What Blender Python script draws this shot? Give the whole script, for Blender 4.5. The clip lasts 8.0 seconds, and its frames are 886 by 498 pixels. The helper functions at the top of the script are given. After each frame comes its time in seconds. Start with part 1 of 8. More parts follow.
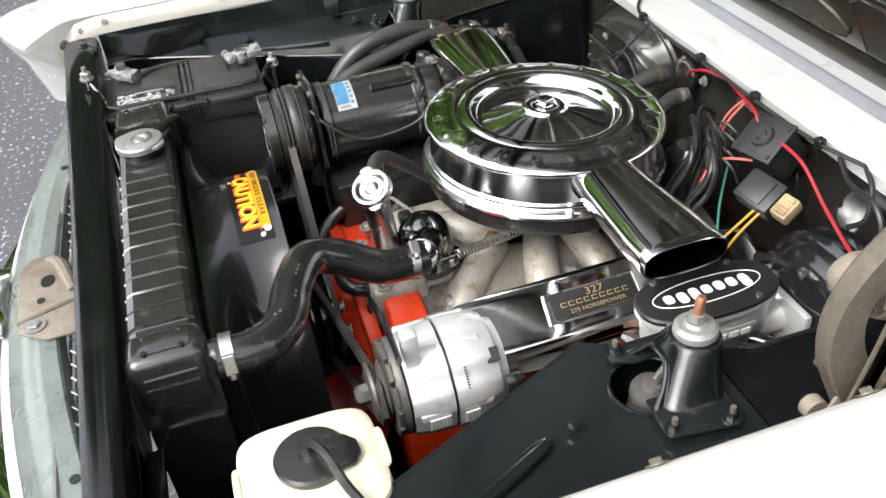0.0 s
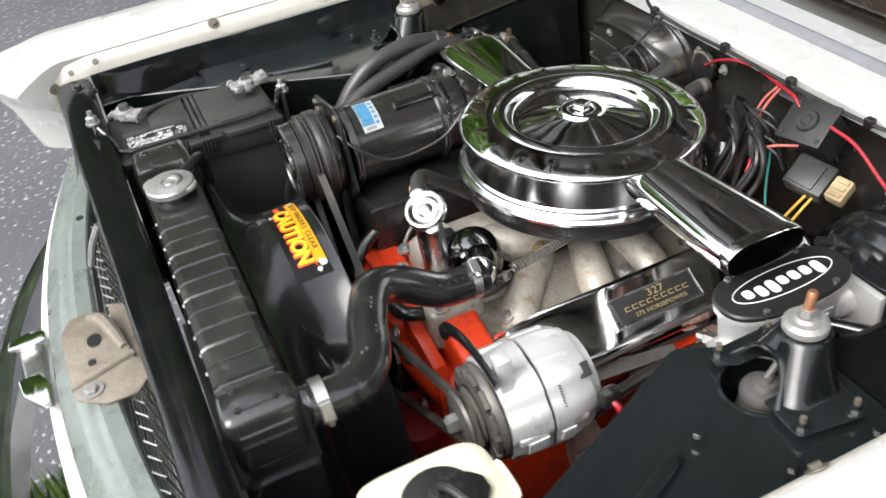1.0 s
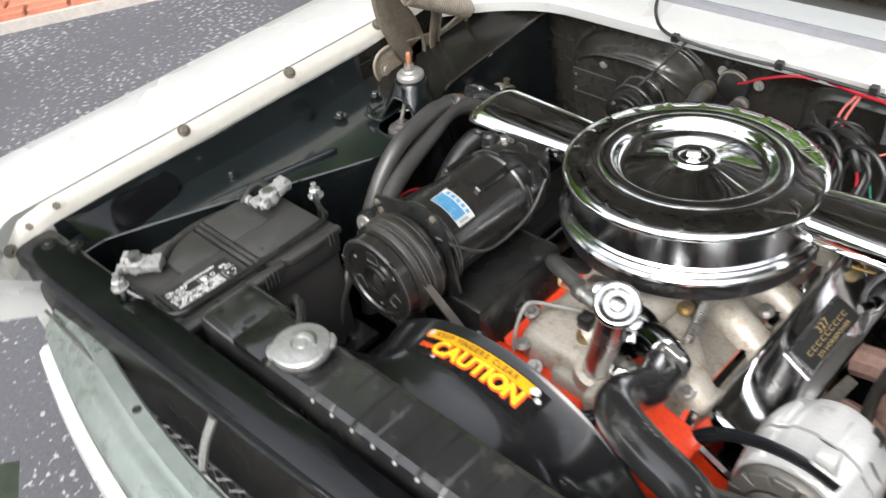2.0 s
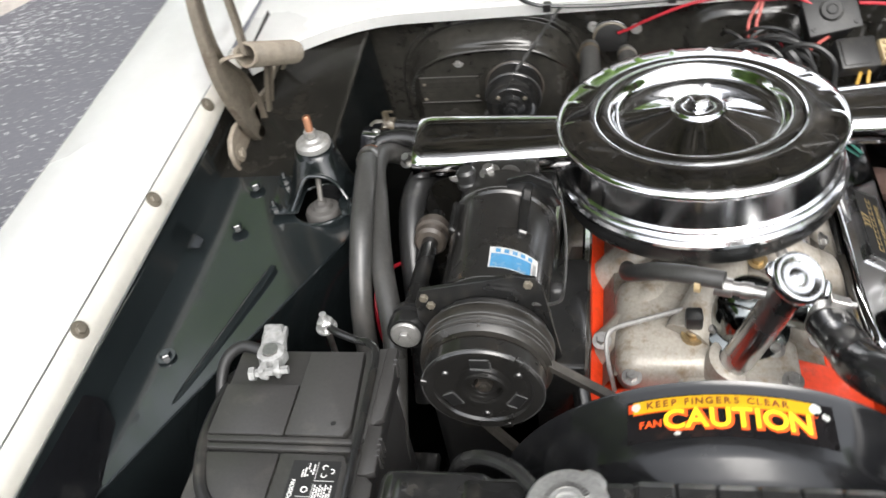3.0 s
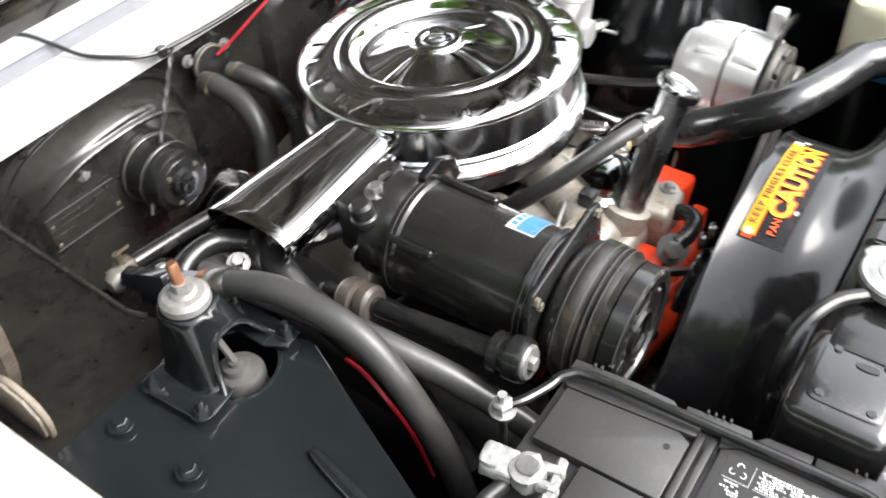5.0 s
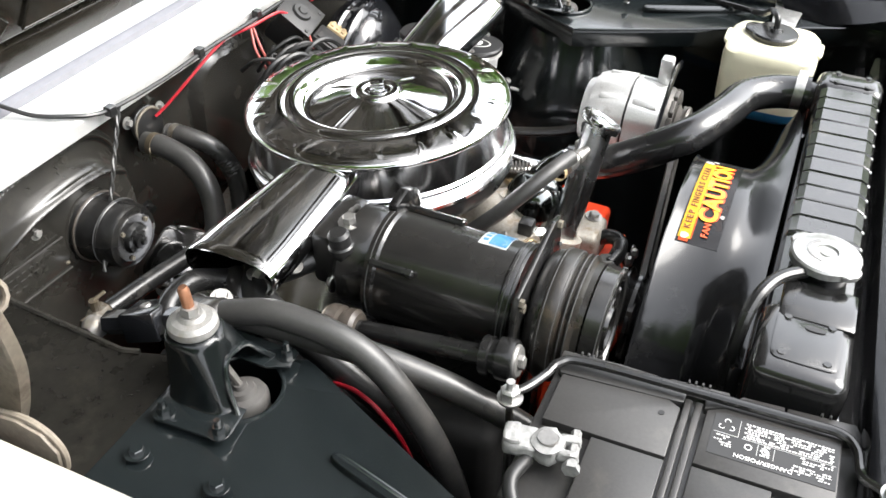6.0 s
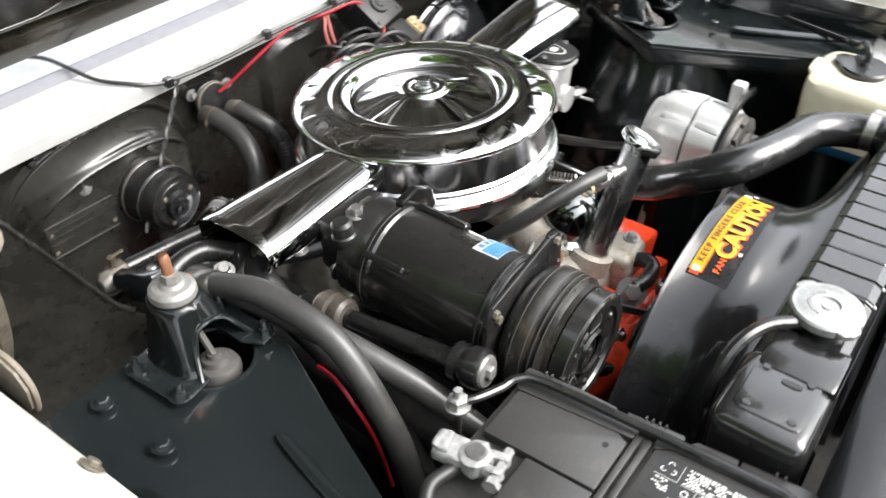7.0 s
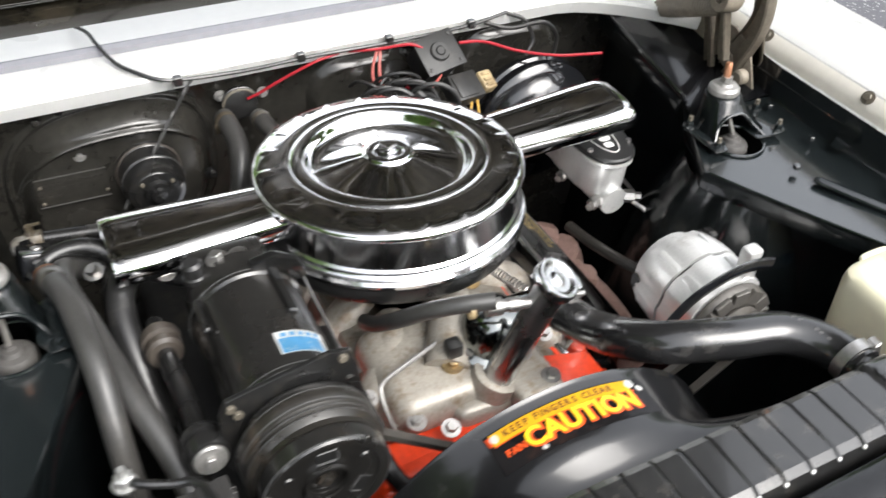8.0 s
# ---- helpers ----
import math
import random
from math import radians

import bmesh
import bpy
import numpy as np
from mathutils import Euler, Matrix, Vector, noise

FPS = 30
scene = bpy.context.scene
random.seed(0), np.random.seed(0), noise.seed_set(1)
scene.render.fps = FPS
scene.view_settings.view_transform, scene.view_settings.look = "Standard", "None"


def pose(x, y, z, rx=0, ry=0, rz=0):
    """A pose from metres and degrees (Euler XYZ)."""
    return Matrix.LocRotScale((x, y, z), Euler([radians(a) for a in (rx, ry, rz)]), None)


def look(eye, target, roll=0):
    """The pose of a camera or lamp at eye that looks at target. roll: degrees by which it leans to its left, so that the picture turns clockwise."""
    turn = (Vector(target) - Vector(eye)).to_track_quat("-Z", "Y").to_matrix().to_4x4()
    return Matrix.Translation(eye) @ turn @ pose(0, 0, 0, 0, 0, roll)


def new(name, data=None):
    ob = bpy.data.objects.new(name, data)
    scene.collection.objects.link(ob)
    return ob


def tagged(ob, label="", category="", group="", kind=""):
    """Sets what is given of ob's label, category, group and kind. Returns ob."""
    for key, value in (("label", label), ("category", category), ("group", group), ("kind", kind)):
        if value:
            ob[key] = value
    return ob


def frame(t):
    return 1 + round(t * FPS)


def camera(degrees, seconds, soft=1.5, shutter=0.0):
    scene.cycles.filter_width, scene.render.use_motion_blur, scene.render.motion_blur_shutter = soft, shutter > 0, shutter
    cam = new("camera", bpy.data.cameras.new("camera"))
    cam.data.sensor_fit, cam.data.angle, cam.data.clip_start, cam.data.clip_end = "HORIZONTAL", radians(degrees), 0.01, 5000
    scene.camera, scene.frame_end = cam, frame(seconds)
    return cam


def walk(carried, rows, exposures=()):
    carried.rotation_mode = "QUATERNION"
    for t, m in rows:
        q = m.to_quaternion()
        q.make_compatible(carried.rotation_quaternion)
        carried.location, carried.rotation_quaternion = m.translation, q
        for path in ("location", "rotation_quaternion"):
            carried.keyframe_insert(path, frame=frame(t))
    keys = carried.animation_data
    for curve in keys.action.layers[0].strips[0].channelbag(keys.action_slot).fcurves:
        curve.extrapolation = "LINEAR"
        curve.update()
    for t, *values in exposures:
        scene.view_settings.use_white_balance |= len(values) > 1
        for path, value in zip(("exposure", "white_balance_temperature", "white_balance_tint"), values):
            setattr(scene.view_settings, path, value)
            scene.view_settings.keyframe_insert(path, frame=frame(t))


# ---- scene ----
cam = camera(53.3, 8.0, shutter=0.3)
PATH = [
    (0, (1.048, -0.435, 1.598), (-0.506, -0.046, 0.401), -6.6),
    (0.5, (1.042, -0.452, 1.598), (-0.521, -0.063, 0.412), -8.9),
    (1, (0.96, -0.562, 1.615), (-0.55, -0.051, 0.407), -9.5),
    (1.5, (0.781, -0.768, 1.666), (-0.566, 0.051, 0.435), -10.5),
    (2, (0.508, -0.875, 1.677), (-0.687, 0.118, 0.418), -9.6),
    (2.2, (0.369, -0.879, 1.68), (-0.727, 0.199, 0.402), -10.8),
    (3.3, (-0.252, -0.932, 1.616), (-0.327, 0.518, 0.24), -9.5),
    (3.5, (-0.362, -0.871, 1.603), (-0.225, 0.543, 0.194), -7.3),
    (3.7, (-0.434, -0.846, 1.595), (-0.131, 0.523, 0.169), -6.8),
    (4, (-0.563, -0.811, 1.579), (0.019, 0.456, 0.145), -5.7),
    (4.5, (-0.676, -0.667, 1.566), (0.144, 0.437, 0.114), -7.0),
    (5, (-0.757, -0.545, 1.553), (0.398, 0.297, 0.155), -2.8),
    (5.2, (-0.814, -0.528, 1.546), (0.481, 0.211, 0.214), -2.0),
    (6.3, (-0.902, -0.479, 1.541), (0.55, 0.125, 0.305), 1.5),
    (6.5, (-0.899, -0.493, 1.543), (0.563, 0.102, 0.314), 1.4),
    (7, (-0.826, -0.613, 1.552), (0.451, 0.277, 0.295), 1.4),
    (7.5, (-0.622, -0.814, 1.616), (0.264, 0.427, 0.322), 2.6),
    (8, (-0.384, -0.842, 1.628), (0.357, 0.482, 0.325), 3.4),
]
walk(cam, [(t, look(e, g, r)) for t, e, g, r in PATH], [(0, 2.18), (2, 2.1), (3.5, 2.26), (4.5, 2.55), (5, 2.68), (6.5, 2.62), (7, 2.5), (7.5, 2.3), (8, 2.2)])

# ---- build ----
world = bpy.data.worlds.new("sky")
scene.world = world
world.use_nodes = True
wn = world.node_tree
wn.nodes.clear()
w_out = wn.nodes.new("ShaderNodeOutputWorld")
w_bg = wn.nodes.new("ShaderNodeBackground")
w_sky = wn.nodes.new("ShaderNodeTexSky")
w_sky.sky_type, w_sky.sun_disc = "NISHITA", False
w_sky.sun_elevation, w_sky.sun_rotation = radians(48), radians(156)
w_sky.air_density, w_sky.dust_density, w_sky.ozone_density = 1.0, 2.5, 1.0
w_hsv = wn.nodes.new("ShaderNodeHueSaturation")
w_hsv.inputs["Saturation"].default_value = 0.2
w_bg.inputs["Strength"].default_value = 0.15
wn.links.new(w_sky.outputs[0], w_hsv.inputs["Color"])
wn.links.new(w_hsv.outputs[0], w_bg.inputs[0])
wn.links.new(w_bg.outputs[0], w_out.inputs[0])
sun = new("sun", bpy.data.lights.new("sun", "SUN"))
sun.data.energy, sun.data.angle, sun.data.color = 0.6, radians(40), (1.0, 0.96, 0.9)
sun.matrix_world = look((2.0, -4.5, 5.5), (0, 0, 0))

# ---- materials ----
def material(name, base, rough=0.5, metal=0.0, spread=0.25, grain=60.0, patch=7.0, bump=0.0, coat=0.0,
             dirt=None, dirt_amount=0.0, rough_spread=0.12, random_tint=0.0, coat_rough=0.06):
    m = bpy.data.materials.new(name)
    m.use_nodes = True
    nt = m.node_tree
    n, l = nt.nodes, nt.links
    b = n["Principled BSDF"]
    tc = n.new("ShaderNodeTexCoord")
    fine, broad = n.new("ShaderNodeTexNoise"), n.new("ShaderNodeTexNoise")
    fine.inputs["Scale"].default_value, fine.inputs["Detail"].default_value = grain, 4
    broad.inputs["Scale"].default_value, broad.inputs["Detail"].default_value = patch, 5
    l.new(tc.outputs["Object"], fine.inputs["Vector"])
    l.new(tc.outputs["Object"], broad.inputs["Vector"])
    mixn = n.new("ShaderNodeMath")
    mixn.operation = "MULTIPLY_ADD"
    mixn.inputs[1].default_value = 0.5
    half = n.new("ShaderNodeMath")
    half.operation = "MULTIPLY"
    half.inputs[1].default_value = 0.5
    l.new(fine.outputs["Fac"], mixn.inputs[0])
    l.new(broad.outputs["Fac"], half.inputs[0])
    l.new(half.outputs[0], mixn.inputs[2])
    ramp = n.new("ShaderNodeValToRGB")
    lo = [max(0.0, c * (1 - spread)) for c in base]
    hi = [min(1.0, c * (1 + spread)) for c in base]
    ramp.color_ramp.elements[0].position, ramp.color_ramp.elements[0].color = 0.32, (*lo, 1)
    ramp.color_ramp.elements[1].position, ramp.color_ramp.elements[1].color = 0.68, (*hi, 1)
    l.new(mixn.outputs[0], ramp.inputs[0])
    color = ramp.outputs[0]
    if dirt:
        spots = n.new("ShaderNodeTexNoise")
        spots.inputs["Scale"].default_value, spots.inputs["Detail"].default_value = patch * 2.3, 8
        spots.inputs["Roughness"].default_value = 0.7
        l.new(tc.outputs["Object"], spots.inputs["Vector"])
        sr = n.new("ShaderNodeValToRGB")
        sr.color_ramp.elements[0].position = 0.62 - 0.3 * dirt_amount
        sr.color_ramp.elements[1].position = 0.74 - 0.2 * dirt_amount
        l.new(spots.outputs["Fac"], sr.inputs[0])
        mx = n.new("ShaderNodeMix")
        mx.data_type = "RGBA"
        l.new(sr.outputs[0], mx.inputs[0])
        l.new(color, mx.inputs[6])
        mx.inputs[7].default_value = (*dirt, 1)
        color = mx.outputs[2]
    if random_tint:
        oi = n.new("ShaderNodeObjectInfo")
        hs = n.new("ShaderNodeHueSaturation")
        mr = n.new("ShaderNodeMapRange")
        mr.inputs[3].default_value, mr.inputs[4].default_value = 1 - random_tint, 1 + random_tint
        l.new(oi.outputs["Random"], mr.inputs[0])
        l.new(mr.outputs[0], hs.inputs["Value"])
        l.new(color, hs.inputs["Color"])
        color = hs.outputs[0]
    l.new(color, b.inputs["Base Color"])
    rr = n.new("ShaderNodeMapRange")
    rr.inputs[1].default_value, rr.inputs[2].default_value = 0.3, 0.7
    rr.inputs[3].default_value = max(0.02, rough - rough_spread)
    rr.inputs[4].default_value = min(1.0, rough + rough_spread)
    l.new(broad.outputs["Fac"], rr.inputs[0])
    l.new(rr.outputs[0], b.inputs["Roughness"])
    b.inputs["Metallic"].default_value = metal
    b.inputs["Coat Weight"].default_value = coat
    b.inputs["Coat Roughness"].default_value = coat_rough
    if bump:
        bp = n.new("ShaderNodeBump")
        bp.inputs["Strength"].default_value = bump
        bp.inputs["Distance"].default_value = 0.002
        l.new(mixn.outputs[0], bp.inputs["Height"])
        l.new(bp.outputs[0], b.inputs["Normal"])
    return m


WHITE = material("white_paint", (0.82, 0.82, 0.805), 0.28, spread=0.03, coat=0.5, rough_spread=0.05, patch=3)
CREAM = material("cream_paint", (0.75, 0.725, 0.665), 0.4, spread=0.06, dirt=(0.5, 0.47, 0.4), dirt_amount=0.12)
BLACK = material("black_gloss_paint", (0.008, 0.0085, 0.010), 0.15, spread=0.4, bump=0.05, coat=0.6, grain=90, patch=9,
                 dirt=(0.022, 0.022, 0.022), dirt_amount=0.2)
# black paint; its olive-brown stands for surroundings mirrored in the gloss
HOOD_BLACK = material("reflection_brown_hood_underside", (0.020, 0.0175, 0.013), 0.2, spread=0.5, bump=0.1, grain=40, patch=4, dirt=(0.045, 0.038, 0.027), dirt_amount=0.35)
SATIN = material("black_satin_paint", (0.009, 0.009, 0.009), 0.25, spread=0.4, bump=0.1, grain=120, patch=11, coat=0.4,
                 dirt=(0.024, 0.022, 0.019), dirt_amount=0.25)
DUSTY = material("dusty_black_paint", (0.020, 0.0190, 0.0165), 0.21, spread=0.4, bump=0.10, grain=70, patch=6,
                 dirt=(0.036, 0.033, 0.028), dirt_amount=0.3)
APRON = material("inner_fender_paint", (0.0085, 0.0110, 0.0118), 0.20, spread=0.3, bump=0.05, grain=110, patch=5, coat=0.8,
                 rough_spread=0.06, coat_rough=0.09)
CAP_METAL = material("worn_cap_metal", (0.40, 0.40, 0.39), 0.38, 0.7, spread=0.25, bump=0.2, grain=240, dirt=(0.22, 0.21, 0.2), dirt_amount=0.3)
LEAD = material("rough_lead", (0.23, 0.23, 0.225), 0.6, 0.2, spread=0.35, bump=0.8, grain=180, dirt=(0.2, 0.2, 0.19), dirt_amount=0.35)
HOSE_PRINT = material("faded_hose_print", (0.032, 0.032, 0.031), 0.6, spread=0.2)
ZINC = material("dull_zinc", (0.26, 0.255, 0.245), 0.40, 0.5, spread=0.25, bump=0.15, grain=200, dirt=(0.18, 0.16, 0.13), dirt_amount=0.3)
OLD_BOLT = material("weathered_bolt", (0.13, 0.115, 0.09), 0.5, 0.3, spread=0.3, bump=0.3, grain=200)
SHROUD = material("black_moulded_shroud", (0.009, 0.0092, 0.010), 0.15, spread=0.3, rough_spread=0.04, bump=0.05, grain=120, patch=6, dirt=(0.02, 0.02, 0.02), dirt_amount=0.15)
COMP = material("black_compressor_paint", (0.013, 0.0125, 0.0118), 0.28, spread=0.4, bump=0.08, grain=150, coat=0.4, dirt=(0.022, 0.019, 0.016), dirt_amount=0.22)
DARK = material("dark_underside", (0.008, 0.008, 0.008), 0.7, spread=0.5, bump=0.2, dirt=(0.03, 0.026, 0.02), dirt_amount=0.3)
TANK = material("black_tank_paint", (0.015, 0.015, 0.015), 0.22, spread=0.35, rough_spread=0.07, bump=0.08, grain=120, patch=10, coat=0.55, dirt=(0.045, 0.042, 0.038), dirt_amount=0.22)
PLASTIC = material("black_battery_plastic", (0.032, 0.031, 0.030), 0.42, spread=0.2, bump=0.08, grain=300,
                   dirt=(0.055, 0.052, 0.047), dirt_amount=0.2)
RUBBER = material("black_rubber", (0.013, 0.013, 0.013), 0.29, spread=0.3, bump=0.15, grain=220,
                  dirt=(0.06, 0.057, 0.052), dirt_amount=0.2)
HOSE_MARK = material("pale_hose_print", (0.08, 0.08, 0.078), 0.6, spread=0.2)
HOSE = material("glossy_hose_rubber", (0.013, 0.013, 0.0135), 0.2, spread=0.3, bump=0.06, grain=220, coat=0.5,
                dirt=(0.05, 0.048, 0.045), dirt_amount=0.12)
GREY_RUBBER = material("dusty_grey_rubber", (0.036, 0.0355, 0.034), 0.38, spread=0.25, bump=0.15, grain=200,
                       dirt=(0.055, 0.052, 0.048), dirt_amount=0.3)
BELT = material("dusty_belt", (0.045, 0.041, 0.036), 0.5, spread=0.3, bump=0.2, grain=200, dirt=(0.09, 0.08, 0.068), dirt_amount=0.3)
PULLEY = material("dusty_grey_steel", (0.085, 0.08, 0.073), 0.45, 0.3, spread=0.3, bump=0.15, grain=180, dirt=(0.10, 0.09, 0.075), dirt_amount=0.3)
WORN_PULLEY = material("worn_pulley_paint", (0.016, 0.0145, 0.0125), 0.33, spread=0.4, bump=0.15, grain=180, patch=16, dirt=(0.05, 0.038, 0.028), dirt_amount=0.25)
BROWN_BUSH = material("brown_grey_rubber", (0.055, 0.046, 0.038), 0.5, spread=0.35, bump=0.25, grain=140)
GREY_BUSH = material("pale_grey_rubber", (0.055, 0.052, 0.049), 0.5, spread=0.3, bump=0.2, grain=120)
SEAL = material("grey_weatherstrip", (0.21, 0.21, 0.23), 0.6, spread=0.1, bump=0.1)
CHROME = material("chrome", (0.80, 0.80, 0.81), 0.075, 1.0, spread=0.03, rough_spread=0.035, grain=34, patch=13, bump=0.035)
SOFT_CHROME = material("hazy_chrome", (0.74, 0.745, 0.76), 0.17, 1.0, spread=0.06, rough_spread=0.06, grain=60, patch=16, bump=0.04)
# chrome, darkened in colour for the dark surroundings the dome mirrors
DARK_CHROME = material("reflection_darkened_chrome", (0.20, 0.21, 0.205), 0.10, 1.0, spread=0.15, rough_spread=0.05, grain=60, patch=14, bump=0.04)
DULL_CHROME = material("dull_chrome", (0.52, 0.52, 0.525), 0.27, 1.0, spread=0.12, rough_spread=0.08, grain=120, patch=20, bump=0.05, dirt=(0.30, 0.29, 0.27), dirt_amount=0.15)
STEEL = material("zinc_steel", (0.42, 0.41, 0.395), 0.38, 1.0, spread=0.25, bump=0.1, grain=200, dirt=(0.2, 0.17, 0.13), dirt_amount=0.15)
ALU = material("cast_aluminium", (0.62, 0.62, 0.61), 0.36, 0.5, spread=0.12, bump=0.25, grain=420, dirt=(0.35, 0.34, 0.32), dirt_amount=0.15)
CASTING = material("intake_casting", (0.33, 0.305, 0.265), 0.42, 0.25, spread=0.22, bump=0.35, grain=260, patch=18,
                   dirt=(0.20, 0.15, 0.10), dirt_amount=0.35)
ORANGE = material("engine_orange", (0.68, 0.048, 0.010), 0.42, spread=0.2, bump=0.2, grain=140, coat=0.12,
                  dirt=(0.25, 0.03, 0.012), dirt_amount=0.12)
BRASS = material("brass", (0.42, 0.32, 0.17), 0.4, 0.9, spread=0.3, dirt=(0.18, 0.13, 0.08), dirt_amount=0.35)
OLD_BRASS = material("tarnished_brass", (0.12, 0.098, 0.068), 0.42, 0.6, spread=0.3, bump=0.2, dirt=(0.30, 0.29, 0.27), dirt_amount=0.3)
COPPER = material("copper_stem", (0.45, 0.22, 0.13), 0.45, 0.9, spread=0.3, bump=0.2)
HINGE = material("grey_tan_primer", (0.195, 0.168, 0.132), 0.55, spread=0.25, bump=0.3, grain=140, patch=14, dirt=(0.13, 0.10, 0.075), dirt_amount=0.3)
TAN = material("tan_primer", (0.175, 0.152, 0.122), 0.6, spread=0.25, bump=0.3, grain=160, dirt=(0.11, 0.085, 0.065), dirt_amount=0.35)
SILVER = material("silver_green_paint", (0.42, 0.47, 0.44), 0.33, 0.5, spread=0.12, dirt=(0.24, 0.26, 0.23), dirt_amount=0.25)
RUST = material("rusty_iron", (0.20, 0.125, 0.105), 0.75, spread=0.25, bump=0.5, grain=150, dirt=(0.14, 0.08, 0.06), dirt_amount=0.3)
RED = material("red_insulation", (0.30, 0.009, 0.018), 0.38, spread=0.1)
DEEP_RED = material("dark_red_enamel", (0.22, 0.012, 0.014), 0.35, spread=0.15)
PINK = material("faded_pink_insulation", (0.42, 0.10, 0.085), 0.5, spread=0.1)
TEAL = material("green_insulation", (0.03, 0.22, 0.17), 0.45, spread=0.1)
YELLOW_WIRE = material("yellow_insulation", (0.55, 0.33, 0.05), 0.5, spread=0.1)
WIRE = material("black_insulation", (0.013, 0.013, 0.013), 0.42, spread=0.2, dirt=(0.04, 0.037, 0.033), dirt_amount=0.25)
YELLOW = material("yellow_print", (0.90, 0.52, 0.02), 0.4, spread=0.05)
SCARLET = material("scarlet_print", (0.78, 0.09, 0.015), 0.4, spread=0.08)
LABEL_WHITE = material("white_print", (0.74, 0.74, 0.72), 0.45, spread=0.08, dirt=(0.5, 0.5, 0.48), dirt_amount=0.2)
LABEL_GREY = material("grey_print", (0.40, 0.40, 0.39), 0.5, spread=0.1)
BLUE = material("blue_print", (0.10, 0.34, 0.58), 0.4, spread=0.15, grain=90, patch=40, dirt=(0.42, 0.50, 0.56), dirt_amount=0.25)
FILM = material("clear_film", (0.016, 0.015, 0.016), 0.2, spread=0.2, dirt=(0.05, 0.03, 0.025), dirt_amount=0.3)
PRINT_BROWN = material("brown_print", (0.16, 0.04, 0.012), 0.45, spread=0.2)
INK = material("black_print", (0.012, 0.012, 0.012), 0.4, spread=0.1)
GOLD = material("gold_print", (0.50, 0.38, 0.18), 0.35, 0.7, spread=0.15)
POLY = material("cream_polyethylene", (0.74, 0.70, 0.52), 0.42, spread=0.06, bump=0.05)
FLUID = material("blue_fluid_plastic", (0.03, 0.20, 0.42), 0.35, spread=0.1)
IVORY = material("ivory_connector", (0.32, 0.25, 0.14), 0.5, spread=0.3, bump=0.3, dirt=(0.17, 0.11, 0.05), dirt_amount=0.45)
FINS = material("radiator_fins", (0.03, 0.03, 0.03), 0.5, 0.3, spread=0.3)
RING = material("dark_grey_edge", (0.07, 0.07, 0.07), 0.35, spread=0.3)


def asphalt_material():
    m = material("asphalt", (0.075, 0.075, 0.085), 0.85, spread=0.25, grain=90, patch=1.2, bump=0.6)
    nt = m.node_tree
    n, l = nt.nodes, nt.links
    b = n["Principled BSDF"]
    tc = n.new("ShaderNodeTexCoord")
    v = n.new("ShaderNodeTexNoise")
    v.inputs["Scale"].default_value, v.inputs["Detail"].default_value = 48, 6
    l.new(tc.outputs["Object"], v.inputs["Vector"])
    r = n.new("ShaderNodeValToRGB")
    r.color_ramp.elements[0].position, r.color_ramp.elements[1].position = 0.745, 0.81
    wide = n.new("ShaderNodeTexNoise")
    wide.inputs["Scale"].default_value, wide.inputs["Detail"].default_value = 1.6, 3
    l.new(tc.outputs["Object"], wide.inputs["Vector"])
    both = n.new("ShaderNodeMath")
    both.operation = "MULTIPLY_ADD"
    both.inputs[1].default_value = 0.30
    l.new(wide.outputs["Fac"], both.inputs[0])
    l.new(v.outputs["Fac"], both.inputs[2])
    l.new(both.outputs[0], r.inputs[0])
    mx = n.new("ShaderNodeMix")
    mx.data_type = "RGBA"
    old = b.inputs["Base Color"].links[0].from_socket
    l.new(r.outputs[0], mx.inputs[0])
    l.new(old, mx.inputs[6])
    mx.inputs[7].default_value = (0.32, 0.32, 0.32, 1)
    l.new(mx.outputs[2], b.inputs["Base Color"])
    return m


ASPHALT = asphalt_material()
BRICK = material("red_brick", (0.36, 0.13, 0.08), 0.85, spread=0.3, bump=0.6, grain=70, patch=5, random_tint=0.25)
MORTAR = material("mortar", (0.36, 0.33, 0.30), 0.9, spread=0.2, bump=0.4)
LEAF = material("leaves", (0.11, 0.20, 0.03), 0.6, spread=0.5, grain=6, patch=0.7)
GRASS = material("grass_blades", (0.07, 0.13, 0.025), 0.6, spread=0.5, grain=20, patch=2)
BARK = material("bark", (0.11, 0.08, 0.06), 0.9, spread=0.4, bump=0.8, grain=12)


# ---- shape helpers ----
def thing(name, at, label, category, group="", kind=""):
    ob = new(name)
    ob.location = at
    ob.empty_display_size = 0.05
    return tagged(ob, label, category, group, kind)


def finish(me, mat, angle=35):
    me.materials.append(mat)
    me.polygons.foreach_set("use_smooth", [True] * len(me.polygons))
    me.set_sharp_from_angle(angle=radians(angle))


def part(name, bm, mat, parent=None, label="", angle=35):
    """One mesh object in world coordinates under a thing or a part."""
    bmesh.ops.recalc_face_normals(bm, faces=bm.faces)
    me = bpy.data.meshes.new(name)
    bm.to_mesh(me)
    bm.free()
    finish(me, mat, angle)
    ob = new(name, me)
    if parent is not None:
        ob.parent = parent
        if parent.type == "EMPTY":
            ob.matrix_parent_inverse = parent.matrix_basis.inverted()
    if label:
        ob["label"] = label
    return ob


def single(name, bm, mat, label, category, group="", kind="", angle=35):
    return tagged(part(name, bm, mat, None, "", angle), label, category, group, kind)


def B():
    return bmesh.new()


def merge(bm, tmp, m=None):
    if m is not None:
        bmesh.ops.transform(tmp, matrix=m, verts=tmp.verts)
    me = bpy.data.meshes.new("tmp")
    tmp.to_mesh(me)
    tmp.free()
    bm.from_mesh(me)
    bpy.data.meshes.remove(me)
    return bm


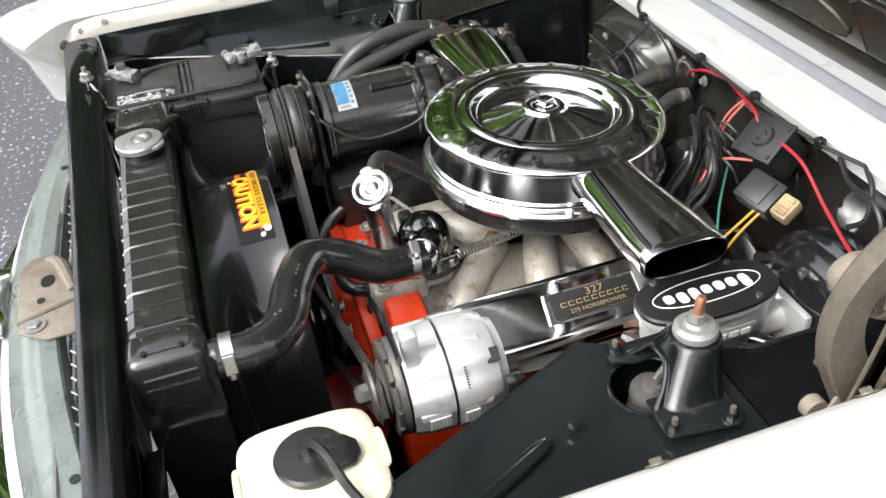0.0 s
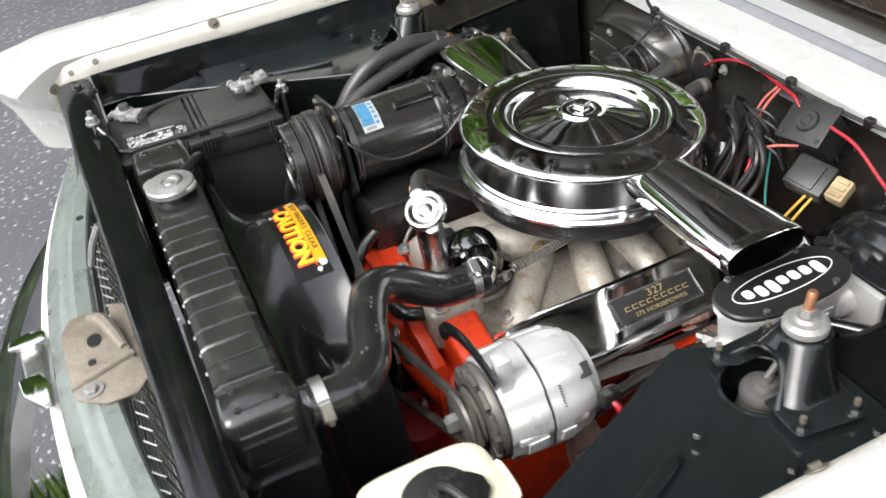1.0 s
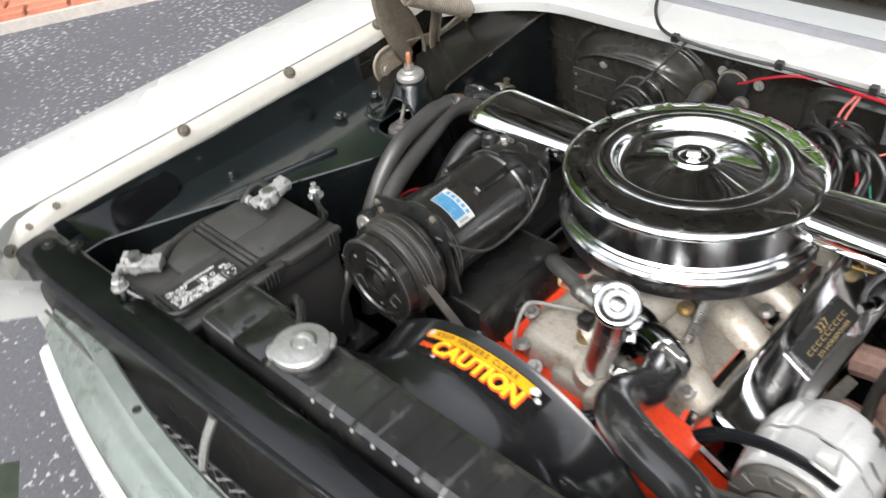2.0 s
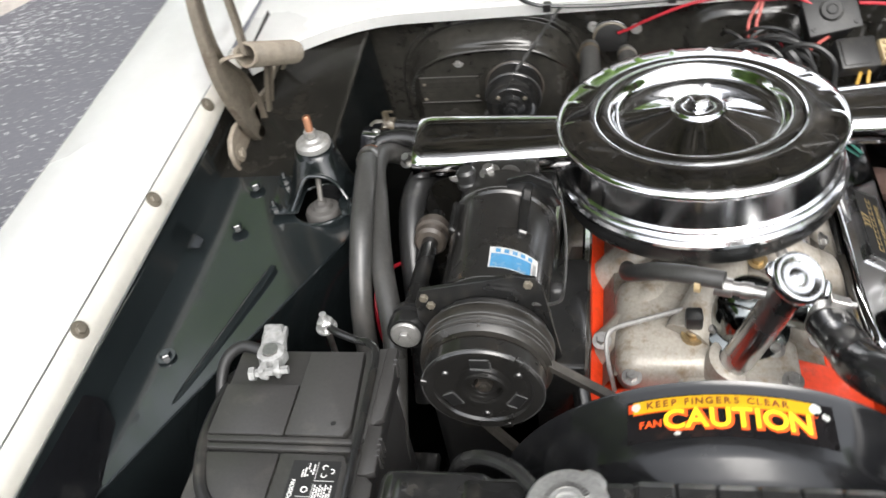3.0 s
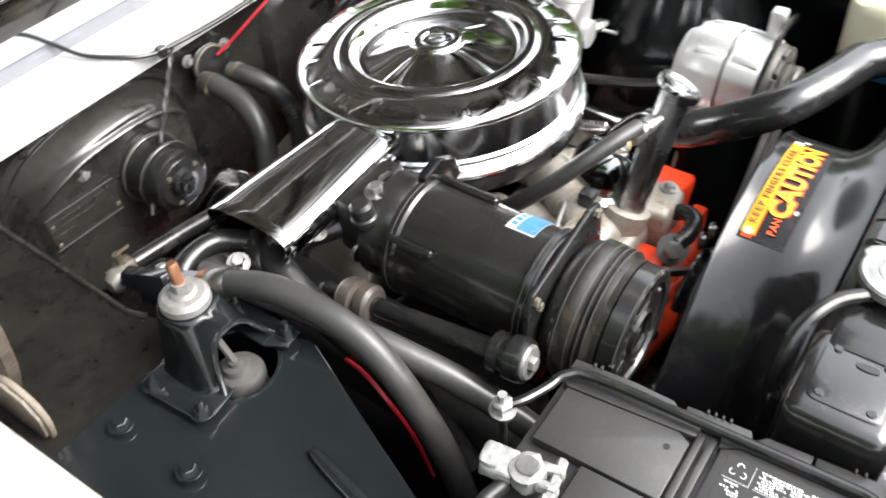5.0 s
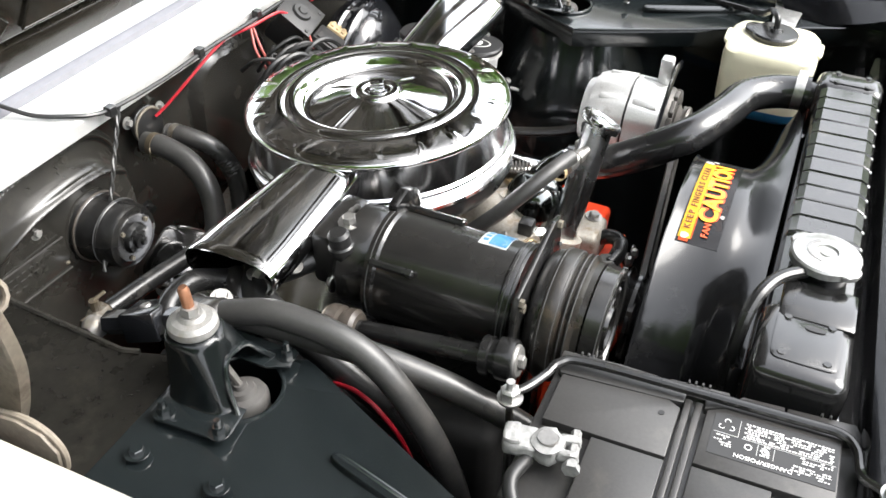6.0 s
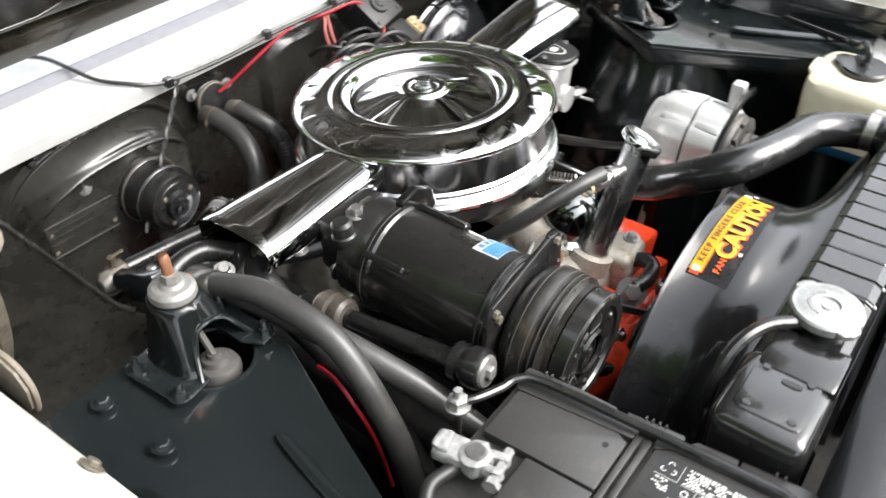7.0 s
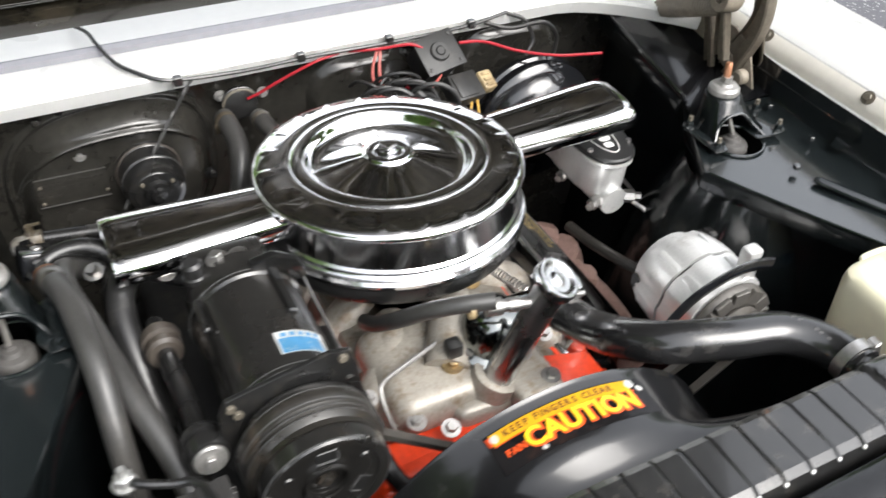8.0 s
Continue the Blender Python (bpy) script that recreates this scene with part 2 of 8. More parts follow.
def box(bm, lo, hi, bevel=0.0, seg=2, m=None):
    t = bmesh.new()
    bmesh.ops.create_cube(t, size=1)
    for v in t.verts:
        v.co = Vector([(a + b) / 2 + c * (b - a) for a, b, c in zip(lo, hi, v.co)])
    if bevel:
        bmesh.ops.bevel(t, geom=t.edges[:] + t.verts[:], offset=bevel, segments=seg, affect="EDGES", profile=0.5)
    return merge(bm, t, m)


def frame_of(axis):
    w = Vector(axis).normalized()
    u = (Vector((0, 0, 1)) if abs(w.z) < 0.9 else Vector((1, 0, 0))).cross(w).normalized()
    return u, w.cross(u), w


def lathe(bm, profile, at=(0, 0, 0), axis=(0, 0, 1), seg=32, wobble=None, closed=False):
    """Turns (radius, height) pairs round an axis."""
    u, v, w = frame_of(axis)
    at = Vector(at)
    rings = []
    for r, h in profile:
        if r < 1e-5:
            rings.append([bm.verts.new(at + w * h)])
            continue
        ring = []
        for k in range(seg):
            a = 2 * math.pi * k / seg
            dh = wobble(r, a) if wobble else 0
            ring.append(bm.verts.new(at + (u * math.cos(a) + v * math.sin(a)) * r + w * (h + dh)))
        rings.append(ring)
    pairs = list(zip(rings, rings[1:]))
    if closed:
        pairs.append((rings[-1], rings[0]))
    for p, q in pairs:
        for k in range(seg):
            j = (k + 1) % seg
            if len(p) == 1 and len(q) == 1:
                continue
            if len(p) == 1:
                bm.faces.new((p[0], q[j], q[k]))
            elif len(q) == 1:
                bm.faces.new((p[k], p[j], q[0]))
            else:
                bm.faces.new((p[k], p[j], q[j], q[k]))
    return bm


def spline(pts, steps=8):
    p = [Vector(q) for q in pts]
    if len(p) < 3:
        return p
    p = [2 * p[0] - p[1]] + p + [2 * p[-1] - p[-2]]
    out = []
    for i in range(1, len(p) - 2):
        a, b, c, d = p[i - 1:i + 3]
        for k in range(steps):
            t = k / steps
            out.append(0.5 * (2 * b + (c - a) * t + (2 * a - 5 * b + 4 * c - d) * t * t + (3 * b - a - 3 * c + d) * t ** 3))
    out.append(p[-2])
    return out


def tube(bm, pts, r, seg=10, steps=8, caps=True, ribs=None):
    """A round tube along a smooth line; r may be a number or a function of 0..1."""
    line = spline(pts, steps)
    n = len(line)
    w = (line[1] - line[0]).normalized()
    u = frame_of(w)[0]
    rings = []
    for i, c in enumerate(line):
        w2 = (line[min(i + 1, n - 1)] - line[max(i - 1, 0)]).normalized()
        u = (u - w2 * u.dot(w2)).normalized()
        v = w2.cross(u)
        rad = r(i / (n - 1)) if callable(r) else r
        if ribs:
            rad *= 1 + ribs * (i % 2)
        rings.append([bm.verts.new(c + (u * math.cos(2 * math.pi * k / seg) + v * math.sin(2 * math.pi * k / seg)) * rad) for k in range(seg)])
    for p, q in zip(rings, rings[1:]):
        for k in range(seg):
            j = (k + 1) % seg
            bm.faces.new((p[k], p[j], q[j], q[k]))
    if caps:
        bm.faces.new(rings[0][::-1])
        bm.faces.new(rings[-1])
    return bm


def loft(bm, rings, caps=True, closed=True):
    vs = [[bm.verts.new(Vector(p)) for p in ring] for ring in rings]
    n = len(vs[0])
    for p, q in zip(vs, vs[1:]):
        for k in range(n if closed else n - 1):
            j = (k + 1) % n
            bm.faces.new((p[k], p[j], q[j], q[k]))
    if caps and closed:
        bm.faces.new(vs[0][::-1])
        bm.faces.new(vs[-1])
    return bm


def slab(bm, poly, thick, m=None, bevel=0.0):
    """A flat plate: polygon in its own x, y, thick along its own z."""
    t = bmesh.new()
    lo = [t.verts.new((x, y, 0)) for x, y in poly]
    hi = [t.verts.new((x, y, thick)) for x, y in poly]
    n = len(poly)
    t.faces.new(lo[::-1])
    t.faces.new(hi)
    for k in range(n):
        j = (k + 1) % n
        t.faces.new((lo[k], lo[j], hi[j], hi[k]))
    if bevel:
        bmesh.ops.recalc_face_normals(t, faces=t.faces)
        bmesh.ops.bevel(t, geom=t.edges[:], offset=bevel, segments=2, affect="EDGES", profile=0.5)
    return merge(bm, t, m)


def sheet(bm, grid, thick=0.0):
    """A sheet of quads through rows of points; thick gives it a back."""
    vs = [[bm.verts.new(Vector(p)) for p in row] for row in grid]
    fs = [bm.faces.new((a[k], a[k + 1], b[k + 1], b[k])) for a, b in zip(vs, vs[1:]) for k in range(len(a) - 1)]
    if thick:
        bmesh.ops.solidify(bm, geom=fs, thickness=thick)
    return bm


def basis(at, x, y, scale=1.0):
    """A pose whose own x and y run along the given ways."""
    x = Vector(x).normalized()
    z = x.cross(Vector(y)).normalized()
    y = z.cross(x)
    m = Matrix((x, y, z)).transposed().to_4x4()
    return Matrix.Translation(at) @ m @ Matrix.Scale(scale, 4)


def bolt(bm, at, axis, r=0.007, h=0.006, washer=True):
    at, w = Vector(at), Vector(axis).normalized()
    if washer:
        lathe(bm, [(0, 0), (r * 1.7, 0), (r * 1.7, r * 0.25), (0, r * 0.25)], at, w, 14)
    lathe(bm, [(0, 0), (r, 0), (r, h * 0.85), (r * 0.85, h), (0, h)], at, w, 6)
    return bm


def clamp(bm, at, axis, r, width=0.012, screw=(0, 0, 1)):
    at, w = Vector(at), Vector(axis).normalized()
    h = width / 2
    lathe(bm, [(r, -h), (r + 0.0016, -h), (r + 0.0016, h), (r, h)], at, w, 24, closed=True)
    s = (Vector(screw) - w * Vector(screw).dot(w)).normalized()
    c = at + s * (r + 0.004)
    side = w.cross(s)
    m = basis(c, side, s)
    box(bm, (-0.011, -0.004, -h), (0.011, 0.004, h), 0.001, 1, m)
    lathe(bm, [(0, 0), (0.0035, 0), (0.0035, 0.006), (0, 0.006)], c + side * 0.011, side, 8)
    return bm


def lettering(bm, text, m, size=1.0, thick=0.0004, bold=0.0):
    """Raised letters of the built-in font, centred on the pose m."""
    cu = bpy.data.curves.new("letters", "FONT")
    cu.body, cu.size, cu.extrude = text, size, thick
    cu.align_x, cu.align_y, cu.offset = "CENTER", "CENTER", bold
    cu.resolution_u = 3
    ob = bpy.data.objects.new("letters", cu)
    scene.collection.objects.link(ob)
    dg = bpy.context.evaluated_depsgraph_get()
    me = bpy.data.meshes.new_from_object(ob.evaluated_get(dg))
    t = bmesh.new()
    t.from_mesh(me)
    bpy.data.meshes.remove(me)
    bpy.data.objects.remove(ob)
    bpy.data.curves.remove(cu)
    return merge(bm, t, m)


def superellipse(cx, cy, a, b, n=2.5, count=28):
    out = []
    for k in range(count):
        t = 2 * math.pi * k / count
        c, s = math.cos(t), math.sin(t)
        out.append((cx + a * math.copysign(abs(c) ** (2 / n), c), cy + b * math.copysign(abs(s) ** (2 / n), s)))
    return out

# ---- the car's body round the engine bay ----
def ground():
    bm = B()
    n = 24
    sheet(bm, [[(-40 + 80 * i / n, -40 + 80 * j / n, 0) for i in range(n + 1)] for j in range(n + 1)])
    single("ground", bm, ASPHALT, "grey speckled asphalt driveway under the car", "ground", kind="structure")


def fender(s, name, label):
    t = thing(name, (s * 0.74, -0.2, 0.3), label, "fender", "front fenders")
    # cross sections from the gutter over the crown and down the outside
    rows, edge = [], []
    ys = [-0.66 - 0.146 * math.sin(math.pi / 2 * k / 14) for k in range(14, 0, -1)] + [-0.66 + 1.23 * k / 30 for k in range(31)]
    for y in ys:
        u = max(0.0, (-0.66 - y) / 0.146)
        drop = 0.012 * u ** 2
        inset = 0.105 * (1 - math.sqrt(max(0.0, 1 - u * u)))
        z = 1.028 - drop
        inner = 0.652 - 0.10 * min(1.0, u / 0.55) ** 1.5
        if u > 0.55:
            inner = 0.552 + 0.16 * (u - 0.55) / 0.45
        crown = 0.013 * (1 - min(1.0, u))
        wide = 0.834 - inset - inner
        rows.append([(s * inner, y, z - 0.002)] + [(s * (inner + wide * f), y, z + crown * h) for f, h in ((0.07, 0.6), (0.26, 1.0), (0.6, 0.93), (0.88, 0.25), (1.0, -1.0))] +
                    [(s * (0.846 - inset), y + 0.02 * u, z - 0.045), (s * (0.868 - inset), y + 0.10 * u, z - 0.16),
                     (s * (0.875 - inset), y + 0.20 * u, z - 0.33), (s * (0.86 - inset), y + 0.34 * u, z - 0.62)])
        if u > 0.5:
            edge.append((inner, y, z - 0.003))
    edge.reverse()
    edge.append((0.728, -0.805, 1.012))
    part("front_face", sheet(B(), [[(s * x, y + q * (0.3 + 0.7 * (0.74 - x) / 0.19), z - d) for x, y, z in edge] for q, d in ((0, 0), (0.004, 0.008), (0.03, 0.03), (0.09, 0.07), (0.16, 0.16))], 0.003), WHITE, t, "white painted headlight panel")
    part("skin", sheet(B(), rows, 0.002), WHITE, t, "glossy white painted panel")
    bm = B()
    lip = []
    for i in range(21):
        y = -0.70 + 0.86 * i / 20
        drop = 0.05 * max(0.0, min(1.0, (-0.64 - y) / 0.06)) ** 1.5
        lip.append([(s * 0.6515, y, 1.0235 - drop), (s * 0.649, y, 1.0225 - drop), (s * 0.640, y, 1.012 - drop), (s * 0.6370, y, 1.006 - drop), (s * 0.6365, y, 0.995 - drop)])
    part("gutter", sheet(bm, lip, 0.002), CREAM, t, "cream painted gutter flange")
    part("bolt", bolt(B(), (s * 0.642, -0.684, 0.985), (-s * 0.5, -0.4, 0.75), 0.006, 0.006), OLD_BOLT, t, "dull weathered bolt")
    for y, z in ((-0.648, 1.006), (-0.603, 1.014), (-0.385, 1.022), (-0.178, 1.022), (0.02, 1.022)):
        part("bolt", bolt(B(), (s * 0.6445, y, z - 0.003), (-s * 0.8, 0, 0.6), 0.006, 0.006), OLD_BOLT, t, "dull weathered bolt")
    return t


def inner_fender(s, name, label, off, lean):
    t = thing(name, (s * 0.55, -0.2, 0.35), label, "inner fender", "inner fenders")
    # the flat shelf, with a round notch at the shock mount
    def inner_x(y):
        if y < -0.14:
            return 0.412 + (-0.14 - y) * 0.46
        if y < 0.02:
            return 0.412 + (y + 0.14) * (0.55 if s > 0 else 0.44)
        return 0.50 + (y - 0.02) * 0.1 if s > 0 else 0.482
    rows = []
    ys = [-0.62 + 0.9 * i / 150 for i in range(151)]
    for y in ys:
        xi = min(inner_x(y), 0.61)
        row = []
        for k in range(97):
            x = xi + (0.634 - xi) * k / 96
            z = 0.942 + 0.004 * math.sin(y * 9)
            if k >= 95:
                z += (0.006, 0.05)[k - 95]
            row.append((s * x, y, z))
        rows.append(row)
    cut = [k for k, y in enumerate(ys) if y > (-0.03 if s > 0 else -0.045)][0]
    hx, hy, hr = s * (0.470 + 1.1 * off), -0.102, 0.040
    bm = B()
    vs = [[bm.verts.new(p) for p in row] for row in rows[:cut + 1]]
    fs = []
    for a, b in zip(vs, vs[1:]):
        for k in range(96):
            quad = (a[k], a[k + 1], b[k + 1], b[k])
            if any(math.hypot(v.co.x - hx, v.co.y - hy) > hr for v in quad):
                fs.append(bm.faces.new(quad))
    for v in bm.verts[:]:
        d = math.hypot(v.co.x - hx, v.co.y - hy)
        if d < hr:
            if not v.link_faces:
                bm.verts.remove(v)
            elif d > 1e-4:
                v.co.x, v.co.y = hx + (v.co.x - hx) * hr / d, hy + (v.co.y - hy) * hr / d
    bmesh.ops.dissolve_degenerate(bm, dist=0.0001, edges=bm.edges[:])
    bmesh.ops.solidify(bm, geom=bm.faces[:], thickness=0.0018)
    part("shelf", bm, APRON, t)
    part("hole_lip", tube(B(), [(hx + hr * math.cos(a), hy + hr * math.sin(a), 0.9405) for a in [2 * math.pi * k / 40 for k in range(41)]], 0.0022, 6, 1, False), APRON, t)
    part("rear_panel", sheet(B(), [[(x, y, z + 0.10 * max(0.0, y + 0.03) ** 1.3 + 0.002) for x, y, z in row] for row in rows[cut:]], 0.0018), DUSTY if s < 0 else BLACK, t, "dusty black panel" if s < 0 else "glossy black panel")
    part("rear_seam", tube(B(), [(s * min(inner_x(y), 0.61), y, 0.9455 + 0.004 * math.sin(y * 9) + 0.10 * max(0.0, y + 0.03) ** 1.3) for y in ys if y > 0.0], 0.003, 6, 1), DUSTY if s < 0 else BLACK, t)
    # pressed bead along the shelf
    at = Vector((s * (0.502 + off + lean * 0.135), -0.355, 0.9405))
    way = Vector((s * lean, -1, 0)).normalized()
    long, wide, high = (0.145, 0.0100, 0.0085) if s > 0 else (0.108, 0.0065, 0.0062)
    part("bead", slab(B(), superellipse(0 if s > 0 else -0.034, 0, long, wide, 5, 40), high, basis(at, way, Vector((0, 0, 1)).cross(way)), high * 0.6), APRON, t)
    # rolled inner edge and the wall that drops from it
    bm = B()
    wall = []
    for y in ys:
        xi = min(inner_x(y), 0.61)
        top = 0.940 + 0.004 * math.sin(y * 9) + 0.10 * max(0.0, y + 0.03) ** 1.3
        if s < 0:
            wall.append([(s * xi, y, top), (s * (xi - 0.004), y, 0.925), (s * (xi - 0.006), y, 0.88), (s * (xi - 0.02), y, 0.7), (s * (xi - 0.03), y, 0.35)])
        else:
            # a folded lip, with the wall set back a little behind it
            back = min(xi + 0.03, 0.625)
            wall.append([(xi, y, top), (xi - 0.003, y, top - 0.006), (xi - 0.002, y, top - 0.028), (xi + 0.004, y, top - 0.031), (back, y, top - 0.033), (back - 0.01, y, 0.8), (back - 0.03, y, 0.6), (back - 0.06, y, 0.35)])
    sheet(bm, wall, 0.002)
    part("wall", bm, APRON, t)
    bm = B()
    sheet(bm, [[(s * 0.6352, y, 0.992), (s * 0.6345, y, 0.94)] for y in ys], 0.0018)
    part("side_flange", bm, APRON, t)
    part("wheelhouse", sheet(B(), [[(s * 0.6356, y, 0.94), (s * 0.640, y, 0.7), (s * 0.645, y, 0.35)] for y in ys[::10]], 0.002), DARK, t, "dull black wheelhouse panel")
    part("edge_bead", tube(B(), [(s * min(inner_x(y), 0.61), y, 0.9415 + 0.004 * math.sin(y * 9)) for y in ys if y < -0.14], 0.0022, 6, 1), APRON, t)
    bm = B()
    sheet(bm, [[(s * 0.6335, -0.195, 0.984), (s * 0.6335, -0.172, 0.986)], [(s * 0.630, -0.198, 0.970), (s * 0.630, -0.168, 0.972)], [(s * 0.622, -0.196, 0.956), (s * 0.622, -0.170, 0.957)], [(s * 0.606, -0.190, 0.949), (s * 0.606, -0.174, 0.949)]], 0.0015)
    part("clip", bm, APRON, t, "glossy bent sheet clip")
    part("seam", tube(B(), [(s * 0.634, y, 0.972 + 0.002 * math.sin(y * 7)) for y in ys if -0.5 < y < 0.1], 0.002, 6, 1), APRON, t)
    for x, y in ((0.570 + off, -0.150), (0.497 + off, -0.196), (0.576 + off, -0.058), (0.585, -0.36)) if s > 0 else ((0.570 + off, -0.150), (0.570 + off, -0.070), (0.585, -0.36)):
        part("bolt", bolt(B(), (s * x, y, 0.9465), (0, 0, 1), 0.0055 if s > 0 else 0.0065, 0.006, s < 0), APRON, t)
    # corner brace at the radiator support
    bm = B()
    sheet(bm, [[(s * 0.632, -0.605, 0.996), (s * 0.600, -0.603, 0.992), (s * 0.560, -0.600, 0.985)], [(s * 0.632, -0.57, 0.990), (s * 0.605, -0.56, 0.978), (s * 0.575, -0.57, 0.968)],
               [(s * 0.632, -0.52, 0.985), (s * 0.615, -0.50, 0.972), (s * 0.590, -0.52, 0.948)], [(s * 0.632, -0.44, 0.982), (s * 0.624, -0.43, 0.965), (s * 0.605, -0.45, 0.945)]], 0.002)
    part("corner_brace", bm, BLACK, t)
    # the round tower below the shock mount
    rings = []
    if s < 0:
        for z, r in ((0.936, 0.060), (0.90, 0.064), (0.80, 0.070), (0.60, 0.082), (0.40, 0.09)):
            rings.append([(s * (0.468 + 1.4 * off - r * math.cos(a)), -0.085 + r * math.sin(a), z) for a in [-1.7 + 3.4 * k / 30 for k in range(31)]])
    else:
        # broad and cone-shaped, with a soft dent between two shoulders
        for z, r in ((0.911, 0.100), (0.905, 0.103), (0.86, 0.122), (0.82, 0.138), (0.78, 0.150), (0.70, 0.166), (0.55, 0.186), (0.40, 0.20)):
            rings.append([(0.520 - (r - 0.012 * math.exp(-((a + 0.15) / 0.22) ** 2)) * math.cos(a), -0.135 + 1.05 * r * math.sin(a), z) for a in [-1.55 + 3.1 * k / 48 for k in range(49)]])
    bm = B()
    loft(bm, rings, caps=False, closed=False)
    bmesh.ops.solidify(bm, geom=bm.faces[:], thickness=0.003)
    part("shock_tower", bm, BLACK if s < 0 else APRON, t, angle=60)
    return t


def shock_mount(s, name, label, top, base, out):
    """A pressed steel tower over the round hole: a broad outer leg, a narrow inner one, arched open to the front."""
    t = thing(name, (s * base[0], base[1], 0.945), label, "shock mount", "shock mounts")
    tx, ty, tz = top
    bx, by = base
    z0 = 0.9465
    def at(f, a):
        g = min(1.0, f)
        c, d = math.cos(a), math.sin(a)
        ease = g ** 0.75
        half = (out - 0.010) * (1 - ease) + 0.0255 * ease if d > 0 else 0.046 * (1 - g ** 0.9) + 0.0240 * g ** 0.9
        deep = (0.037 if c > 0 else 0.034) * (1 - ease) + 0.0250 * ease
        n = 4.2 - 2.0 * g
        flare = 0.004 * max(0.0, 1 - f / 0.06) ** 2
        px = (half + flare) * math.copysign(abs(d) ** (2 / n), d)
        py = -(deep + flare) * math.copysign(abs(c) ** (2 / n), c)
        return Vector((s * (bx + (tx - bx) * g + px), by + (ty - by) * g + py, z0 + (tz - 0.008 - z0) * f))
    bm = B()
    rows = []
    hs = [0.0, 0.015, 0.04, 0.09, 0.16, 0.26, 0.36, 0.44, 0.51, 0.57, 0.61, 0.64, 0.66, 0.72, 0.80, 0.90, 0.97]
    for f in hs:
        open_ = math.sqrt(max(0.0, 1 - (f / 0.68) ** 2.2))
        g_out, g_in = 0.40 * open_ + 0.002, 1.10 * open_ + 0.002
        rows.append([at(f, g_out + (2 * math.pi - g_out - g_in) * k / 44) for k in range(45)])
    for q in (0.9, 0.5, 0.05):
        c = Vector((s * tx, ty, tz - 0.007 + 0.002 * (1 - q)))
        rows.append([c + (p - Vector((s * tx, ty, p.z))) * q for p in rows[16]])
    sheet(bm, rows, 0.002)
    part("tower", bm, APRON, t, angle=50)
    # rolled rim of the arch
    arch = []
    for k in range(25):
        u = -1 + 2 * k / 24
        f = 0.68 * max(0.0, 1 - abs(u) ** 2) ** (1 / 2.2)
        arch.append(at(f, (0.40 if u > 0 else 1.10) * u) + Vector((0, -0.0015, 0)))
    part("arch_rim", tube(B(), arch, 0.0026, 8, 1), APRON, t)
    # narrow foot flanges on the outer and the inner side
    o, w = out, (0.007 if s > 0 else 0.001)
    for poly, nuts in (([(0.020, -0.043), (o - 0.004, -0.046), (o + 0.008, -0.042), (o + 0.011 + w, 0.022), (o + 0.005 + w, 0.031), (0.020, 0.032)], ((o + 0.001, -0.037), (o + 0.002 + w, 0.019))),
                       ([(-0.060, -0.048), (-0.040, -0.050), (-0.030, -0.030), (-0.030, 0.030), (-0.052, 0.032), (-0.060, 0.022)], ((-0.051, -0.040), (-0.051, 0.022)))):
        pts = [(s * (bx + x), by + y) for x, y in (poly if s > 0 else poly[::-1])]
        foot = part("foot", slab(B(), pts, 0.003, Matrix.Translation((0, 0, z0)), 0.001), APRON, t)
        for px, py in nuts:
            part("nut", bolt(B(), (s * (bx + px), by + py, z0 + 0.003), (0, 0, 1), 0.0058, 0.009), APRON, foot, "black painted nut")
            part("stud", tube(B(), [(s * (bx + px), by + py, z0 + 0.010), (s * (bx + px), by + py, z0 + 0.019)], 0.0030, 8), APRON if s < 0 else OLD_BOLT, foot)
    bm = B()
    lathe(bm, [(0, 0.009), (0.010, 0.009), (0.0125, 0.006), (0.018, 0.005), (0.0218, 0.001), (0.0224, -0.005), (0.0205, -0.008), (0, -0.008)], (s * tx, ty, tz), (0, 0, 1), 28)
    part("washer", bm, ZINC, t, "pale zinc washer and rubber")
    part("nut", lathe(B(), [(0, 0.008), (0.008, 0.008), (0.0085, 0), (0, 0)], (s * tx, ty, tz + 0.010), (0, 0, 1), 6), ZINC, t)
    part("stem", lathe(B(), [(0, 0), (0.0052, 0), (0.0052, 0.025), (0.0038, 0.028), (0, 0.028)], (s * tx, ty, tz + 0.010), (0, 0.12, 1), 10), COPPER, t, "copper-coloured threaded stem")
    # lower bushing seen through the arch
    bm = B()
    lathe(bm, [(0, 0.030), (0.006, 0.030), (0.007, 0.026), (0.012, 0.025), (0.014, 0.020), (0.021, 0.018), (0.0235, 0.013), (0.0235, 0.006), (0.019, 0.001), (0.021, -0.004), (0.0235, -0.009), (0.022, -0.016), (0.03, -0.03), (0.03, -0.25), (0, -0.25)],
          (s * (bx - 0.004), by - 0.022, 0.918), (0, 0.1, 1), 24)
    part("bushing", bm, GREY_BUSH, t, "grey rubber bushing and shock body")
    part("rod", tube(B(), [(s * (bx - 0.004), by - 0.020, 0.945), (s * tx, ty, tz - 0.004)], 0.0036, 8), PULLEY, t)
    return t


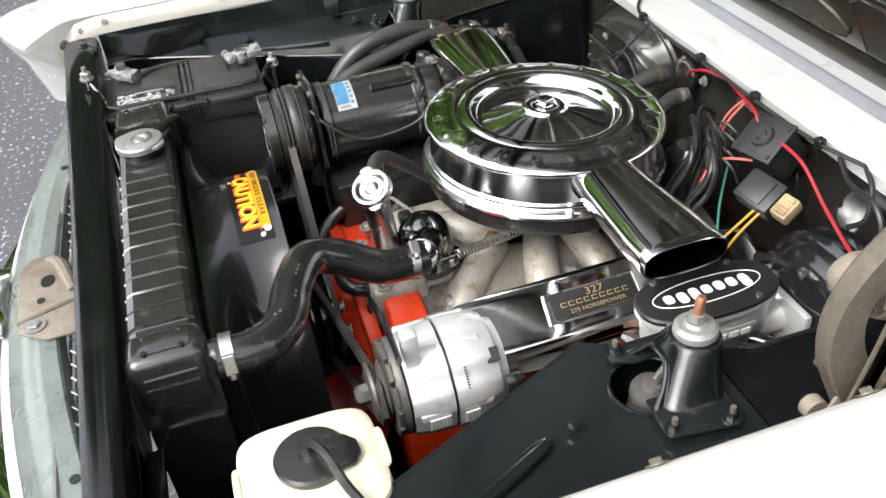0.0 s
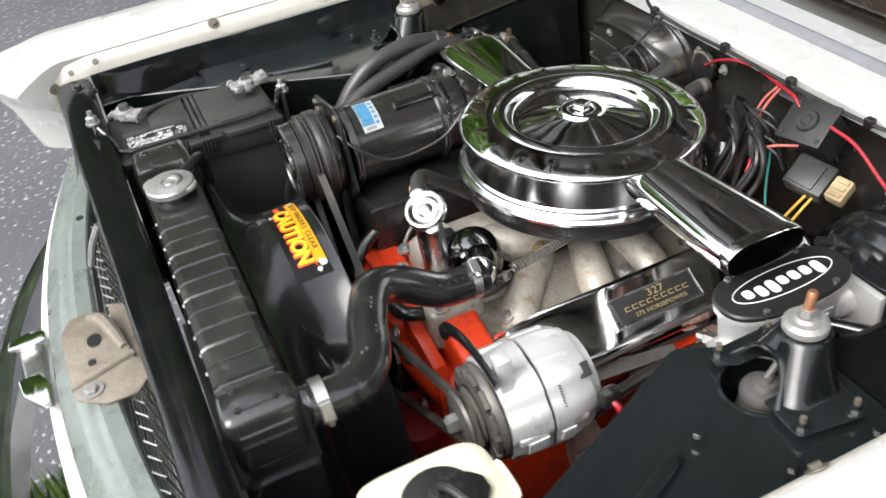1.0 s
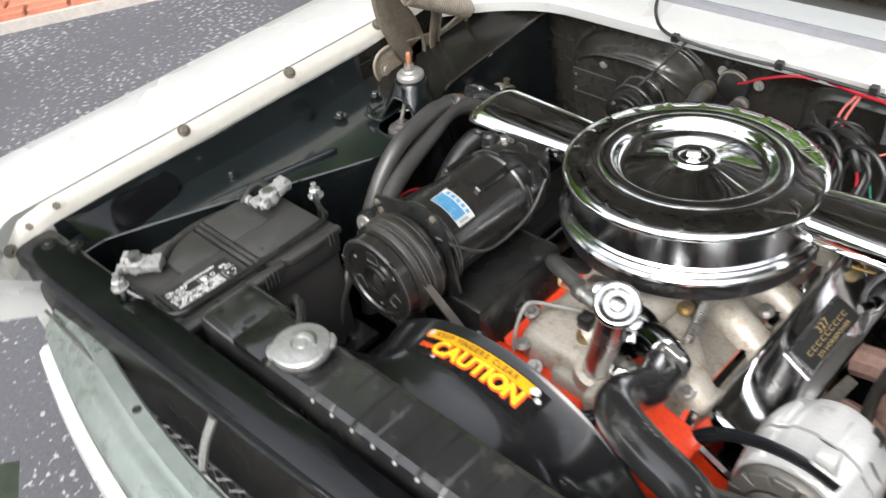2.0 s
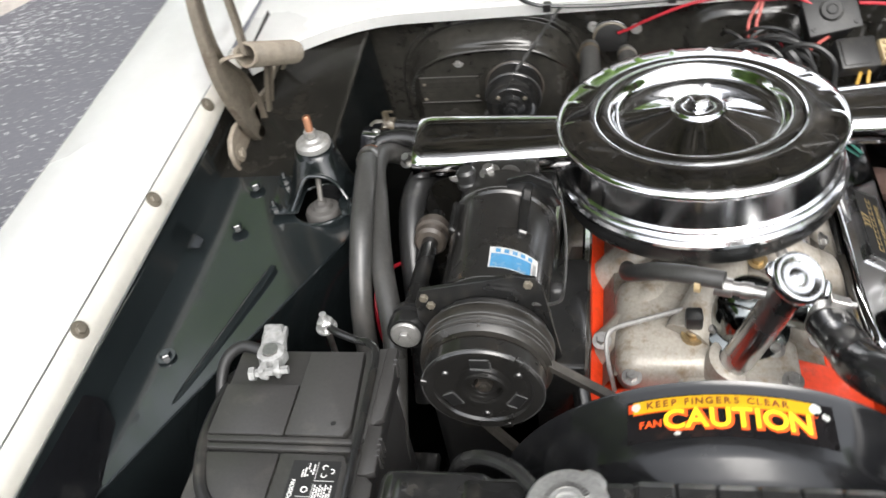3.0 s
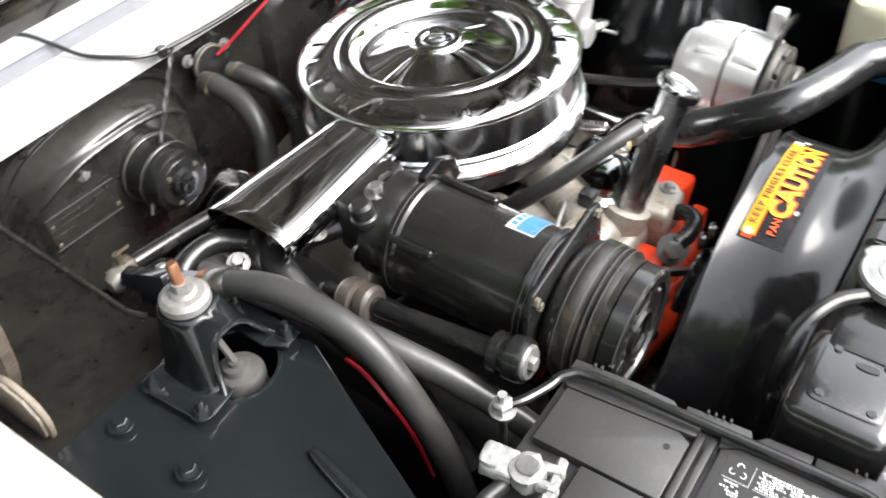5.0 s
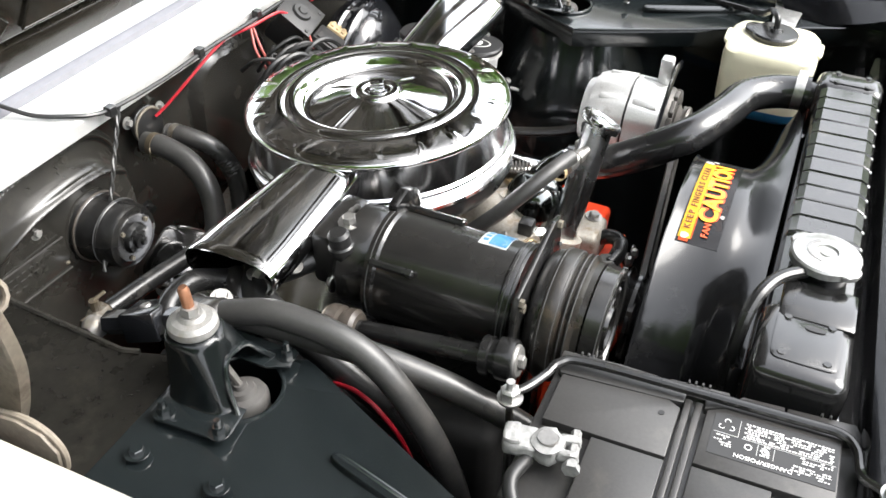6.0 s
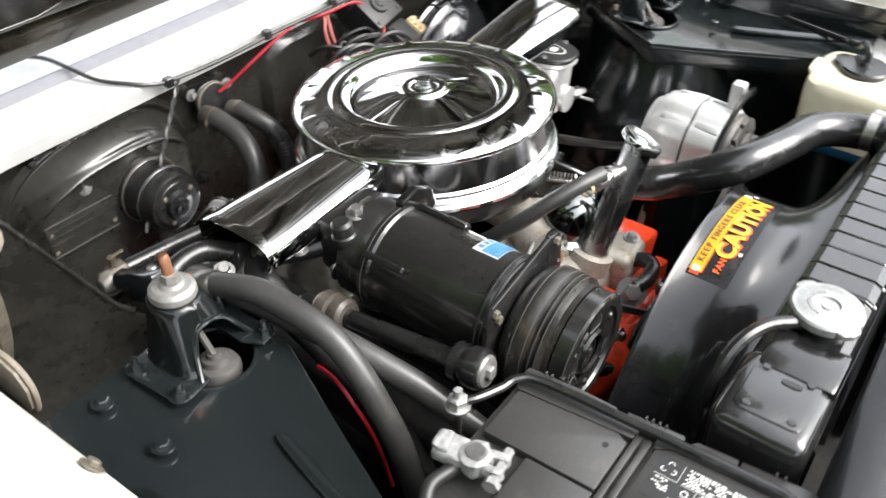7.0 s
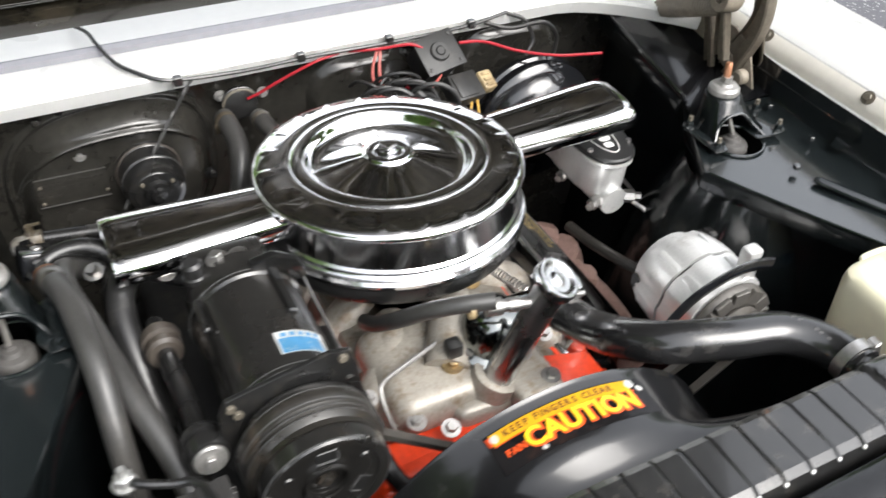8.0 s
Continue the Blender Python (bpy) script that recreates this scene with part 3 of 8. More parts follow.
def firewall():
    t = thing("firewall", (0, 0.3, 0.3), "dusty black painted firewall with pressed bulges", "firewall", kind="structure")
    # one pressed sheet: bulged heater panel on one side, shallow ribs on the other
    rows = []
    xs = [-0.66 + 0.19 * k / 40 for k in range(40)] + [-0.47 + 0.35 * k / 260 for k in range(260)] + [-0.12 + 0.78 * k / 200 for k in range(201)]
    zs = [0.30 + 0.38 * k / 60 for k in range(60)] + [0.68 + 0.32 * k / 240 for k in range(241)]
    for z in zs:
        row = []
        for x in xs:
            y = 0.315 - 0.03 * max(0.0, (z - 0.9) / 0.1) ** 2
            # rounded heater bulge, its top edge rising to one side
            dx, dz = (x + 0.300) / 0.147, (z - 0.835 - 0.07 * (x + 0.30)) / 0.134
            d = (abs(dx) ** 2.6 + abs(dz) ** 2.6) ** (1 / 2.6)
            f = max(0.0, min(1.0, (0.99 - d) / 0.22))
            y -= 0.046 * f * f * (3 - 2 * f)
            # a raised ridge round it and a second one within, meeting at the sides
            g = max(0.0, 1 - ((d - 0.99) / 0.05) ** 2)
            y -= 0.009 * g * g
            dz = (z - 0.812 - 0.03 * (x + 0.30)) / 0.124
            d = (abs(dx / 0.985) ** 2.6 + abs(dz) ** 2.6) ** (1 / 2.6)
            g = max(0.0, 1 - ((d - 0.97) / 0.055) ** 2)
            y -= 0.008 * g * g if z > 0.80 else 0.0
            # two long pressings on the other side
            for cx, w in ((0.10, 0.10), (0.36, 0.10)):
                h = max(0.0, 1 - (abs((x - cx) / w) ** 4 + abs((z - 0.84) / 0.12) ** 4))
                y -= 0.016 * min(1.0, h * 2.5)
            row.append((x, y, z))
        rows.append(row)
    part("panel", sheet(B(), rows), DUSTY, t)
    part("back_wall", box(B(), (-0.66, 0.325, 0.30), (0.66, 0.345, 0.985)), DARK, t)
    for x, z in ((-0.387, 0.956), (-0.355, 0.966), (-0.320, 0.9715), (-0.270, 0.976)):
        part("hole_plug", lathe(B(), [(0, 0.006), (0.004, 0.0055), (0.0065, 0.003), (0.007, 0), (0, 0)], (x, 0.2985, z), (0, -1, 0.2), 12), SATIN, t, "dull black rubber plug")
    for x, z, y in ((-0.345, 0.908, 0.270),):
        part("screw", bolt(B(), (x, y, z), (0, -1, 0.1), 0.005, 0.006), ZINC, t)
    part("screw", bolt(B(), (-0.170, 0.268, 0.832), (0, -1, 0.1), 0.006, 0.012), SATIN, t)


def cowl():
    t = thing("cowl", (0, 0.35, 0.9), "glossy white painted cowl panel in front of the raised hood", "cowl", kind="structure")
    rows = []
    for i in range(41):
        x = -0.66 + 1.32 * i / 40
        k = max(0.0, (abs(x) - 0.42) / 0.22)
        y0 = 0.272 - (0.17 * k ** 1.8 if x > 0 else 0.13 * k ** 2)
        rows.append([(x, y0 + 0.004, 0.978), (x, y0, 0.998), (x, y0 + 0.004, 1.003), (x, y0 + 0.03, 1.007), (x, 0.340, 1.010), (x, 0.42, 1.016), (x, 0.52, 1.02), (x, 0.64, 1.0)])
    part("panel", sheet(B(), rows, 0.002), WHITE, t)
    bm = B()
    rows = [[(-0.66 + 1.32 * i / 20, 0.344 + a, 1.0105 + b) for a, b in ((0, 0), (0.002, 0.008), (0.009, 0.011), (0.017, 0.009), (0.02, 0))] for i in range(21)]
    part("seal", sheet(bm, rows), SEAL, t, "grey rubber weatherstrip")


def hood():
    """The raised hood above the cowl, leaning over the bay."""
    t = thing("hood", (0, 0.4, 1.03), "raised hood, white outside with a black braced underside", "hood")
    m = Matrix.Translation((0, 0.296, 1.093)) @ Matrix.Rotation(radians(-61), 4, "X")
    L, W = 1.22, 0.70
    bm = B()
    box(bm, (-W, -L, 0.028), (W, 0.03, 0.034), 0.002, 1, m)
    part("skin", bm, WHITE, t, "white painted outer panel")
    bm = B()
    slab(bm, [(-W, -0.028), (W, -0.028), (W, 0.02), (-W, 0.02)], 0.026, m, 0.004)
    for x in (-W, W - 0.02):
        slab(bm, [(x, -L), (x + 0.02, -L), (x + 0.02, -0.03), (x, -0.03)], 0.026, m, 0.004)
    slab(bm, [(-W + 0.021, -L), (W - 0.021, -L), (W - 0.021, -L + 0.03), (-W + 0.021, -L + 0.03)], 0.026, m, 0.004)
    part("edge_flange", bm, HOOD_BLACK, t, "black painted folded edge")
    bm = B()
    box(bm, (-W + 0.02, -L + 0.03, 0.022), (W - 0.02, -0.03, 0.027), 0, 1, m)
    part("inner_panel", bm, HOOD_BLACK, t)
    # braces with rolled edges along the rear and from there forward
    for lo, hi in (((-W + 0.03, -0.16), (W - 0.03, -0.045)), ((-0.62, -1.17), (-0.52, -0.17)), ((0.52, -1.17), (0.62, -0.17)),
                   ((-0.05, -1.07), (0.05, -0.17)), ((-0.5, -1.19), (0.5, -1.10))):
        bm = B()
        box(bm, (*lo, -0.006), (*hi, 0.0215), 0.008, 3, m)
        part("brace", bm, HOOD_BLACK, t)
    for a, b in (((-0.50, -0.22), (-0.06, -1.05)), ((0.50, -0.22), (0.06, -1.05))):
        p, q = Vector((*a, 0.006)), Vector((*b, 0.006))
        d = (q - p).normalized()
        bm = B()
        box(bm, (0, -0.035, -0.010), ((q - p).length, 0.035, 0.012), 0.008, 3, m @ basis(p, d, Vector((0, 0, 1)).cross(d)))
        part("brace", bm, HOOD_BLACK, t)
    # long tapering recesses with rolled edges
    for k in range(4):
        x = -0.45 + 0.30 * k
        out = [(x - 0.14, -0.060), (x + 0.10, -0.060), (x + 0.128, -0.068), (x + 0.135, -0.082), (x + 0.120, -0.100), (x + 0.06, -0.128), (x - 0.02, -0.146), (x - 0.12, -0.148), (x - 0.14, -0.135)]
        part("recess", slab(B(), out, 0.003, m @ Matrix.Translation((0, 0, -0.0092))), HOOD_BLACK, t)
        bm = B()
        ring = [m @ Vector((px, py, -0.0085)) for px, py in out]
        tube(bm, ring + ring[:1], 0.0018, 6, 1, False)
        part("recess_edge", bm, HOOD_BLACK, t, "glossy rolled edge")
    return t


def ribbon(bm, pts, width, lip, inward, web):
    """A pressed steel arm: a flat strip in the y-z plane with folded edges."""
    line = spline(pts, 6)
    rows = []
    for i, p in enumerate(line):
        d = (line[min(i + 1, len(line) - 1)] - line[max(i - 1, 0)]).normalized()
        nrm = Vector((1, 0, 0)).cross(d).normalized()
        w = width(i / (len(line) - 1))
        fold, front = Vector((inward * lip, 0, 0)), Vector((inward * web, 0, 0))
        rows.append([p - nrm * w + fold, p - nrm * w, p - nrm * w * 0.3, p + nrm * w * 0.3, p + nrm * w * 0.9, p + nrm * w + front * 0.12, p + nrm * w + front * 0.88,
                     p + nrm * w * 0.85 + front, p + nrm * w * 0.2 + front])
    return sheet(bm, rows, 0.003)


def battery_side_hinge(owner, label, mat):
    """Round-ended base plate, broad folded arm, thin upper arm and link, and a tight barrel-like spring."""
    m = basis((-0.613, 0.0, 0.0), (0, 1, 0), (0, 0, 1))
    outline = [(-0.032, 0.972), (-0.030, 0.950), (-0.020, 0.936), (0.000, 0.930), (0.072, 0.930), (0.162, 0.934), (0.194, 0.938), (0.212, 0.962), (0.192, 0.976), (0.142, 0.967), (0.112, 0.972), (0.042, 0.986), (0.004, 0.993), (-0.020, 0.988)]
    t = part("hinge", slab(B(), outline, 0.004, m, 0.001), mat, owner, label)
    part("plate_lip", tube(B(), [(-0.607, y, z) for y, z in [(0.042, 0.984), (0.004, 0.993), (-0.020, 0.988), (-0.032, 0.972), (-0.030, 0.950), (-0.020, 0.936), (0.000, 0.930)]], 0.0032, 8, 5), mat, t)
    part("plate_lip", tube(B(), [(-0.607, y, z) for y, z in [(0.042, 0.986), (0.112, 0.972), (0.142, 0.967), (0.192, 0.976), (0.212, 0.962)]], 0.0032, 8, 5), mat, t)
    part("pivot_bolt", bolt(B(), (-0.608, -0.008, 0.956), (1, 0, 0.1), 0.0075, 0.006), mat, t)
    bm = B()
    line = [(-0.605, 0.058, 0.940), (-0.605, 0.052, 0.968), (-0.605, 0.034, 1.018), (-0.607, 0.014, 1.060), (-0.610, 0.008, 1.100), (-0.615, 0.022, 1.160), (-0.625, 0.062, 1.225), (-0.635, 0.112, 1.290)]
    ribbon(bm, line, lambda f: 0.014 + 0.020 * math.exp(-((f - 0.26) / 0.24) ** 2), 0.010, 1, 0.014)
    part("outer_arm", bm, mat, t)
    bm = B()
    ribbon(bm, [(-0.579, 0.042, 1.078), (-0.588, 0.064, 1.115), (-0.601, 0.090, 1.170), (-0.613, 0.122, 1.260)], lambda f: 0.009, 0.006, 1, 0.008)
    part("inner_arm", bm, mat, t)
    bm = B()
    ribbon(bm, [(-0.603, 0.106, 0.945), (-0.595, 0.102, 0.975), (-0.586, 0.106, 1.015), (-0.579, 0.102, 1.040)], lambda f: 0.012, 0.006, 1, 0.007)
    part("link", bm, mat, t)
    # tightly wound spring, seen as a ribbed barrel with an open end
    a, b = Vector((-0.574, 0.036, 1.082)), Vector((-0.562, 0.164, 1.008))
    u, v, w = frame_of(b - a)
    pts = [a + (b - a) * (k / 336) + (u * math.cos(k * math.pi / 6) + v * math.sin(k * math.pi / 6)) * 0.0150 for k in range(337)]
    part("spring", tube(B(), pts, 0.0027, 6, 1), mat, t, "tight coil spring")
    part("spring_hook", tube(B(), [b + (u + v) * 0.009, b + (b - a) * 0.10, Vector((-0.588, 0.188, 0.980)), Vector((-0.606, 0.196, 0.956))], 0.0028, 8, 5), mat, t)
    part("spring_hook", tube(B(), [a + u * 0.012, a - (b - a) * 0.08, Vector((-0.593, 0.016, 1.090)), Vector((-0.603, 0.012, 1.085))], 0.0028, 8, 5), mat, t)


def brake_side_hinge(owner, label, mat):
    """Base plate on the body side, folded arms, bush and coil spring, as a part of the hood."""
    bm = B()
    m = basis((0.619, 0.0, 0.0), (0, 1, 0), (0, 0, 1))
    poly = [(-0.01, 0.935), (0.005, 0.918), (0.03, 0.915), (0.05, 0.94), (0.075, 0.965), (0.15, 0.975), (0.20, 0.965), (0.21, 0.985), (0.16, 1.01), (0.06, 1.02), (0.02, 1.0)]
    slab(bm, poly, 0.004, Matrix.Translation((-0.004, 0, 0)) @ m, 0.001)
    t = part("hinge", bm, mat, owner, label)
    bm = B()
    line = [(0.622, 0.062, 0.94), (0.620, 0.040, 0.985), (0.618, 0.016, 1.04), (0.618, 0.014, 1.09), (0.622, 0.035, 1.14), (0.628, 0.09, 1.20), (0.634, 0.17, 1.29)]
    ribbon(bm, [(x, y, z) for x, y, z in line], (lambda f: 0.023 * min(1.0, 0.45 + 9 * f) - 0.011 * min(1, f * 1.4)), 0.010, -1, 0.021)
    part("outer_arm", bm, mat, t)
    part("pivot_bolt", bolt(B(), (0.600, 0.046, 0.975), (-1, 0, 0), 0.008, 0.006), mat, t)
    bm = B()
    ribbon(bm, [(x, y, z) for x, y, z in ((0.584, 0.040, 0.985), (0.582, 0.050, 1.03), (0.580, 0.062, 1.07), (0.584, 0.10, 1.10), (0.592, 0.18, 1.17), (0.60, 0.25, 1.25))],
           lambda f: 0.015 - 0.005 * min(1, f * 2.0), 0.008, -1, 0.014)
    part("inner_arm", bm, mat, t)
    bm = B()
    ribbon(bm, [(x, y, z) for x, y, z in ((0.600, 0.075, 0.950), (0.598, 0.085, 0.985), (0.596, 0.095, 1.02), (0.598, 0.13, 1.055), (0.604, 0.19, 1.11))], lambda f: 0.010, 0.006, -1, 0.010)
    part("lower_link", bm, mat, t)
    bm = B()
    lathe(bm, [(0.010, 0), (0.021, 0), (0.023, 0.004), (0.023, 0.026), (0.021, 0.030), (0.010, 0.030)], (0.588, 0.052, 1.078), (-1, 0.1, 0.1), 20, closed=True)
    part("bush", bm, mat, t)
    part("link_bar", ribbon(B(), [(0.632, y, z) for y, z in ((0.016, 0.972), (0.026, 1.005), (0.040, 1.06), (0.056, 1.13), (0.080, 1.21))], lambda f: 0.013 * min(1.0, 0.5 + 8 * f), 0.007, 1, 0.004), mat, t)
    part("rivet", lathe(B(), [(0, 0.004), (0.007, 0.0035), (0.0085, 0.001), (0.0085, 0), (0, 0)], (0.6355, 0.022, 0.992), (1, 0, 0), 20), mat, t)
    bm = B()
    lathe(bm, [(0, 0), (0.012, 0), (0.012, 0.012), (0.009, 0.015), (0, 0.015)], (0.606, 0.010, 0.962), (-1, 0, 0), 18)
    part("pivot", bm, mat, t)
    # strong spring from the arm back to the plate
    pts = []
    n = 26
    for k in range(n * 8 + 1):
        an = 2 * math.pi * k / 8
        f = k / (n * 8)
        c = Vector((0.583, 0.065 + 0.135 * f, 1.060 - 0.065 * f))
        pts.append(c + Vector((0.0155 * math.cos(an), 0.0155 * 0.43 * math.sin(an), 0.0155 * 0.9 * math.sin(an))))
    part("spring", tube(B(), pts, 0.0019, 5, 1), mat, t, "tight coil spring")


def front_panel():
    """Radiator support, header panel, latch plate, grille and bumper."""
    t = thing("radiator_support", (0, -0.63, 0.3), "glossy black radiator support bar across the bay", "radiator support")
    rows, face = [], []
    for i in range(33):
        x = -0.625 + 1.25 * i / 32
        r, f = -0.609 + 0.02 * x, -0.659 + 0.0385 * (x - 0.035)
        rows.append([(x, r - 0.003, 0.93), (x, r, 0.983), (x, r - 0.003, 0.992), (x, r - 0.010, 0.996), (x, (r + f) / 2, 0.997), (x, f + 0.010, 0.995), (x, f + 0.003, 0.991), (x, f, 0.984), (x, f - 0.001, 0.968)])
        face.append([(x, f + 0.0035, 0.972), (x, f + 0.003, 0.93), (x, f + 0.006, 0.88), (x, f + 0.004, 0.83), (x, f + 0.010, 0.70)])
    part("top_rail", sheet(B(), rows, 0.002), BLACK, t)
    part("front_face", sheet(B(), face, 0.002), DUSTY, t, "dusty black front face of the rail")
    for a, b in ((-0.62, -0.275), (0.322, 0.62)):
        part("side_panel", sheet(B(), [[(x, -0.616, z) for x in (a, b)] for z in (0.35, 0.94)], 0.003), BLACK, t)
        part("fold", box(B(), (a + 0.003, -0.612, 0.868), (b - 0.003, -0.592, 0.878), 0.002), BLACK, t)
    part("strut", tube(B(), [(-0.172, -0.668, 0.968), (-0.176, -0.686, 0.940), (-0.180, -0.700, 0.905)], 0.0055, 8, 3), ZINC, t, "short pale diagonal strut")
    for x, y in ((-0.59, -0.645), (-0.555, -0.625), (0.56, -0.625)):
        part("bolt", bolt(B(), (x, y, 0.996), (0, 0, 1), 0.007, 0.006), SATIN, t)

    def edge(x):
        return -0.707 + 0.25 * x * x + 0.03 * x
    h = thing("header_panel", (0, -0.72, 0.3), "silver-green painted header panel behind the grille", "header panel")
    rows = []
    for i in range(61):
        x = -0.60 + 1.20 * i / 60
        y = edge(x)
        rows.append([(x, y + 0.001, 0.872), (x, y, 0.902), (x, y - 0.003, 0.905), (x, y - 0.023, 0.904), (x, y - 0.028, 0.899), (x, y - 0.033, 0.8975), (x, y - 0.046, 0.894), (x, y - 0.050, 0.890),
                     (x, y - 0.067, 0.877), (x, y - 0.071, 0.871), (x, y - 0.071, 0.84)])
    part("panel", sheet(B(), rows, 0.002), SILVER, h)
    for x, d in ((-0.32, 0.012), (0.36, 0.012)):
        part("hole", lathe(B(), [(0, 0.0015), (0.006, 0.0015), (0.006, 0), (0, 0)], (x, edge(x) - d, 0.9048), (0, 0, 1), 12), INK, h)
    n = thing("nose_panel", (0, -0.8, 0.3), "white painted front body panel above the grille", "body panel")
    rows = []
    for i in range(41):
        x = -0.60 + 1.20 * i / 40
        y = edge(x) - 0.071
        rows.append([(x, y + 0.002, 0.838), (x, y - 0.002, 0.850), (x, y - 0.010, 0.851), (x, y - 0.019, 0.845), (x, y - 0.023, 0.830), (x, y - 0.018, 0.78)])
    part("panel", sheet(B(), rows, 0.002), WHITE, n)
    c = thing("grille_moulding", (0, -0.80, 0.75), "narrow chrome moulding below the nose panel", "moulding")
    rows = []
    for i in range(41):
        x = -0.56 + 1.12 * i / 40
        y = edge(x) - 0.080
        rows.append([(x, y + 0.006, 0.785), (x, y - 0.006, 0.782), (x, y - 0.012, 0.772), (x, y - 0.010, 0.755), (x, y, 0.745)])
    part("bar", sheet(B(), rows, 0.003), CHROME, c)
    e = thing("grille_ornament", (-0.05, -0.79, 0.84), "bright metal ornament with two wings on the nose", "ornament")
    part("wing", slab(B(), [(-0.128, -0.806), (-0.120, -0.784), (-0.100, -0.784), (-0.094, -0.800), (-0.102, -0.834), (-0.120, -0.832)], 0.007, Matrix.Translation((0, 0, 0.864)), 0.0025), CHROME, e)
    part("wing", slab(B(), [(-0.034, -0.796), (-0.004, -0.784), (0.032, -0.786), (0.036, -0.796), (0.004, -0.818), (-0.030, -0.824)], 0.007, Matrix.Translation((0, 0, 0.864)), 0.0025), CHROME, e)
    part("stem", slab(B(), [(-0.110, -0.790), (0.020, -0.790), (0.010, -0.812), (-0.100, -0.822)], 0.016, Matrix.Translation((0, 0, 0.849)), 0.004), STEEL, e)
    g = thing("grille", (0, -0.70, 0.55), "thin wire grille mesh behind the header panel", "grille")
    for k in range(12):
        z = 0.90 - 0.025 * k
        part("bar", tube(B(), [(-0.6, -0.69, z), (0, -0.705, z), (0.6, -0.69, z)], 0.0025, 6, 6), STEEL, g)
    for k in range(44):
        x = -0.54 + 1.08 * k / 43
        part("wire", tube(B(), [(x, -0.692 + 0.03 * x, 0.895), (x + 0.018, -0.672 + 0.03 * x, 0.86), (x + 0.018, -0.680 + 0.03 * x, 0.62)], 0.0016, 5, 2), STEEL, g)
    l = thing("hood_latch_plate", (0.03, -0.71, 0.905), "tan weathered hood latch plate bolted to the header", "latch plate")
    bm = B()
    slab(bm, [(-0.062, -0.722), (-0.050, -0.706), (-0.028, -0.694), (0.036, -0.674), (0.052, -0.676), (0.076, -0.748), (0.030, -0.752), (-0.036, -0.752), (-0.060, -0.740)], 0.004, Matrix.Translation((0, 0, 0.9085)), 0.0015)
    pl = part("plate", bm, TAN, l)
    part("step_plate", slab(B(), [(0.052, -0.676), (0.076, -0.660), (0.104, -0.662), (0.122, -0.676), (0.122, -0.712), (0.098, -0.746), (0.076, -0.748)], 0.004, Matrix.Translation((0, 0, 0.9065)), 0.0015), TAN, l)
    part("fold", tube(B(), [(0.076, -0.750, 0.910), (0.064, -0.712, 0.9125), (0.050, -0.672, 0.911)], 0.0048, 8, 6), TAN, l)
    part("lobe", tube(B(), [(-0.052, -0.716, 0.9095), (-0.034, -0.701, 0.9135), (0.0, -0.690, 0.9145), (0.036, -0.680, 0.912)], lambda f: 0.006 + 0.004 * math.sin(math.pi * f), 10, 6), TAN, l)
    part("hook_tab", slab(B(), [(-0.075, -0.690), (-0.062, -0.664), (0.080, -0.657), (0.070, -0.674), (-0.030, -0.690)], 0.003, Matrix.Translation((0, 0, 0.902)), 0.001), TAN, l)
    part("hole", slab(B(), superellipse(0.002, -0.714, 0.013, 0.009, 2.2, 18), 0.0016, Matrix.Translation((0, 0, 0.9120))), INK, pl)
    part("hole", slab(B(), superellipse(0.043, -0.721, 0.006, 0.005, 2.4, 12), 0.0016, Matrix.Translation((0, 0, 0.9120))), INK, pl)
    part("bolt", bolt(B(), (0.092, -0.727, 0.9105), (0, 0, 1), 0.0085, 0.006), ZINC, l)
    b = thing("front_bumper", (0, -0.95, 0.45), "chrome front bumper with rounded ends", "bumper")
    rows = []
    for i in range(41):
        x = -0.88 + 1.76 * i / 40
        y = -0.98 + 0.16 * abs(x / 0.88) ** 3
        rows.append([(x, y + 0.04, 0.60), (x, y + 0.005, 0.595), (x, y - 0.02, 0.57), (x, y - 0.03, 0.52), (x, y - 0.02, 0.47), (x, y + 0.01, 0.45)])
    part("bar", sheet(B(), rows, 0.004), CHROME, b)


def undertray():
    bm = B()
    sheet(bm, [[(x, y, 0.41 + 0.012 * math.sin(x * 14) * math.sin(y * 11)) for x in [-0.62 + 0.062 * i for i in range(21)]] for y in [-0.64 + 0.095 * j for j in range(11)]], 0.004)
    single("undertray", bm, DARK, "black undertray deep below the engine", "undertray", kind="structure")


ground()
undertray()
fender(-1, "front_fender", "glossy white front fender on the battery side")
fender(1, "front_fender", "glossy white front fender on the brake side")
inner_fender(-1, "inner_fender", "black painted inner fender shelf beside the battery", 0.0, 0.25)
inner_fender(1, "inner_fender", "black painted inner fender shelf beside the alternator", 0.026, 0.47)
shock_mount(-1, "shock_mount", "black pressed-steel shock mount beside the air conditioning hoses", (0.473, -0.066, 1.012), (0.474, -0.084), 0.051)
shock_mount(1, "shock_mount", "black pressed-steel shock mount beside the brake cylinder", (0.499, -0.055, 1.002), (0.502, -0.076), 0.063)
firewall()
cowl()
hood_ob = hood()
battery_side_hinge(hood_ob, "tan weathered folded hinge with a round-ended base plate", HINGE)
brake_side_hinge(hood_ob, "tan weathered folded hinge", HINGE)
front_panel()

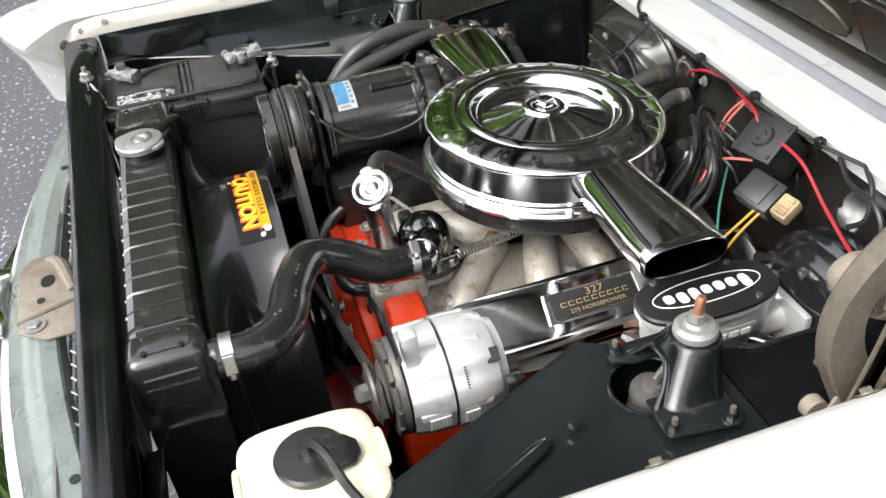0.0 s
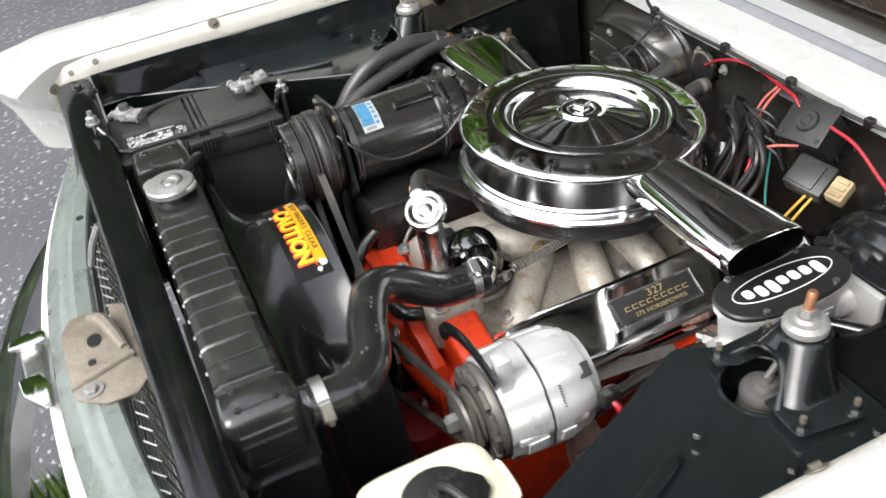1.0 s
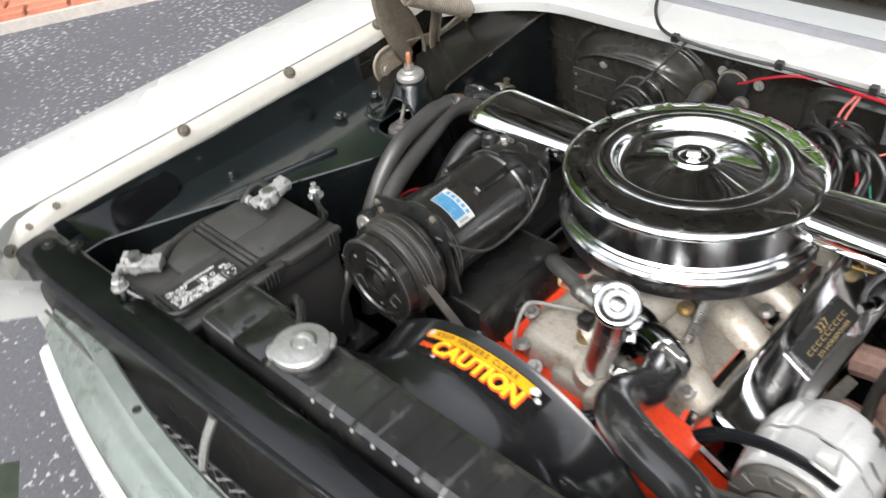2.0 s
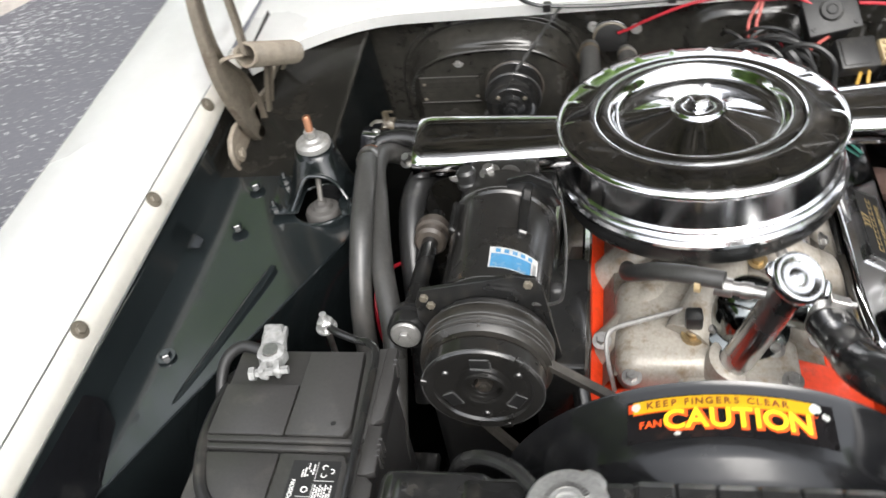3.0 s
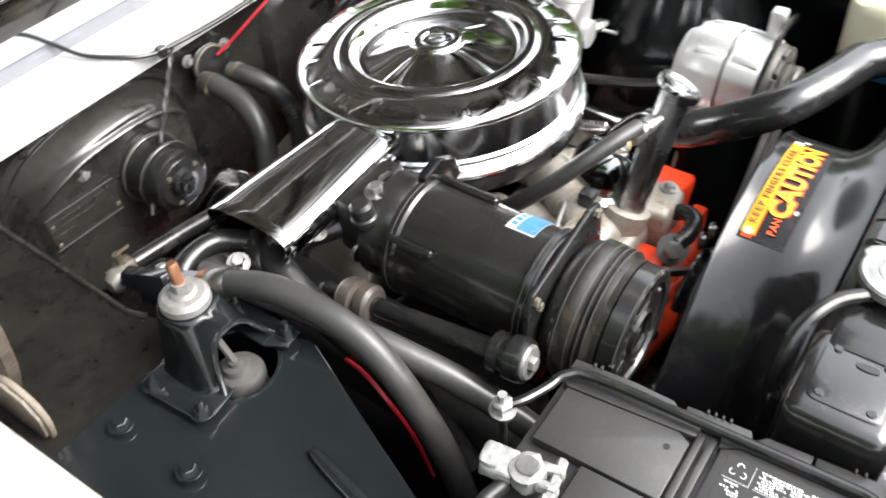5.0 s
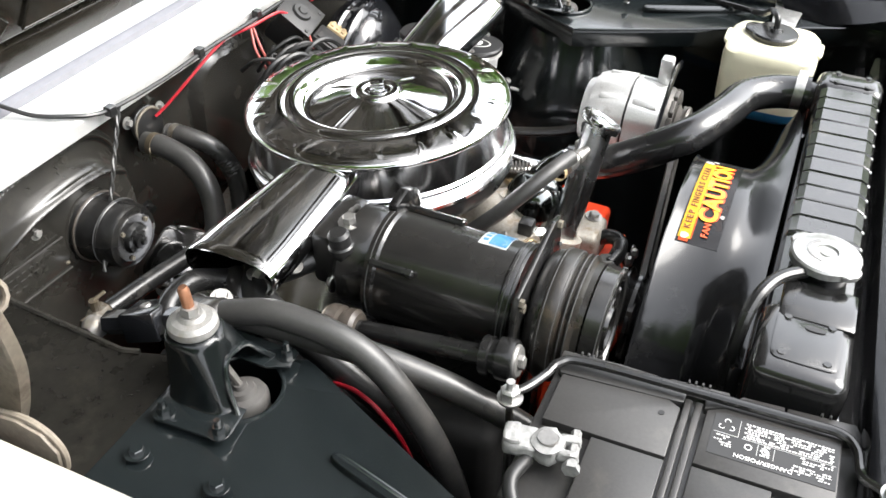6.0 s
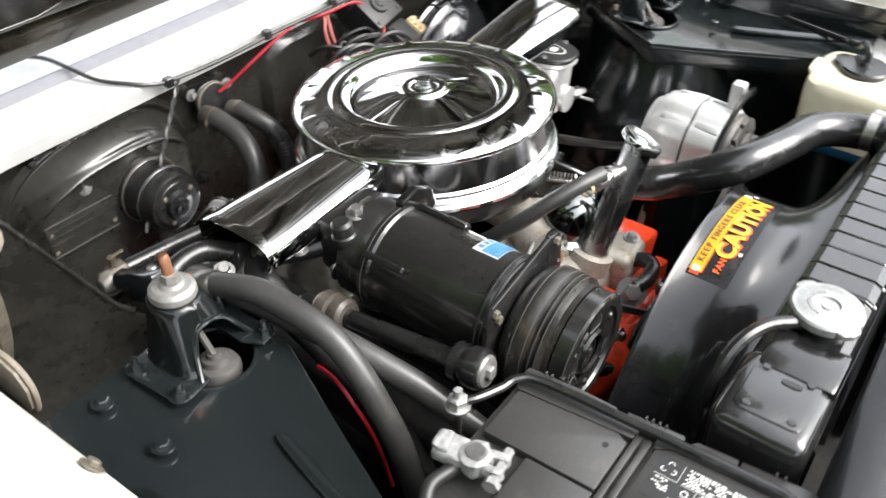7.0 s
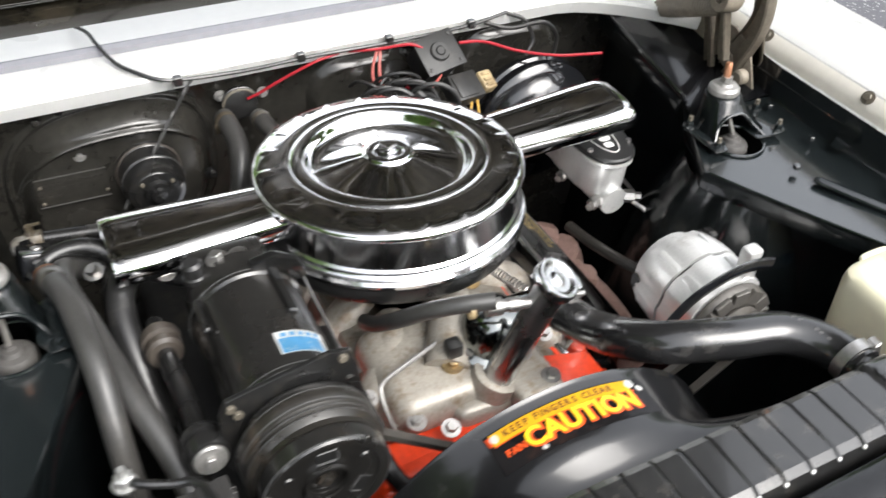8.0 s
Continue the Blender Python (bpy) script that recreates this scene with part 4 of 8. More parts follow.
# ---- cooling: radiator, shroud, hoses ----
def radiator():
    t = thing("radiator", (0.02, -0.555, 0.35), "black painted radiator with a ribbed top tank", "radiator")
    x0, x1, yf, yr = -0.272, 0.318, -0.597, -0.520
    # top tank: rounded section with raised ribs between the two end blocks
    bm = B()
    rings = []
    n = 380
    for i in range(n + 1):
        x = x0 + (x1 - x0) * i / n
        rib = 0.0
        if -0.085 < x < 0.262:
            u = ((x + 0.085) / 0.0316) % 1
            rib = 0.0030 * (1 if u > 0.10 else (-0.2 + 1.2 * abs(u - 0.05) / 0.05))
        end = min(1.0, min(x - x0, x1 - x) / 0.012)
        e = 0.006 * (1 - math.sqrt(max(0.0, 1 - (1 - end) ** 2)))
        zt = 0.994 + rib - e
        if x < -0.085 or x > 0.262:
            zt -= 0.001
        ring = []
        for y, z in ((yr + e, 0.90), (yr + e, zt - 0.012), (yr - 0.003, zt - 0.004), (yr - 0.010, zt), (yf + 0.012, zt + 0.001), (yf + 0.004, zt - 0.003), (yf - e, zt - 0.012), (yf - e, 0.90)):
            ring.append((x, y, z))
        rings.append(ring)
    loft(bm, rings)
    part("top_tank", bm, TANK, t, angle=25)
    part("core", box(B(), (x0 + 0.01, yf + 0.012, 0.40), (x1 - 0.01, yr - 0.012, 0.905)), FINS, t)
    for x in (x0, x1 - 0.02):
        part("side_strap", box(B(), (x - 0.006, yf - 0.002, 0.38), (x + 0.026, yr + 0.003, 0.90), 0.003), BLACK, t)
    # end blocks with screws
    for a, b in ((-0.300, -0.20), (0.266, x1 + 0.004)):
        part("end_block", box(B(), (a, yf - 0.003, 0.915), (b, yr + 0.004, 0.9965), 0.014, 4), TANK, t)
        q = (a - 0.0005, 1) if a < 0 else (b + 0.0005, -1)
        for z in (0.972, 0.958) if a > 0 else ():
            part("end_rib", tube(B(), [(q[0], yf + 0.012, z), (q[0], yr - 0.010, z)], 0.0022, 8, 2), TANK, t)
        part("top_plate", slab(B(), superellipse((a + b) / 2, (yf + yr) / 2, (b - a) / 2 - (0.012 if a > 0 else 0.017), 0.029, 8, 24), 0.0016, Matrix.Translation((0, 0, 0.9962)), 0.0006), TANK, t)
        for fx in (0.25, 0.75):
            for fy in (0.25, 0.75):
                part("screw", lathe(B(), [(0, 0.0012), (0.0035, 0.0012), (0.004, 0), (0, 0)], (a + (b - a) * fx, yf + (yr - yf) * fy, 0.9978), (0, 0, 1), 8), SATIN, t)
    # thin grey line in each groove between the ribs
    for k in range(12):
        x = -0.0845 + 0.0316 * k
        part("seam_line", tube(B(), [(x, yf + 0.004, 0.9895), (x, yf + 0.012, 0.9935), (x, yr - 0.010, 0.9925), (x, yr - 0.002, 0.984)], 0.0011, 6, 1), RING, t)
    part("slot", slab(B(), superellipse(-0.2335, -0.564, 0.0035, 0.009, 2.5, 16), 0.0008, Matrix.Translation((0, 0, 0.9978))), INK, t)
    # solder blobs on the front seam
    for k in range(11):
        x = -0.085 + 0.0316 * k
        part("seam_tab", lathe(B(), [(0, 0.0014), (0.0018, 0.001), (0.0026, 0), (0, 0)], (x + 0.003, yf + 0.003, 0.9915), (0, -0.5, 0.8), 8), CAP_METAL, t, "scuffed bright seam tab")
    # filler neck and cap
    cx, cy = -0.136, -0.560
    part("filler_neck", lathe(B(), [(0.026, 0.985), (0.026, 1.004), (0.030, 1.006), (0.030, 1.002), (0.024, 0.998)], (cx, cy, 0), (0, 0, 1), 28), SATIN, t)
    bm = B()
    prof = [(0, 1.0165), (0.006, 1.0165), (0.007, 1.0150), (0.010, 1.0150), (0.011, 1.0172), (0.0225, 1.0172), (0.0255, 1.0160), (0.0315, 1.0155), (0.0335, 1.0135),
            (0.0335, 1.0065), (0.031, 1.0065), (0.031, 1.010), (0, 1.010)]
    lathe(bm, prof, (cx, cy, 0), (0.0, 0.0, 1), 40)
    for a in (0.9, 0.9 + math.pi):
        c, s_ = math.cos(a), math.sin(a)
        m = basis((cx + 0.031 * c, cy + 0.031 * s_, 1.0075), (c, s_, 0), (-s_, c, 0))
        slab(bm, [(0, -0.013), (0.006, -0.009), (0.0085, 0), (0.006, 0.009), (0, 0.013)], 0.006, m, 0.0015)
    cap = part("cap", bm, CAP_METAL, t, "worn pale metal pressure cap")
    bm = B()
    for k in range(15):
        a = 0.5 + k * 0.17
        m = Matrix.Translation((cx + 0.017 * math.cos(a), cy + 0.017 * math.sin(a), 1.0180)) @ Matrix.Rotation(a, 4, "Z")
        box(bm, (-0.0022, -0.0009, -0.0003), (0.0022, 0.0009, 0.0003), 0, 1, m)
    part("embossing", bm, STEEL, cap)
    part("neck_block", box(B(), (-0.225, -0.598, 0.985), (-0.168, -0.530, 1.0), 0.005), SATIN, t)
    # driver side outlet neck
    part("outlet", tube(B(), [(0.296, -0.524, 0.962), (0.302, -0.50, 0.962)], 0.019, 20, 2), SATIN, t)
    return t


def overflow_hose():
    bm = B()
    tube(bm, [(-0.160, -0.545, 1.005), (-0.185, -0.522, 1.006), (-0.215, -0.508, 0.998), (-0.238, -0.503, 0.97), (-0.246, -0.503, 0.90), (-0.246, -0.503, 0.60)], 0.0065, 10)
    single("overflow_hose", bm, RUBBER, "thin black rubber overflow hose beside the radiator cap", "hose")


def upper_hose():
    t = thing("upper_radiator_hose", (0.30, -0.49, 0.95), "curved black rubber radiator hose with printed marks", "hose")
    pts = [(0.304, -0.512, 0.962), (0.300, -0.468, 0.957), (0.269, -0.432, 0.956), (0.210, -0.413, 0.955), (0.152, -0.385, 0.948), (0.132, -0.345, 0.925), (0.132, -0.295, 0.892),
           (0.124, -0.250, 0.880), (0.122, -0.230, 0.878)]
    part("hose", tube(B(), pts, 0.0235, 22, 8), HOSE, t)
    line = spline(pts, 8)
    for i in range(10, 60, 2):
        p, d = line[i], (line[i + 1] - line[i]).normalized()
        if i in range(28, 40):
            continue
        up = Vector((0.55, -0.25, 0.8))
        up = (up - d * up.dot(d)).normalized()
        m = basis(p + up * 0.0233, d, d.cross(up) * -1)
        if i > 44:
            part("printed_mark", box(B(), (-0.0015, -0.0008, 0), (0.0015, 0.0008, 0.0005), 0, 1, m), HOSE_PRINT, t)
    for k, i in enumerate((8, 10, 11, 14, 15, 19, 20, 24, 25, 26)):
        p, d = line[i], (line[i + 1] - line[i]).normalized()
        out = Vector((-0.55, 0.45, 0.5))
        out = (out - d * out.dot(d)).normalized()
        part("printed_mark", box(B(), (-0.0022, -0.0010, 0), (0.0022, 0.0010, 0.0004), 0, 1, basis(p + out * 0.0233, d, d.cross(out) * -1)), HOSE_MARK, t, "small pale print")
    part("clamp", clamp(B(), (0.3035, -0.497, 0.962), (0, 1, 0), 0.0236, 0.013, (0.9, 0, 0.3)), STEEL, t, "pale zinc hose clamp")
    part("clamp", clamp(B(), (0.1235, -0.246, 0.8795), (0.05, 1, -0.1), 0.0236, 0.012, (0.3, 0, 1)), STEEL, t, "pale zinc hose clamp")
    return t


def shroud():
    t = thing("fan_shroud", (0.0, -0.47, 0.5), "glossy black fan shroud with a caution sticker", "fan shroud")
    R, cz, cx = 0.232, 0.735, 0.0
    y0, y1, y2, y3 = -0.514, -0.470, -0.455, -0.405
    rings = []
    N = 96
    def rect(a):
        c, s_ = math.cos(a), math.sin(a)
        k = 1 / max(abs(c) / 0.275, abs(s_) / 0.215)
        return cx + c * k + 0.02, max(0.45, min(cz + s_ * k * 1.0, 0.947))
    angs = [2 * math.pi * k / N for k in range(N)]
    outer = [(*rect(a), 0) for a in angs]
    circ = [(cx + R * math.cos(a), cz + R * math.sin(a)) for a in angs]
    def mix(f):
        return [((1 - f) * o[0] + f * c[0], (1 - f) * o[1] + f * c[1]) for o, c in zip(outer, circ)]
    prof = [(y0, 0), (-0.506, 0.02), (-0.492, 0.3), (-0.478, 0.75), (y1, 0.95), (y2, 1.0)]
    for y, f in prof:
        rings.append([(x, y, z) for x, z in mix(f)])
    for y, r in ((y3, R), (y3 + 0.004, R + 0.004), (y3, R - 0.003)):
        rings.append([(cx + r * math.cos(a), y, cz + r * math.sin(a)) for a in angs])
    for y, f in reversed(prof):
        rings.append([(x * 0.985, y - 0.001, cz + (z - cz) * 0.985) for x, z in mix(f)])
    part("shell", loft(B(), rings, caps=False), SHROUD, t, angle=50)
    # sticker on the crown, bent to the curve
    def arc(u, y, h):
        a = math.pi / 2 - u / R
        return Vector((cx + (R + h) * math.cos(a), y, cz + (R + h) * math.sin(a)))
    def band(ua, ub, ya, yb, h, n=26):
        bm = B()
        sheet(bm, [[arc(ua + (ub - ua) * i / n, y, h) for y in (ya, yb)] for i in range(n + 1)], 0.0004)
        return bm
    st = part("sticker", band(-0.092, 0.092, -0.4595, -0.4135, 0.0004), FILM, t, "clear worn film of the caution sticker")
    part("yellow_band", band(-0.0860, 0.0720, -0.4285, -0.4150, 0.0010), YELLOW, st)
    part("band_edge", band(-0.0860, 0.0760, -0.4300, -0.4286, 0.0010), SCARLET, st)
    part("orange_end", band(-0.0905, -0.0840, -0.4270, -0.4165, 0.0009), SCARLET, st)
    rnd = random.Random(4)
    for u0, u1, y0, y1 in ((-0.0870, -0.0775, -0.4275, -0.4155), (0.0680, 0.0800, -0.4265, -0.4150), (0.0790, 0.0880, -0.4310, -0.4240), (-0.0500, -0.0430, -0.4575, -0.4520), (0.0760, 0.0800, -0.4240, -0.4180)):
        bm = B()
        n = 14
        ring = []
        for k in range(n):
            an = 2 * math.pi * k / n
            q = rnd.uniform(0.7, 1.1)
            ring.append(arc((u0 + u1) / 2 + (u1 - u0) / 2 * q * math.cos(an), (y0 + y1) / 2 + (y1 - y0) / 2 * q * math.sin(an), 0.0017))
        c = arc((u0 + u1) / 2, (y0 + y1) / 2, 0.0017)
        vs = [bm.verts.new(p) for p in ring]
        vc = bm.verts.new(c)
        fs = [bm.faces.new((vc, vs[k], vs[(k + 1) % n])) for k in range(n)]
        bmesh.ops.solidify(bm, geom=fs, thickness=0.0003)
        part("torn_paper", bm, LABEL_WHITE, st, "torn white paper patch")
    def curved(text, u0, step, y, size, mat, name, h=0.0016, bold=0.022):
        bm = B()
        u = u0
        last = None
        for k, ch in enumerate(text):
            wide = {"I": 0.42, " ": 0.5, "F": 0.85, "E": 0.85, "L": 0.8, "T": 0.9, "O": 1.12, "N": 1.08, "C": 1.02, "U": 1.05, "G": 1.1, "A": 1.02}.get(ch, 1.0)
            u += 0.0 if last is None else step * (last + wide) / 2
            last = wide
            if ch == " ":
                continue
            a = math.pi / 2 - u / R
            tang = Vector((math.sin(a), 0, -math.cos(a)))
            lettering(bm, ch, basis(arc(u, y, h), tang, (0, 1, 0)), size, 0.0002, size * bold)
        part(name, bm, mat, st)
    curved("KEEP FINGERS CLEAR", -0.070, 0.0080, -0.4218, 0.0098, PRINT_BROWN, "lettering")
    curved("CAUTION", -0.0475, 0.0194, -0.4412, 0.0285, SCARLET, "letter_edge", 0.0009, 0.075)
    curved("CAUTION", -0.0490, 0.0194, -0.4405, 0.0285, YELLOW, "lettering", 0.0016, 0.022)
    curved("FAN", -0.078, 0.0072, -0.4425, 0.0105, SCARLET, "lettering")
    return t


def fan():
    t = thing("cooling_fan", (0, -0.44, 0.735), "black fan blades on a pulley hub inside the shroud", "fan")
    for k in range(5):
        m = Matrix.Translation((0, -0.435, 0.735)) @ Matrix.Rotation(2 * math.pi * k / 5 + 0.5, 4, "Y") @ Matrix.Rotation(radians(28), 4, "X")
        part("blade", slab(B(), [(-0.045, 0.05), (0.045, 0.05), (0.055, 0.21), (-0.055, 0.21)], 0.003, m @ Matrix.Rotation(radians(90), 4, "X"), 0.001), SATIN, t)
    part("hub", lathe(B(), [(0, -0.03), (0.05, -0.03), (0.06, 0), (0.06, 0.03), (0, 0.03)], (0, -0.43, 0.735), (0, 1, 0), 24), SATIN, t)


radiator()
overflow_hose()
upper_hose()
shroud()
fan()

# ---- engine ----
def air_cleaner():
    t = thing("air_cleaner", (0, 0, 0.9), "round chrome air cleaner with two intake snorkels", "air cleaner")
    ax = Vector((0, math.sin(radians(4)), math.cos(radians(4))))
    c = Vector((0, 0, 0.9885)) - ax * 0.9885
    # base pan with wall and rolled lower flange
    prof = [(0.02, 0.905), (0.158, 0.905), (0.172, 0.908), (0.1775, 0.912), (0.1785, 0.917), (0.176, 0.921), (0.171, 0.923), (0.1690, 0.926), (0.1695, 0.930), (0.1665, 0.933),
            (0.1662, 0.938), (0.1615, 0.976), (0.155, 0.976), (0.130, 0.968), (0.02, 0.968)]
    part("base", lathe(B(), prof, c, ax, 96), SOFT_CHROME, t, "slightly hazed chrome wall")
    part("gasket", lathe(B(), [(0.06, 0.879), (0.158, 0.879), (0.170, 0.885), (0.1752, 0.895), (0.1752, 0.9085), (0.06, 0.9085)], c, ax, 72), RUBBER, t, "black rubber lower pan")
    part("throat", lathe(B(), [(0, 0.83), (0.062, 0.83), (0.062, 0.889), (0, 0.889)], c, ax, 32), CASTING, t, "cast carburettor body")
    def dimple(r, a):
        if 0.146 < r < 0.161:
            k = (a / (2 * math.pi) * 20) % 1
            return 0.0020 * max(0.0, 1 - abs(k - 0.5) / 0.06)
        if 0.04 < r < 0.090:
            k = (a / (2 * math.pi) * 4 + 0.62) % 1
            return 0.0022 * max(0.0, 1 - abs(k - 0.5) / 0.05)
        return 0.0
    lid = [(0.1650, 0.9745), (0.1705, 0.9745), (0.1728, 0.9760), (0.1735, 0.9782), (0.1730, 0.9806), (0.1714, 0.9830), (0.1688, 0.9850), (0.1650, 0.9867), (0.1600, 0.9882), (0.1530, 0.9896), (0.145, 0.9908),
           (0.136, 0.9919), (0.129, 0.9924), (0.1265, 0.9920), (0.1245, 0.9908), (0.1225, 0.9922), (0.118, 0.9938), (0.111, 0.9941), (0.1075, 0.9930), (0.1045, 0.9895), (0.1020, 0.9830),
           (0.0985, 0.9768), (0.0935, 0.9745), (0.088, 0.9752), (0.070, 0.9795), (0.050, 0.9850), (0.034, 0.9895), (0.0305, 0.9912), (0.0300, 0.9938), (0.028, 0.9955), (0.022, 0.9958),
           (0.0185, 0.9950), (0.0175, 0.9925), (0.0, 0.9925)]
    part("lid", lathe(B(), lid, c, ax, 200, dimple), CHROME, t, angle=60)
    m = Matrix.Translation(c + ax * 0.9925) @ Matrix.Rotation(radians(-4), 4, "X") @ Matrix.Rotation(radians(25), 4, "Z")
    bm = B()
    lathe(bm, [(0, 0.0005), (0.013, 0.0005), (0.0125, 0.003), (0, 0.003)], (0, 0, 0), (0, 0, 1), 24)
    box(bm, (-0.0090, -0.0090, 0.002), (0.0090, 0.0090, 0.0135), 0.0014, 2)
    bmesh.ops.transform(bm, matrix=m, verts=bm.verts)
    part("wing_nut", bm, CHROME, t, "square chrome centre nut")
    # snorkels: flattened oval ducts, cut off square and open
    for root, mouth in (((-0.150, -0.013, 0.956), (-0.353, -0.012, 0.958)), ((0.150, 0.012, 0.960), (0.363, 0.016, 0.968))):
        root, mouth = Vector(root), Vector(mouth)
        d = (mouth - root)
        rings, n = [], 14
        def ring(f, inset=0.0):
            p = root + d * f
            a = 0.043 + 0.011 * min(1.0, f * 1.25) - inset
            b = 0.0225 - 0.0005 * f - inset
            slant = 0.0
            return [(p.x - math.copysign(slant, d.x) * (z / 0.026) * f * 0.6, p.y + y, p.z + z) for y, z in superellipse(0, 0, a, b, 2.9, 36)]
        for i in range(n + 1):
            rings.append(ring(i / n))
        rings.append(ring(1.004, 0.0008))
        rings.append(ring(1.0, 0.0025))
        for i in range(6):
            rings.append(ring(0.98 - 0.14 * i, 0.003))
        bm = B()
        loft(bm, rings, caps=False)
        bm.faces.new([bm.verts.new(p) for p in ring(0.20, 0.0032)])
        part("snorkel", bm, CHROME, t, "chrome intake snorkel with an open oval mouth", angle=50)
    return t


def engine():
    t = thing("engine", (0, 0, 0.35), "orange painted V8 engine with bare cast intake manifold", "engine")
    # block and heads
    bm = B()
    box(bm, (-0.16, -0.30, 0.42), (0.16, 0.26, 0.70), 0.01)
    part("block", bm, ORANGE, t)
    for s in (-1, 1):
        m = Matrix.Translation((s * 0.165, -0.0, 0.70)) @ Matrix.Rotation(s * radians(38), 4, "Y")
        part("cylinder_head", box(B(), (-0.075, -0.26 if s < 0 else -0.235, -0.06), (0.075 if s < 0 else 0.048, 0.24, 0.050), 0.008, 2, m), ORANGE, t)
    # timing cover and water pump
    bm = B()
    lathe(bm, [(0, -0.375), (0.035, -0.372), (0.042, -0.36), (0.050, -0.335), (0.055, -0.30), (0, -0.30)], (-0.01, 0, 0.725), (0, 1, 0), 24)
    tube(bm, [(-0.01, -0.335, 0.74), (-0.075, -0.335, 0.755), (-0.12, -0.318, 0.735), (-0.135, -0.29, 0.70)], 0.034, 12, 5)
    tube(bm, [(0.01, -0.325, 0.72), (0.08, -0.318, 0.72), (0.120, -0.305, 0.71), (0.13, -0.28, 0.69)], 0.028, 12, 5)
    box(bm, (-0.07, -0.345, 0.735), (0.035, -0.305, 0.780), 0.012, 3)
    box(bm, (-0.155, -0.335, 0.70), (0.03, -0.262, 0.782), 0.012, 3)
    part("water_pump", bm, ORANGE, t)
    bm = B()
    slab(bm, [(-0.17, 0.60), (0.13, 0.60), (0.145, 0.70), (0.14, 0.77), (0.05, 0.79), (-0.05, 0.80), (-0.15, 0.79), (-0.19, 0.70)], 0.02,
         Matrix.Translation((0, -0.306, 0)) @ Matrix.Rotation(radians(90), 4, "X"), 0.004)
    part("front_cover", bm, ORANGE, t)
    for x, z in ((-0.1, 0.77), (-0.055, 0.785), (0.1, 0.77), (0.06, 0.785), (-0.13, 0.70), (0.13, 0.70)):
        part("bolt", bolt(B(), (x, -0.345, z), (0, -1, 0.2), 0.007, 0.007), STEEL, t)
    # intake manifold with runners
    mani = B()
    rows = []
    for i in range(13):
        y = -0.255 + 0.48 * i / 12
        rows.append([(-0.124, y, 0.70), (-0.120, y, 0.765), (-0.106, y, 0.790), (-0.05, y, 0.805), (0.05, y, 0.805), (0.11, y, 0.792), (0.15, y, 0.775), (0.165, y, 0.735)])
    sheet(mani, rows, 0.01)
    intake = part("intake_manifold", mani, CASTING, t, "bare cast intake manifold, stained and dull")
    for s in (-1, 1):
        for y in (-0.185, -0.06, 0.03, 0.15):
            bm = B()
            w = 1.0 if s > 0 else 0.72
            tube(bm, [(s * 0.04, y * 0.55, 0.800), (s * 0.085 * w, y * 0.8, 0.800), (s * 0.125 * w, y, 0.785), (s * 0.165 * w, y * 1.04, 0.752)], lambda f: 0.024 + 0.005 * f, 12, 5)
            part("runner", bm, CASTING, intake)
    bm = B()
    box(bm, (-0.075, -0.26, 0.77), (0.085, -0.165, 0.812), 0.012, 3)
    box(bm, (-0.035, -0.285, 0.74), (0.075, -0.24, 0.803), 0.014, 3)
    box(bm, (-0.105, -0.268, 0.755), (0.05, -0.11, 0.822), 0.028, 5)
    lathe(bm, [(0.026, 0.0), (0.030, 0.0), (0.030, 0.04), (0.026, 0.042), (0.019, 0.042)], (0.018, -0.251, 0.785), (0.25, -0.11, 0.82), 24)
    tube(bm, [(-0.02, -0.22, 0.815), (0.02, -0.15, 0.835), (0.03, -0.08, 0.835)], 0.03, 12, 5)
    part("front_water_passage", bm, CASTING, intake)
    for x, y, z in ((-0.12, -0.21, 0.80), (0.13, -0.205, 0.80), (0.135, -0.02, 0.80), (0.13, 0.09, 0.80), (0.075, -0.29, 0.79), (-0.05, -0.29, 0.80), (0.068, -0.115, 0.84)):
        part("bolt", bolt(B(), (x, y, z), (0.0, -0.3, 1), 0.007, 0.009), BRASS if z > 0.83 else STEEL, t)
    # thermostat housing: chrome neck
    bm = B()
    lathe(bm, [(0, 0.074), (0.018, 0.072), (0.031, 0.064), (0.039, 0.048), (0.041, 0.018), (0.050, 0.012), (0.050, 0), (0, 0)], (0.044, -0.206, 0.818), (0.10, -0.1, 1), 32)
    tube(bm, [(0.050, -0.206, 0.856), (0.085, -0.216, 0.870), (0.112, -0.230, 0.877)], 0.024, 18, 5)
    part("thermostat_dome", bm, DARK_CHROME, t, "chrome thermostat housing, dark reflections put into its colour")
    bm = B()
    tube(bm, [(0.106, -0.226, 0.876), (0.114, -0.231, 0.878), (0.123, -0.240, 0.879)], 0.0225, 18, 5)
    part("thermostat_neck", bm, CHROME, t, "chrome hose neck")
    for x, y in ((0.088, -0.185), (0.008, -0.222)):
        part("bolt", bolt(B(), (x, y, 0.832), (0, -0.1, 1), 0.0065, 0.008), STEEL, t)
    # plugs and the elbow hose at the front of the water pump
    for at, w in (((0.064, -0.290, 0.800), (0.35, -0.8, 0.45)), ((0.004, -0.328, 0.808), (-0.6, -0.4, 0.5))):
        part("hex_plug", bolt(B(), at, w, 0.0115, 0.016), ZINC, t, "dull grey hex plug")
    # oil filler tube and cap
    base, top = Vector((0.020, -0.255, 0.790)), Vector((0.075, -0.277, 0.972))
    d = (top - base).normalized()
    part("filler_tube", tube(B(), [base, base + (top - base) * 0.5, top], 0.0185, 24, 3), DULL_CHROME, t, "chrome oil filler tube")
    bm = B()
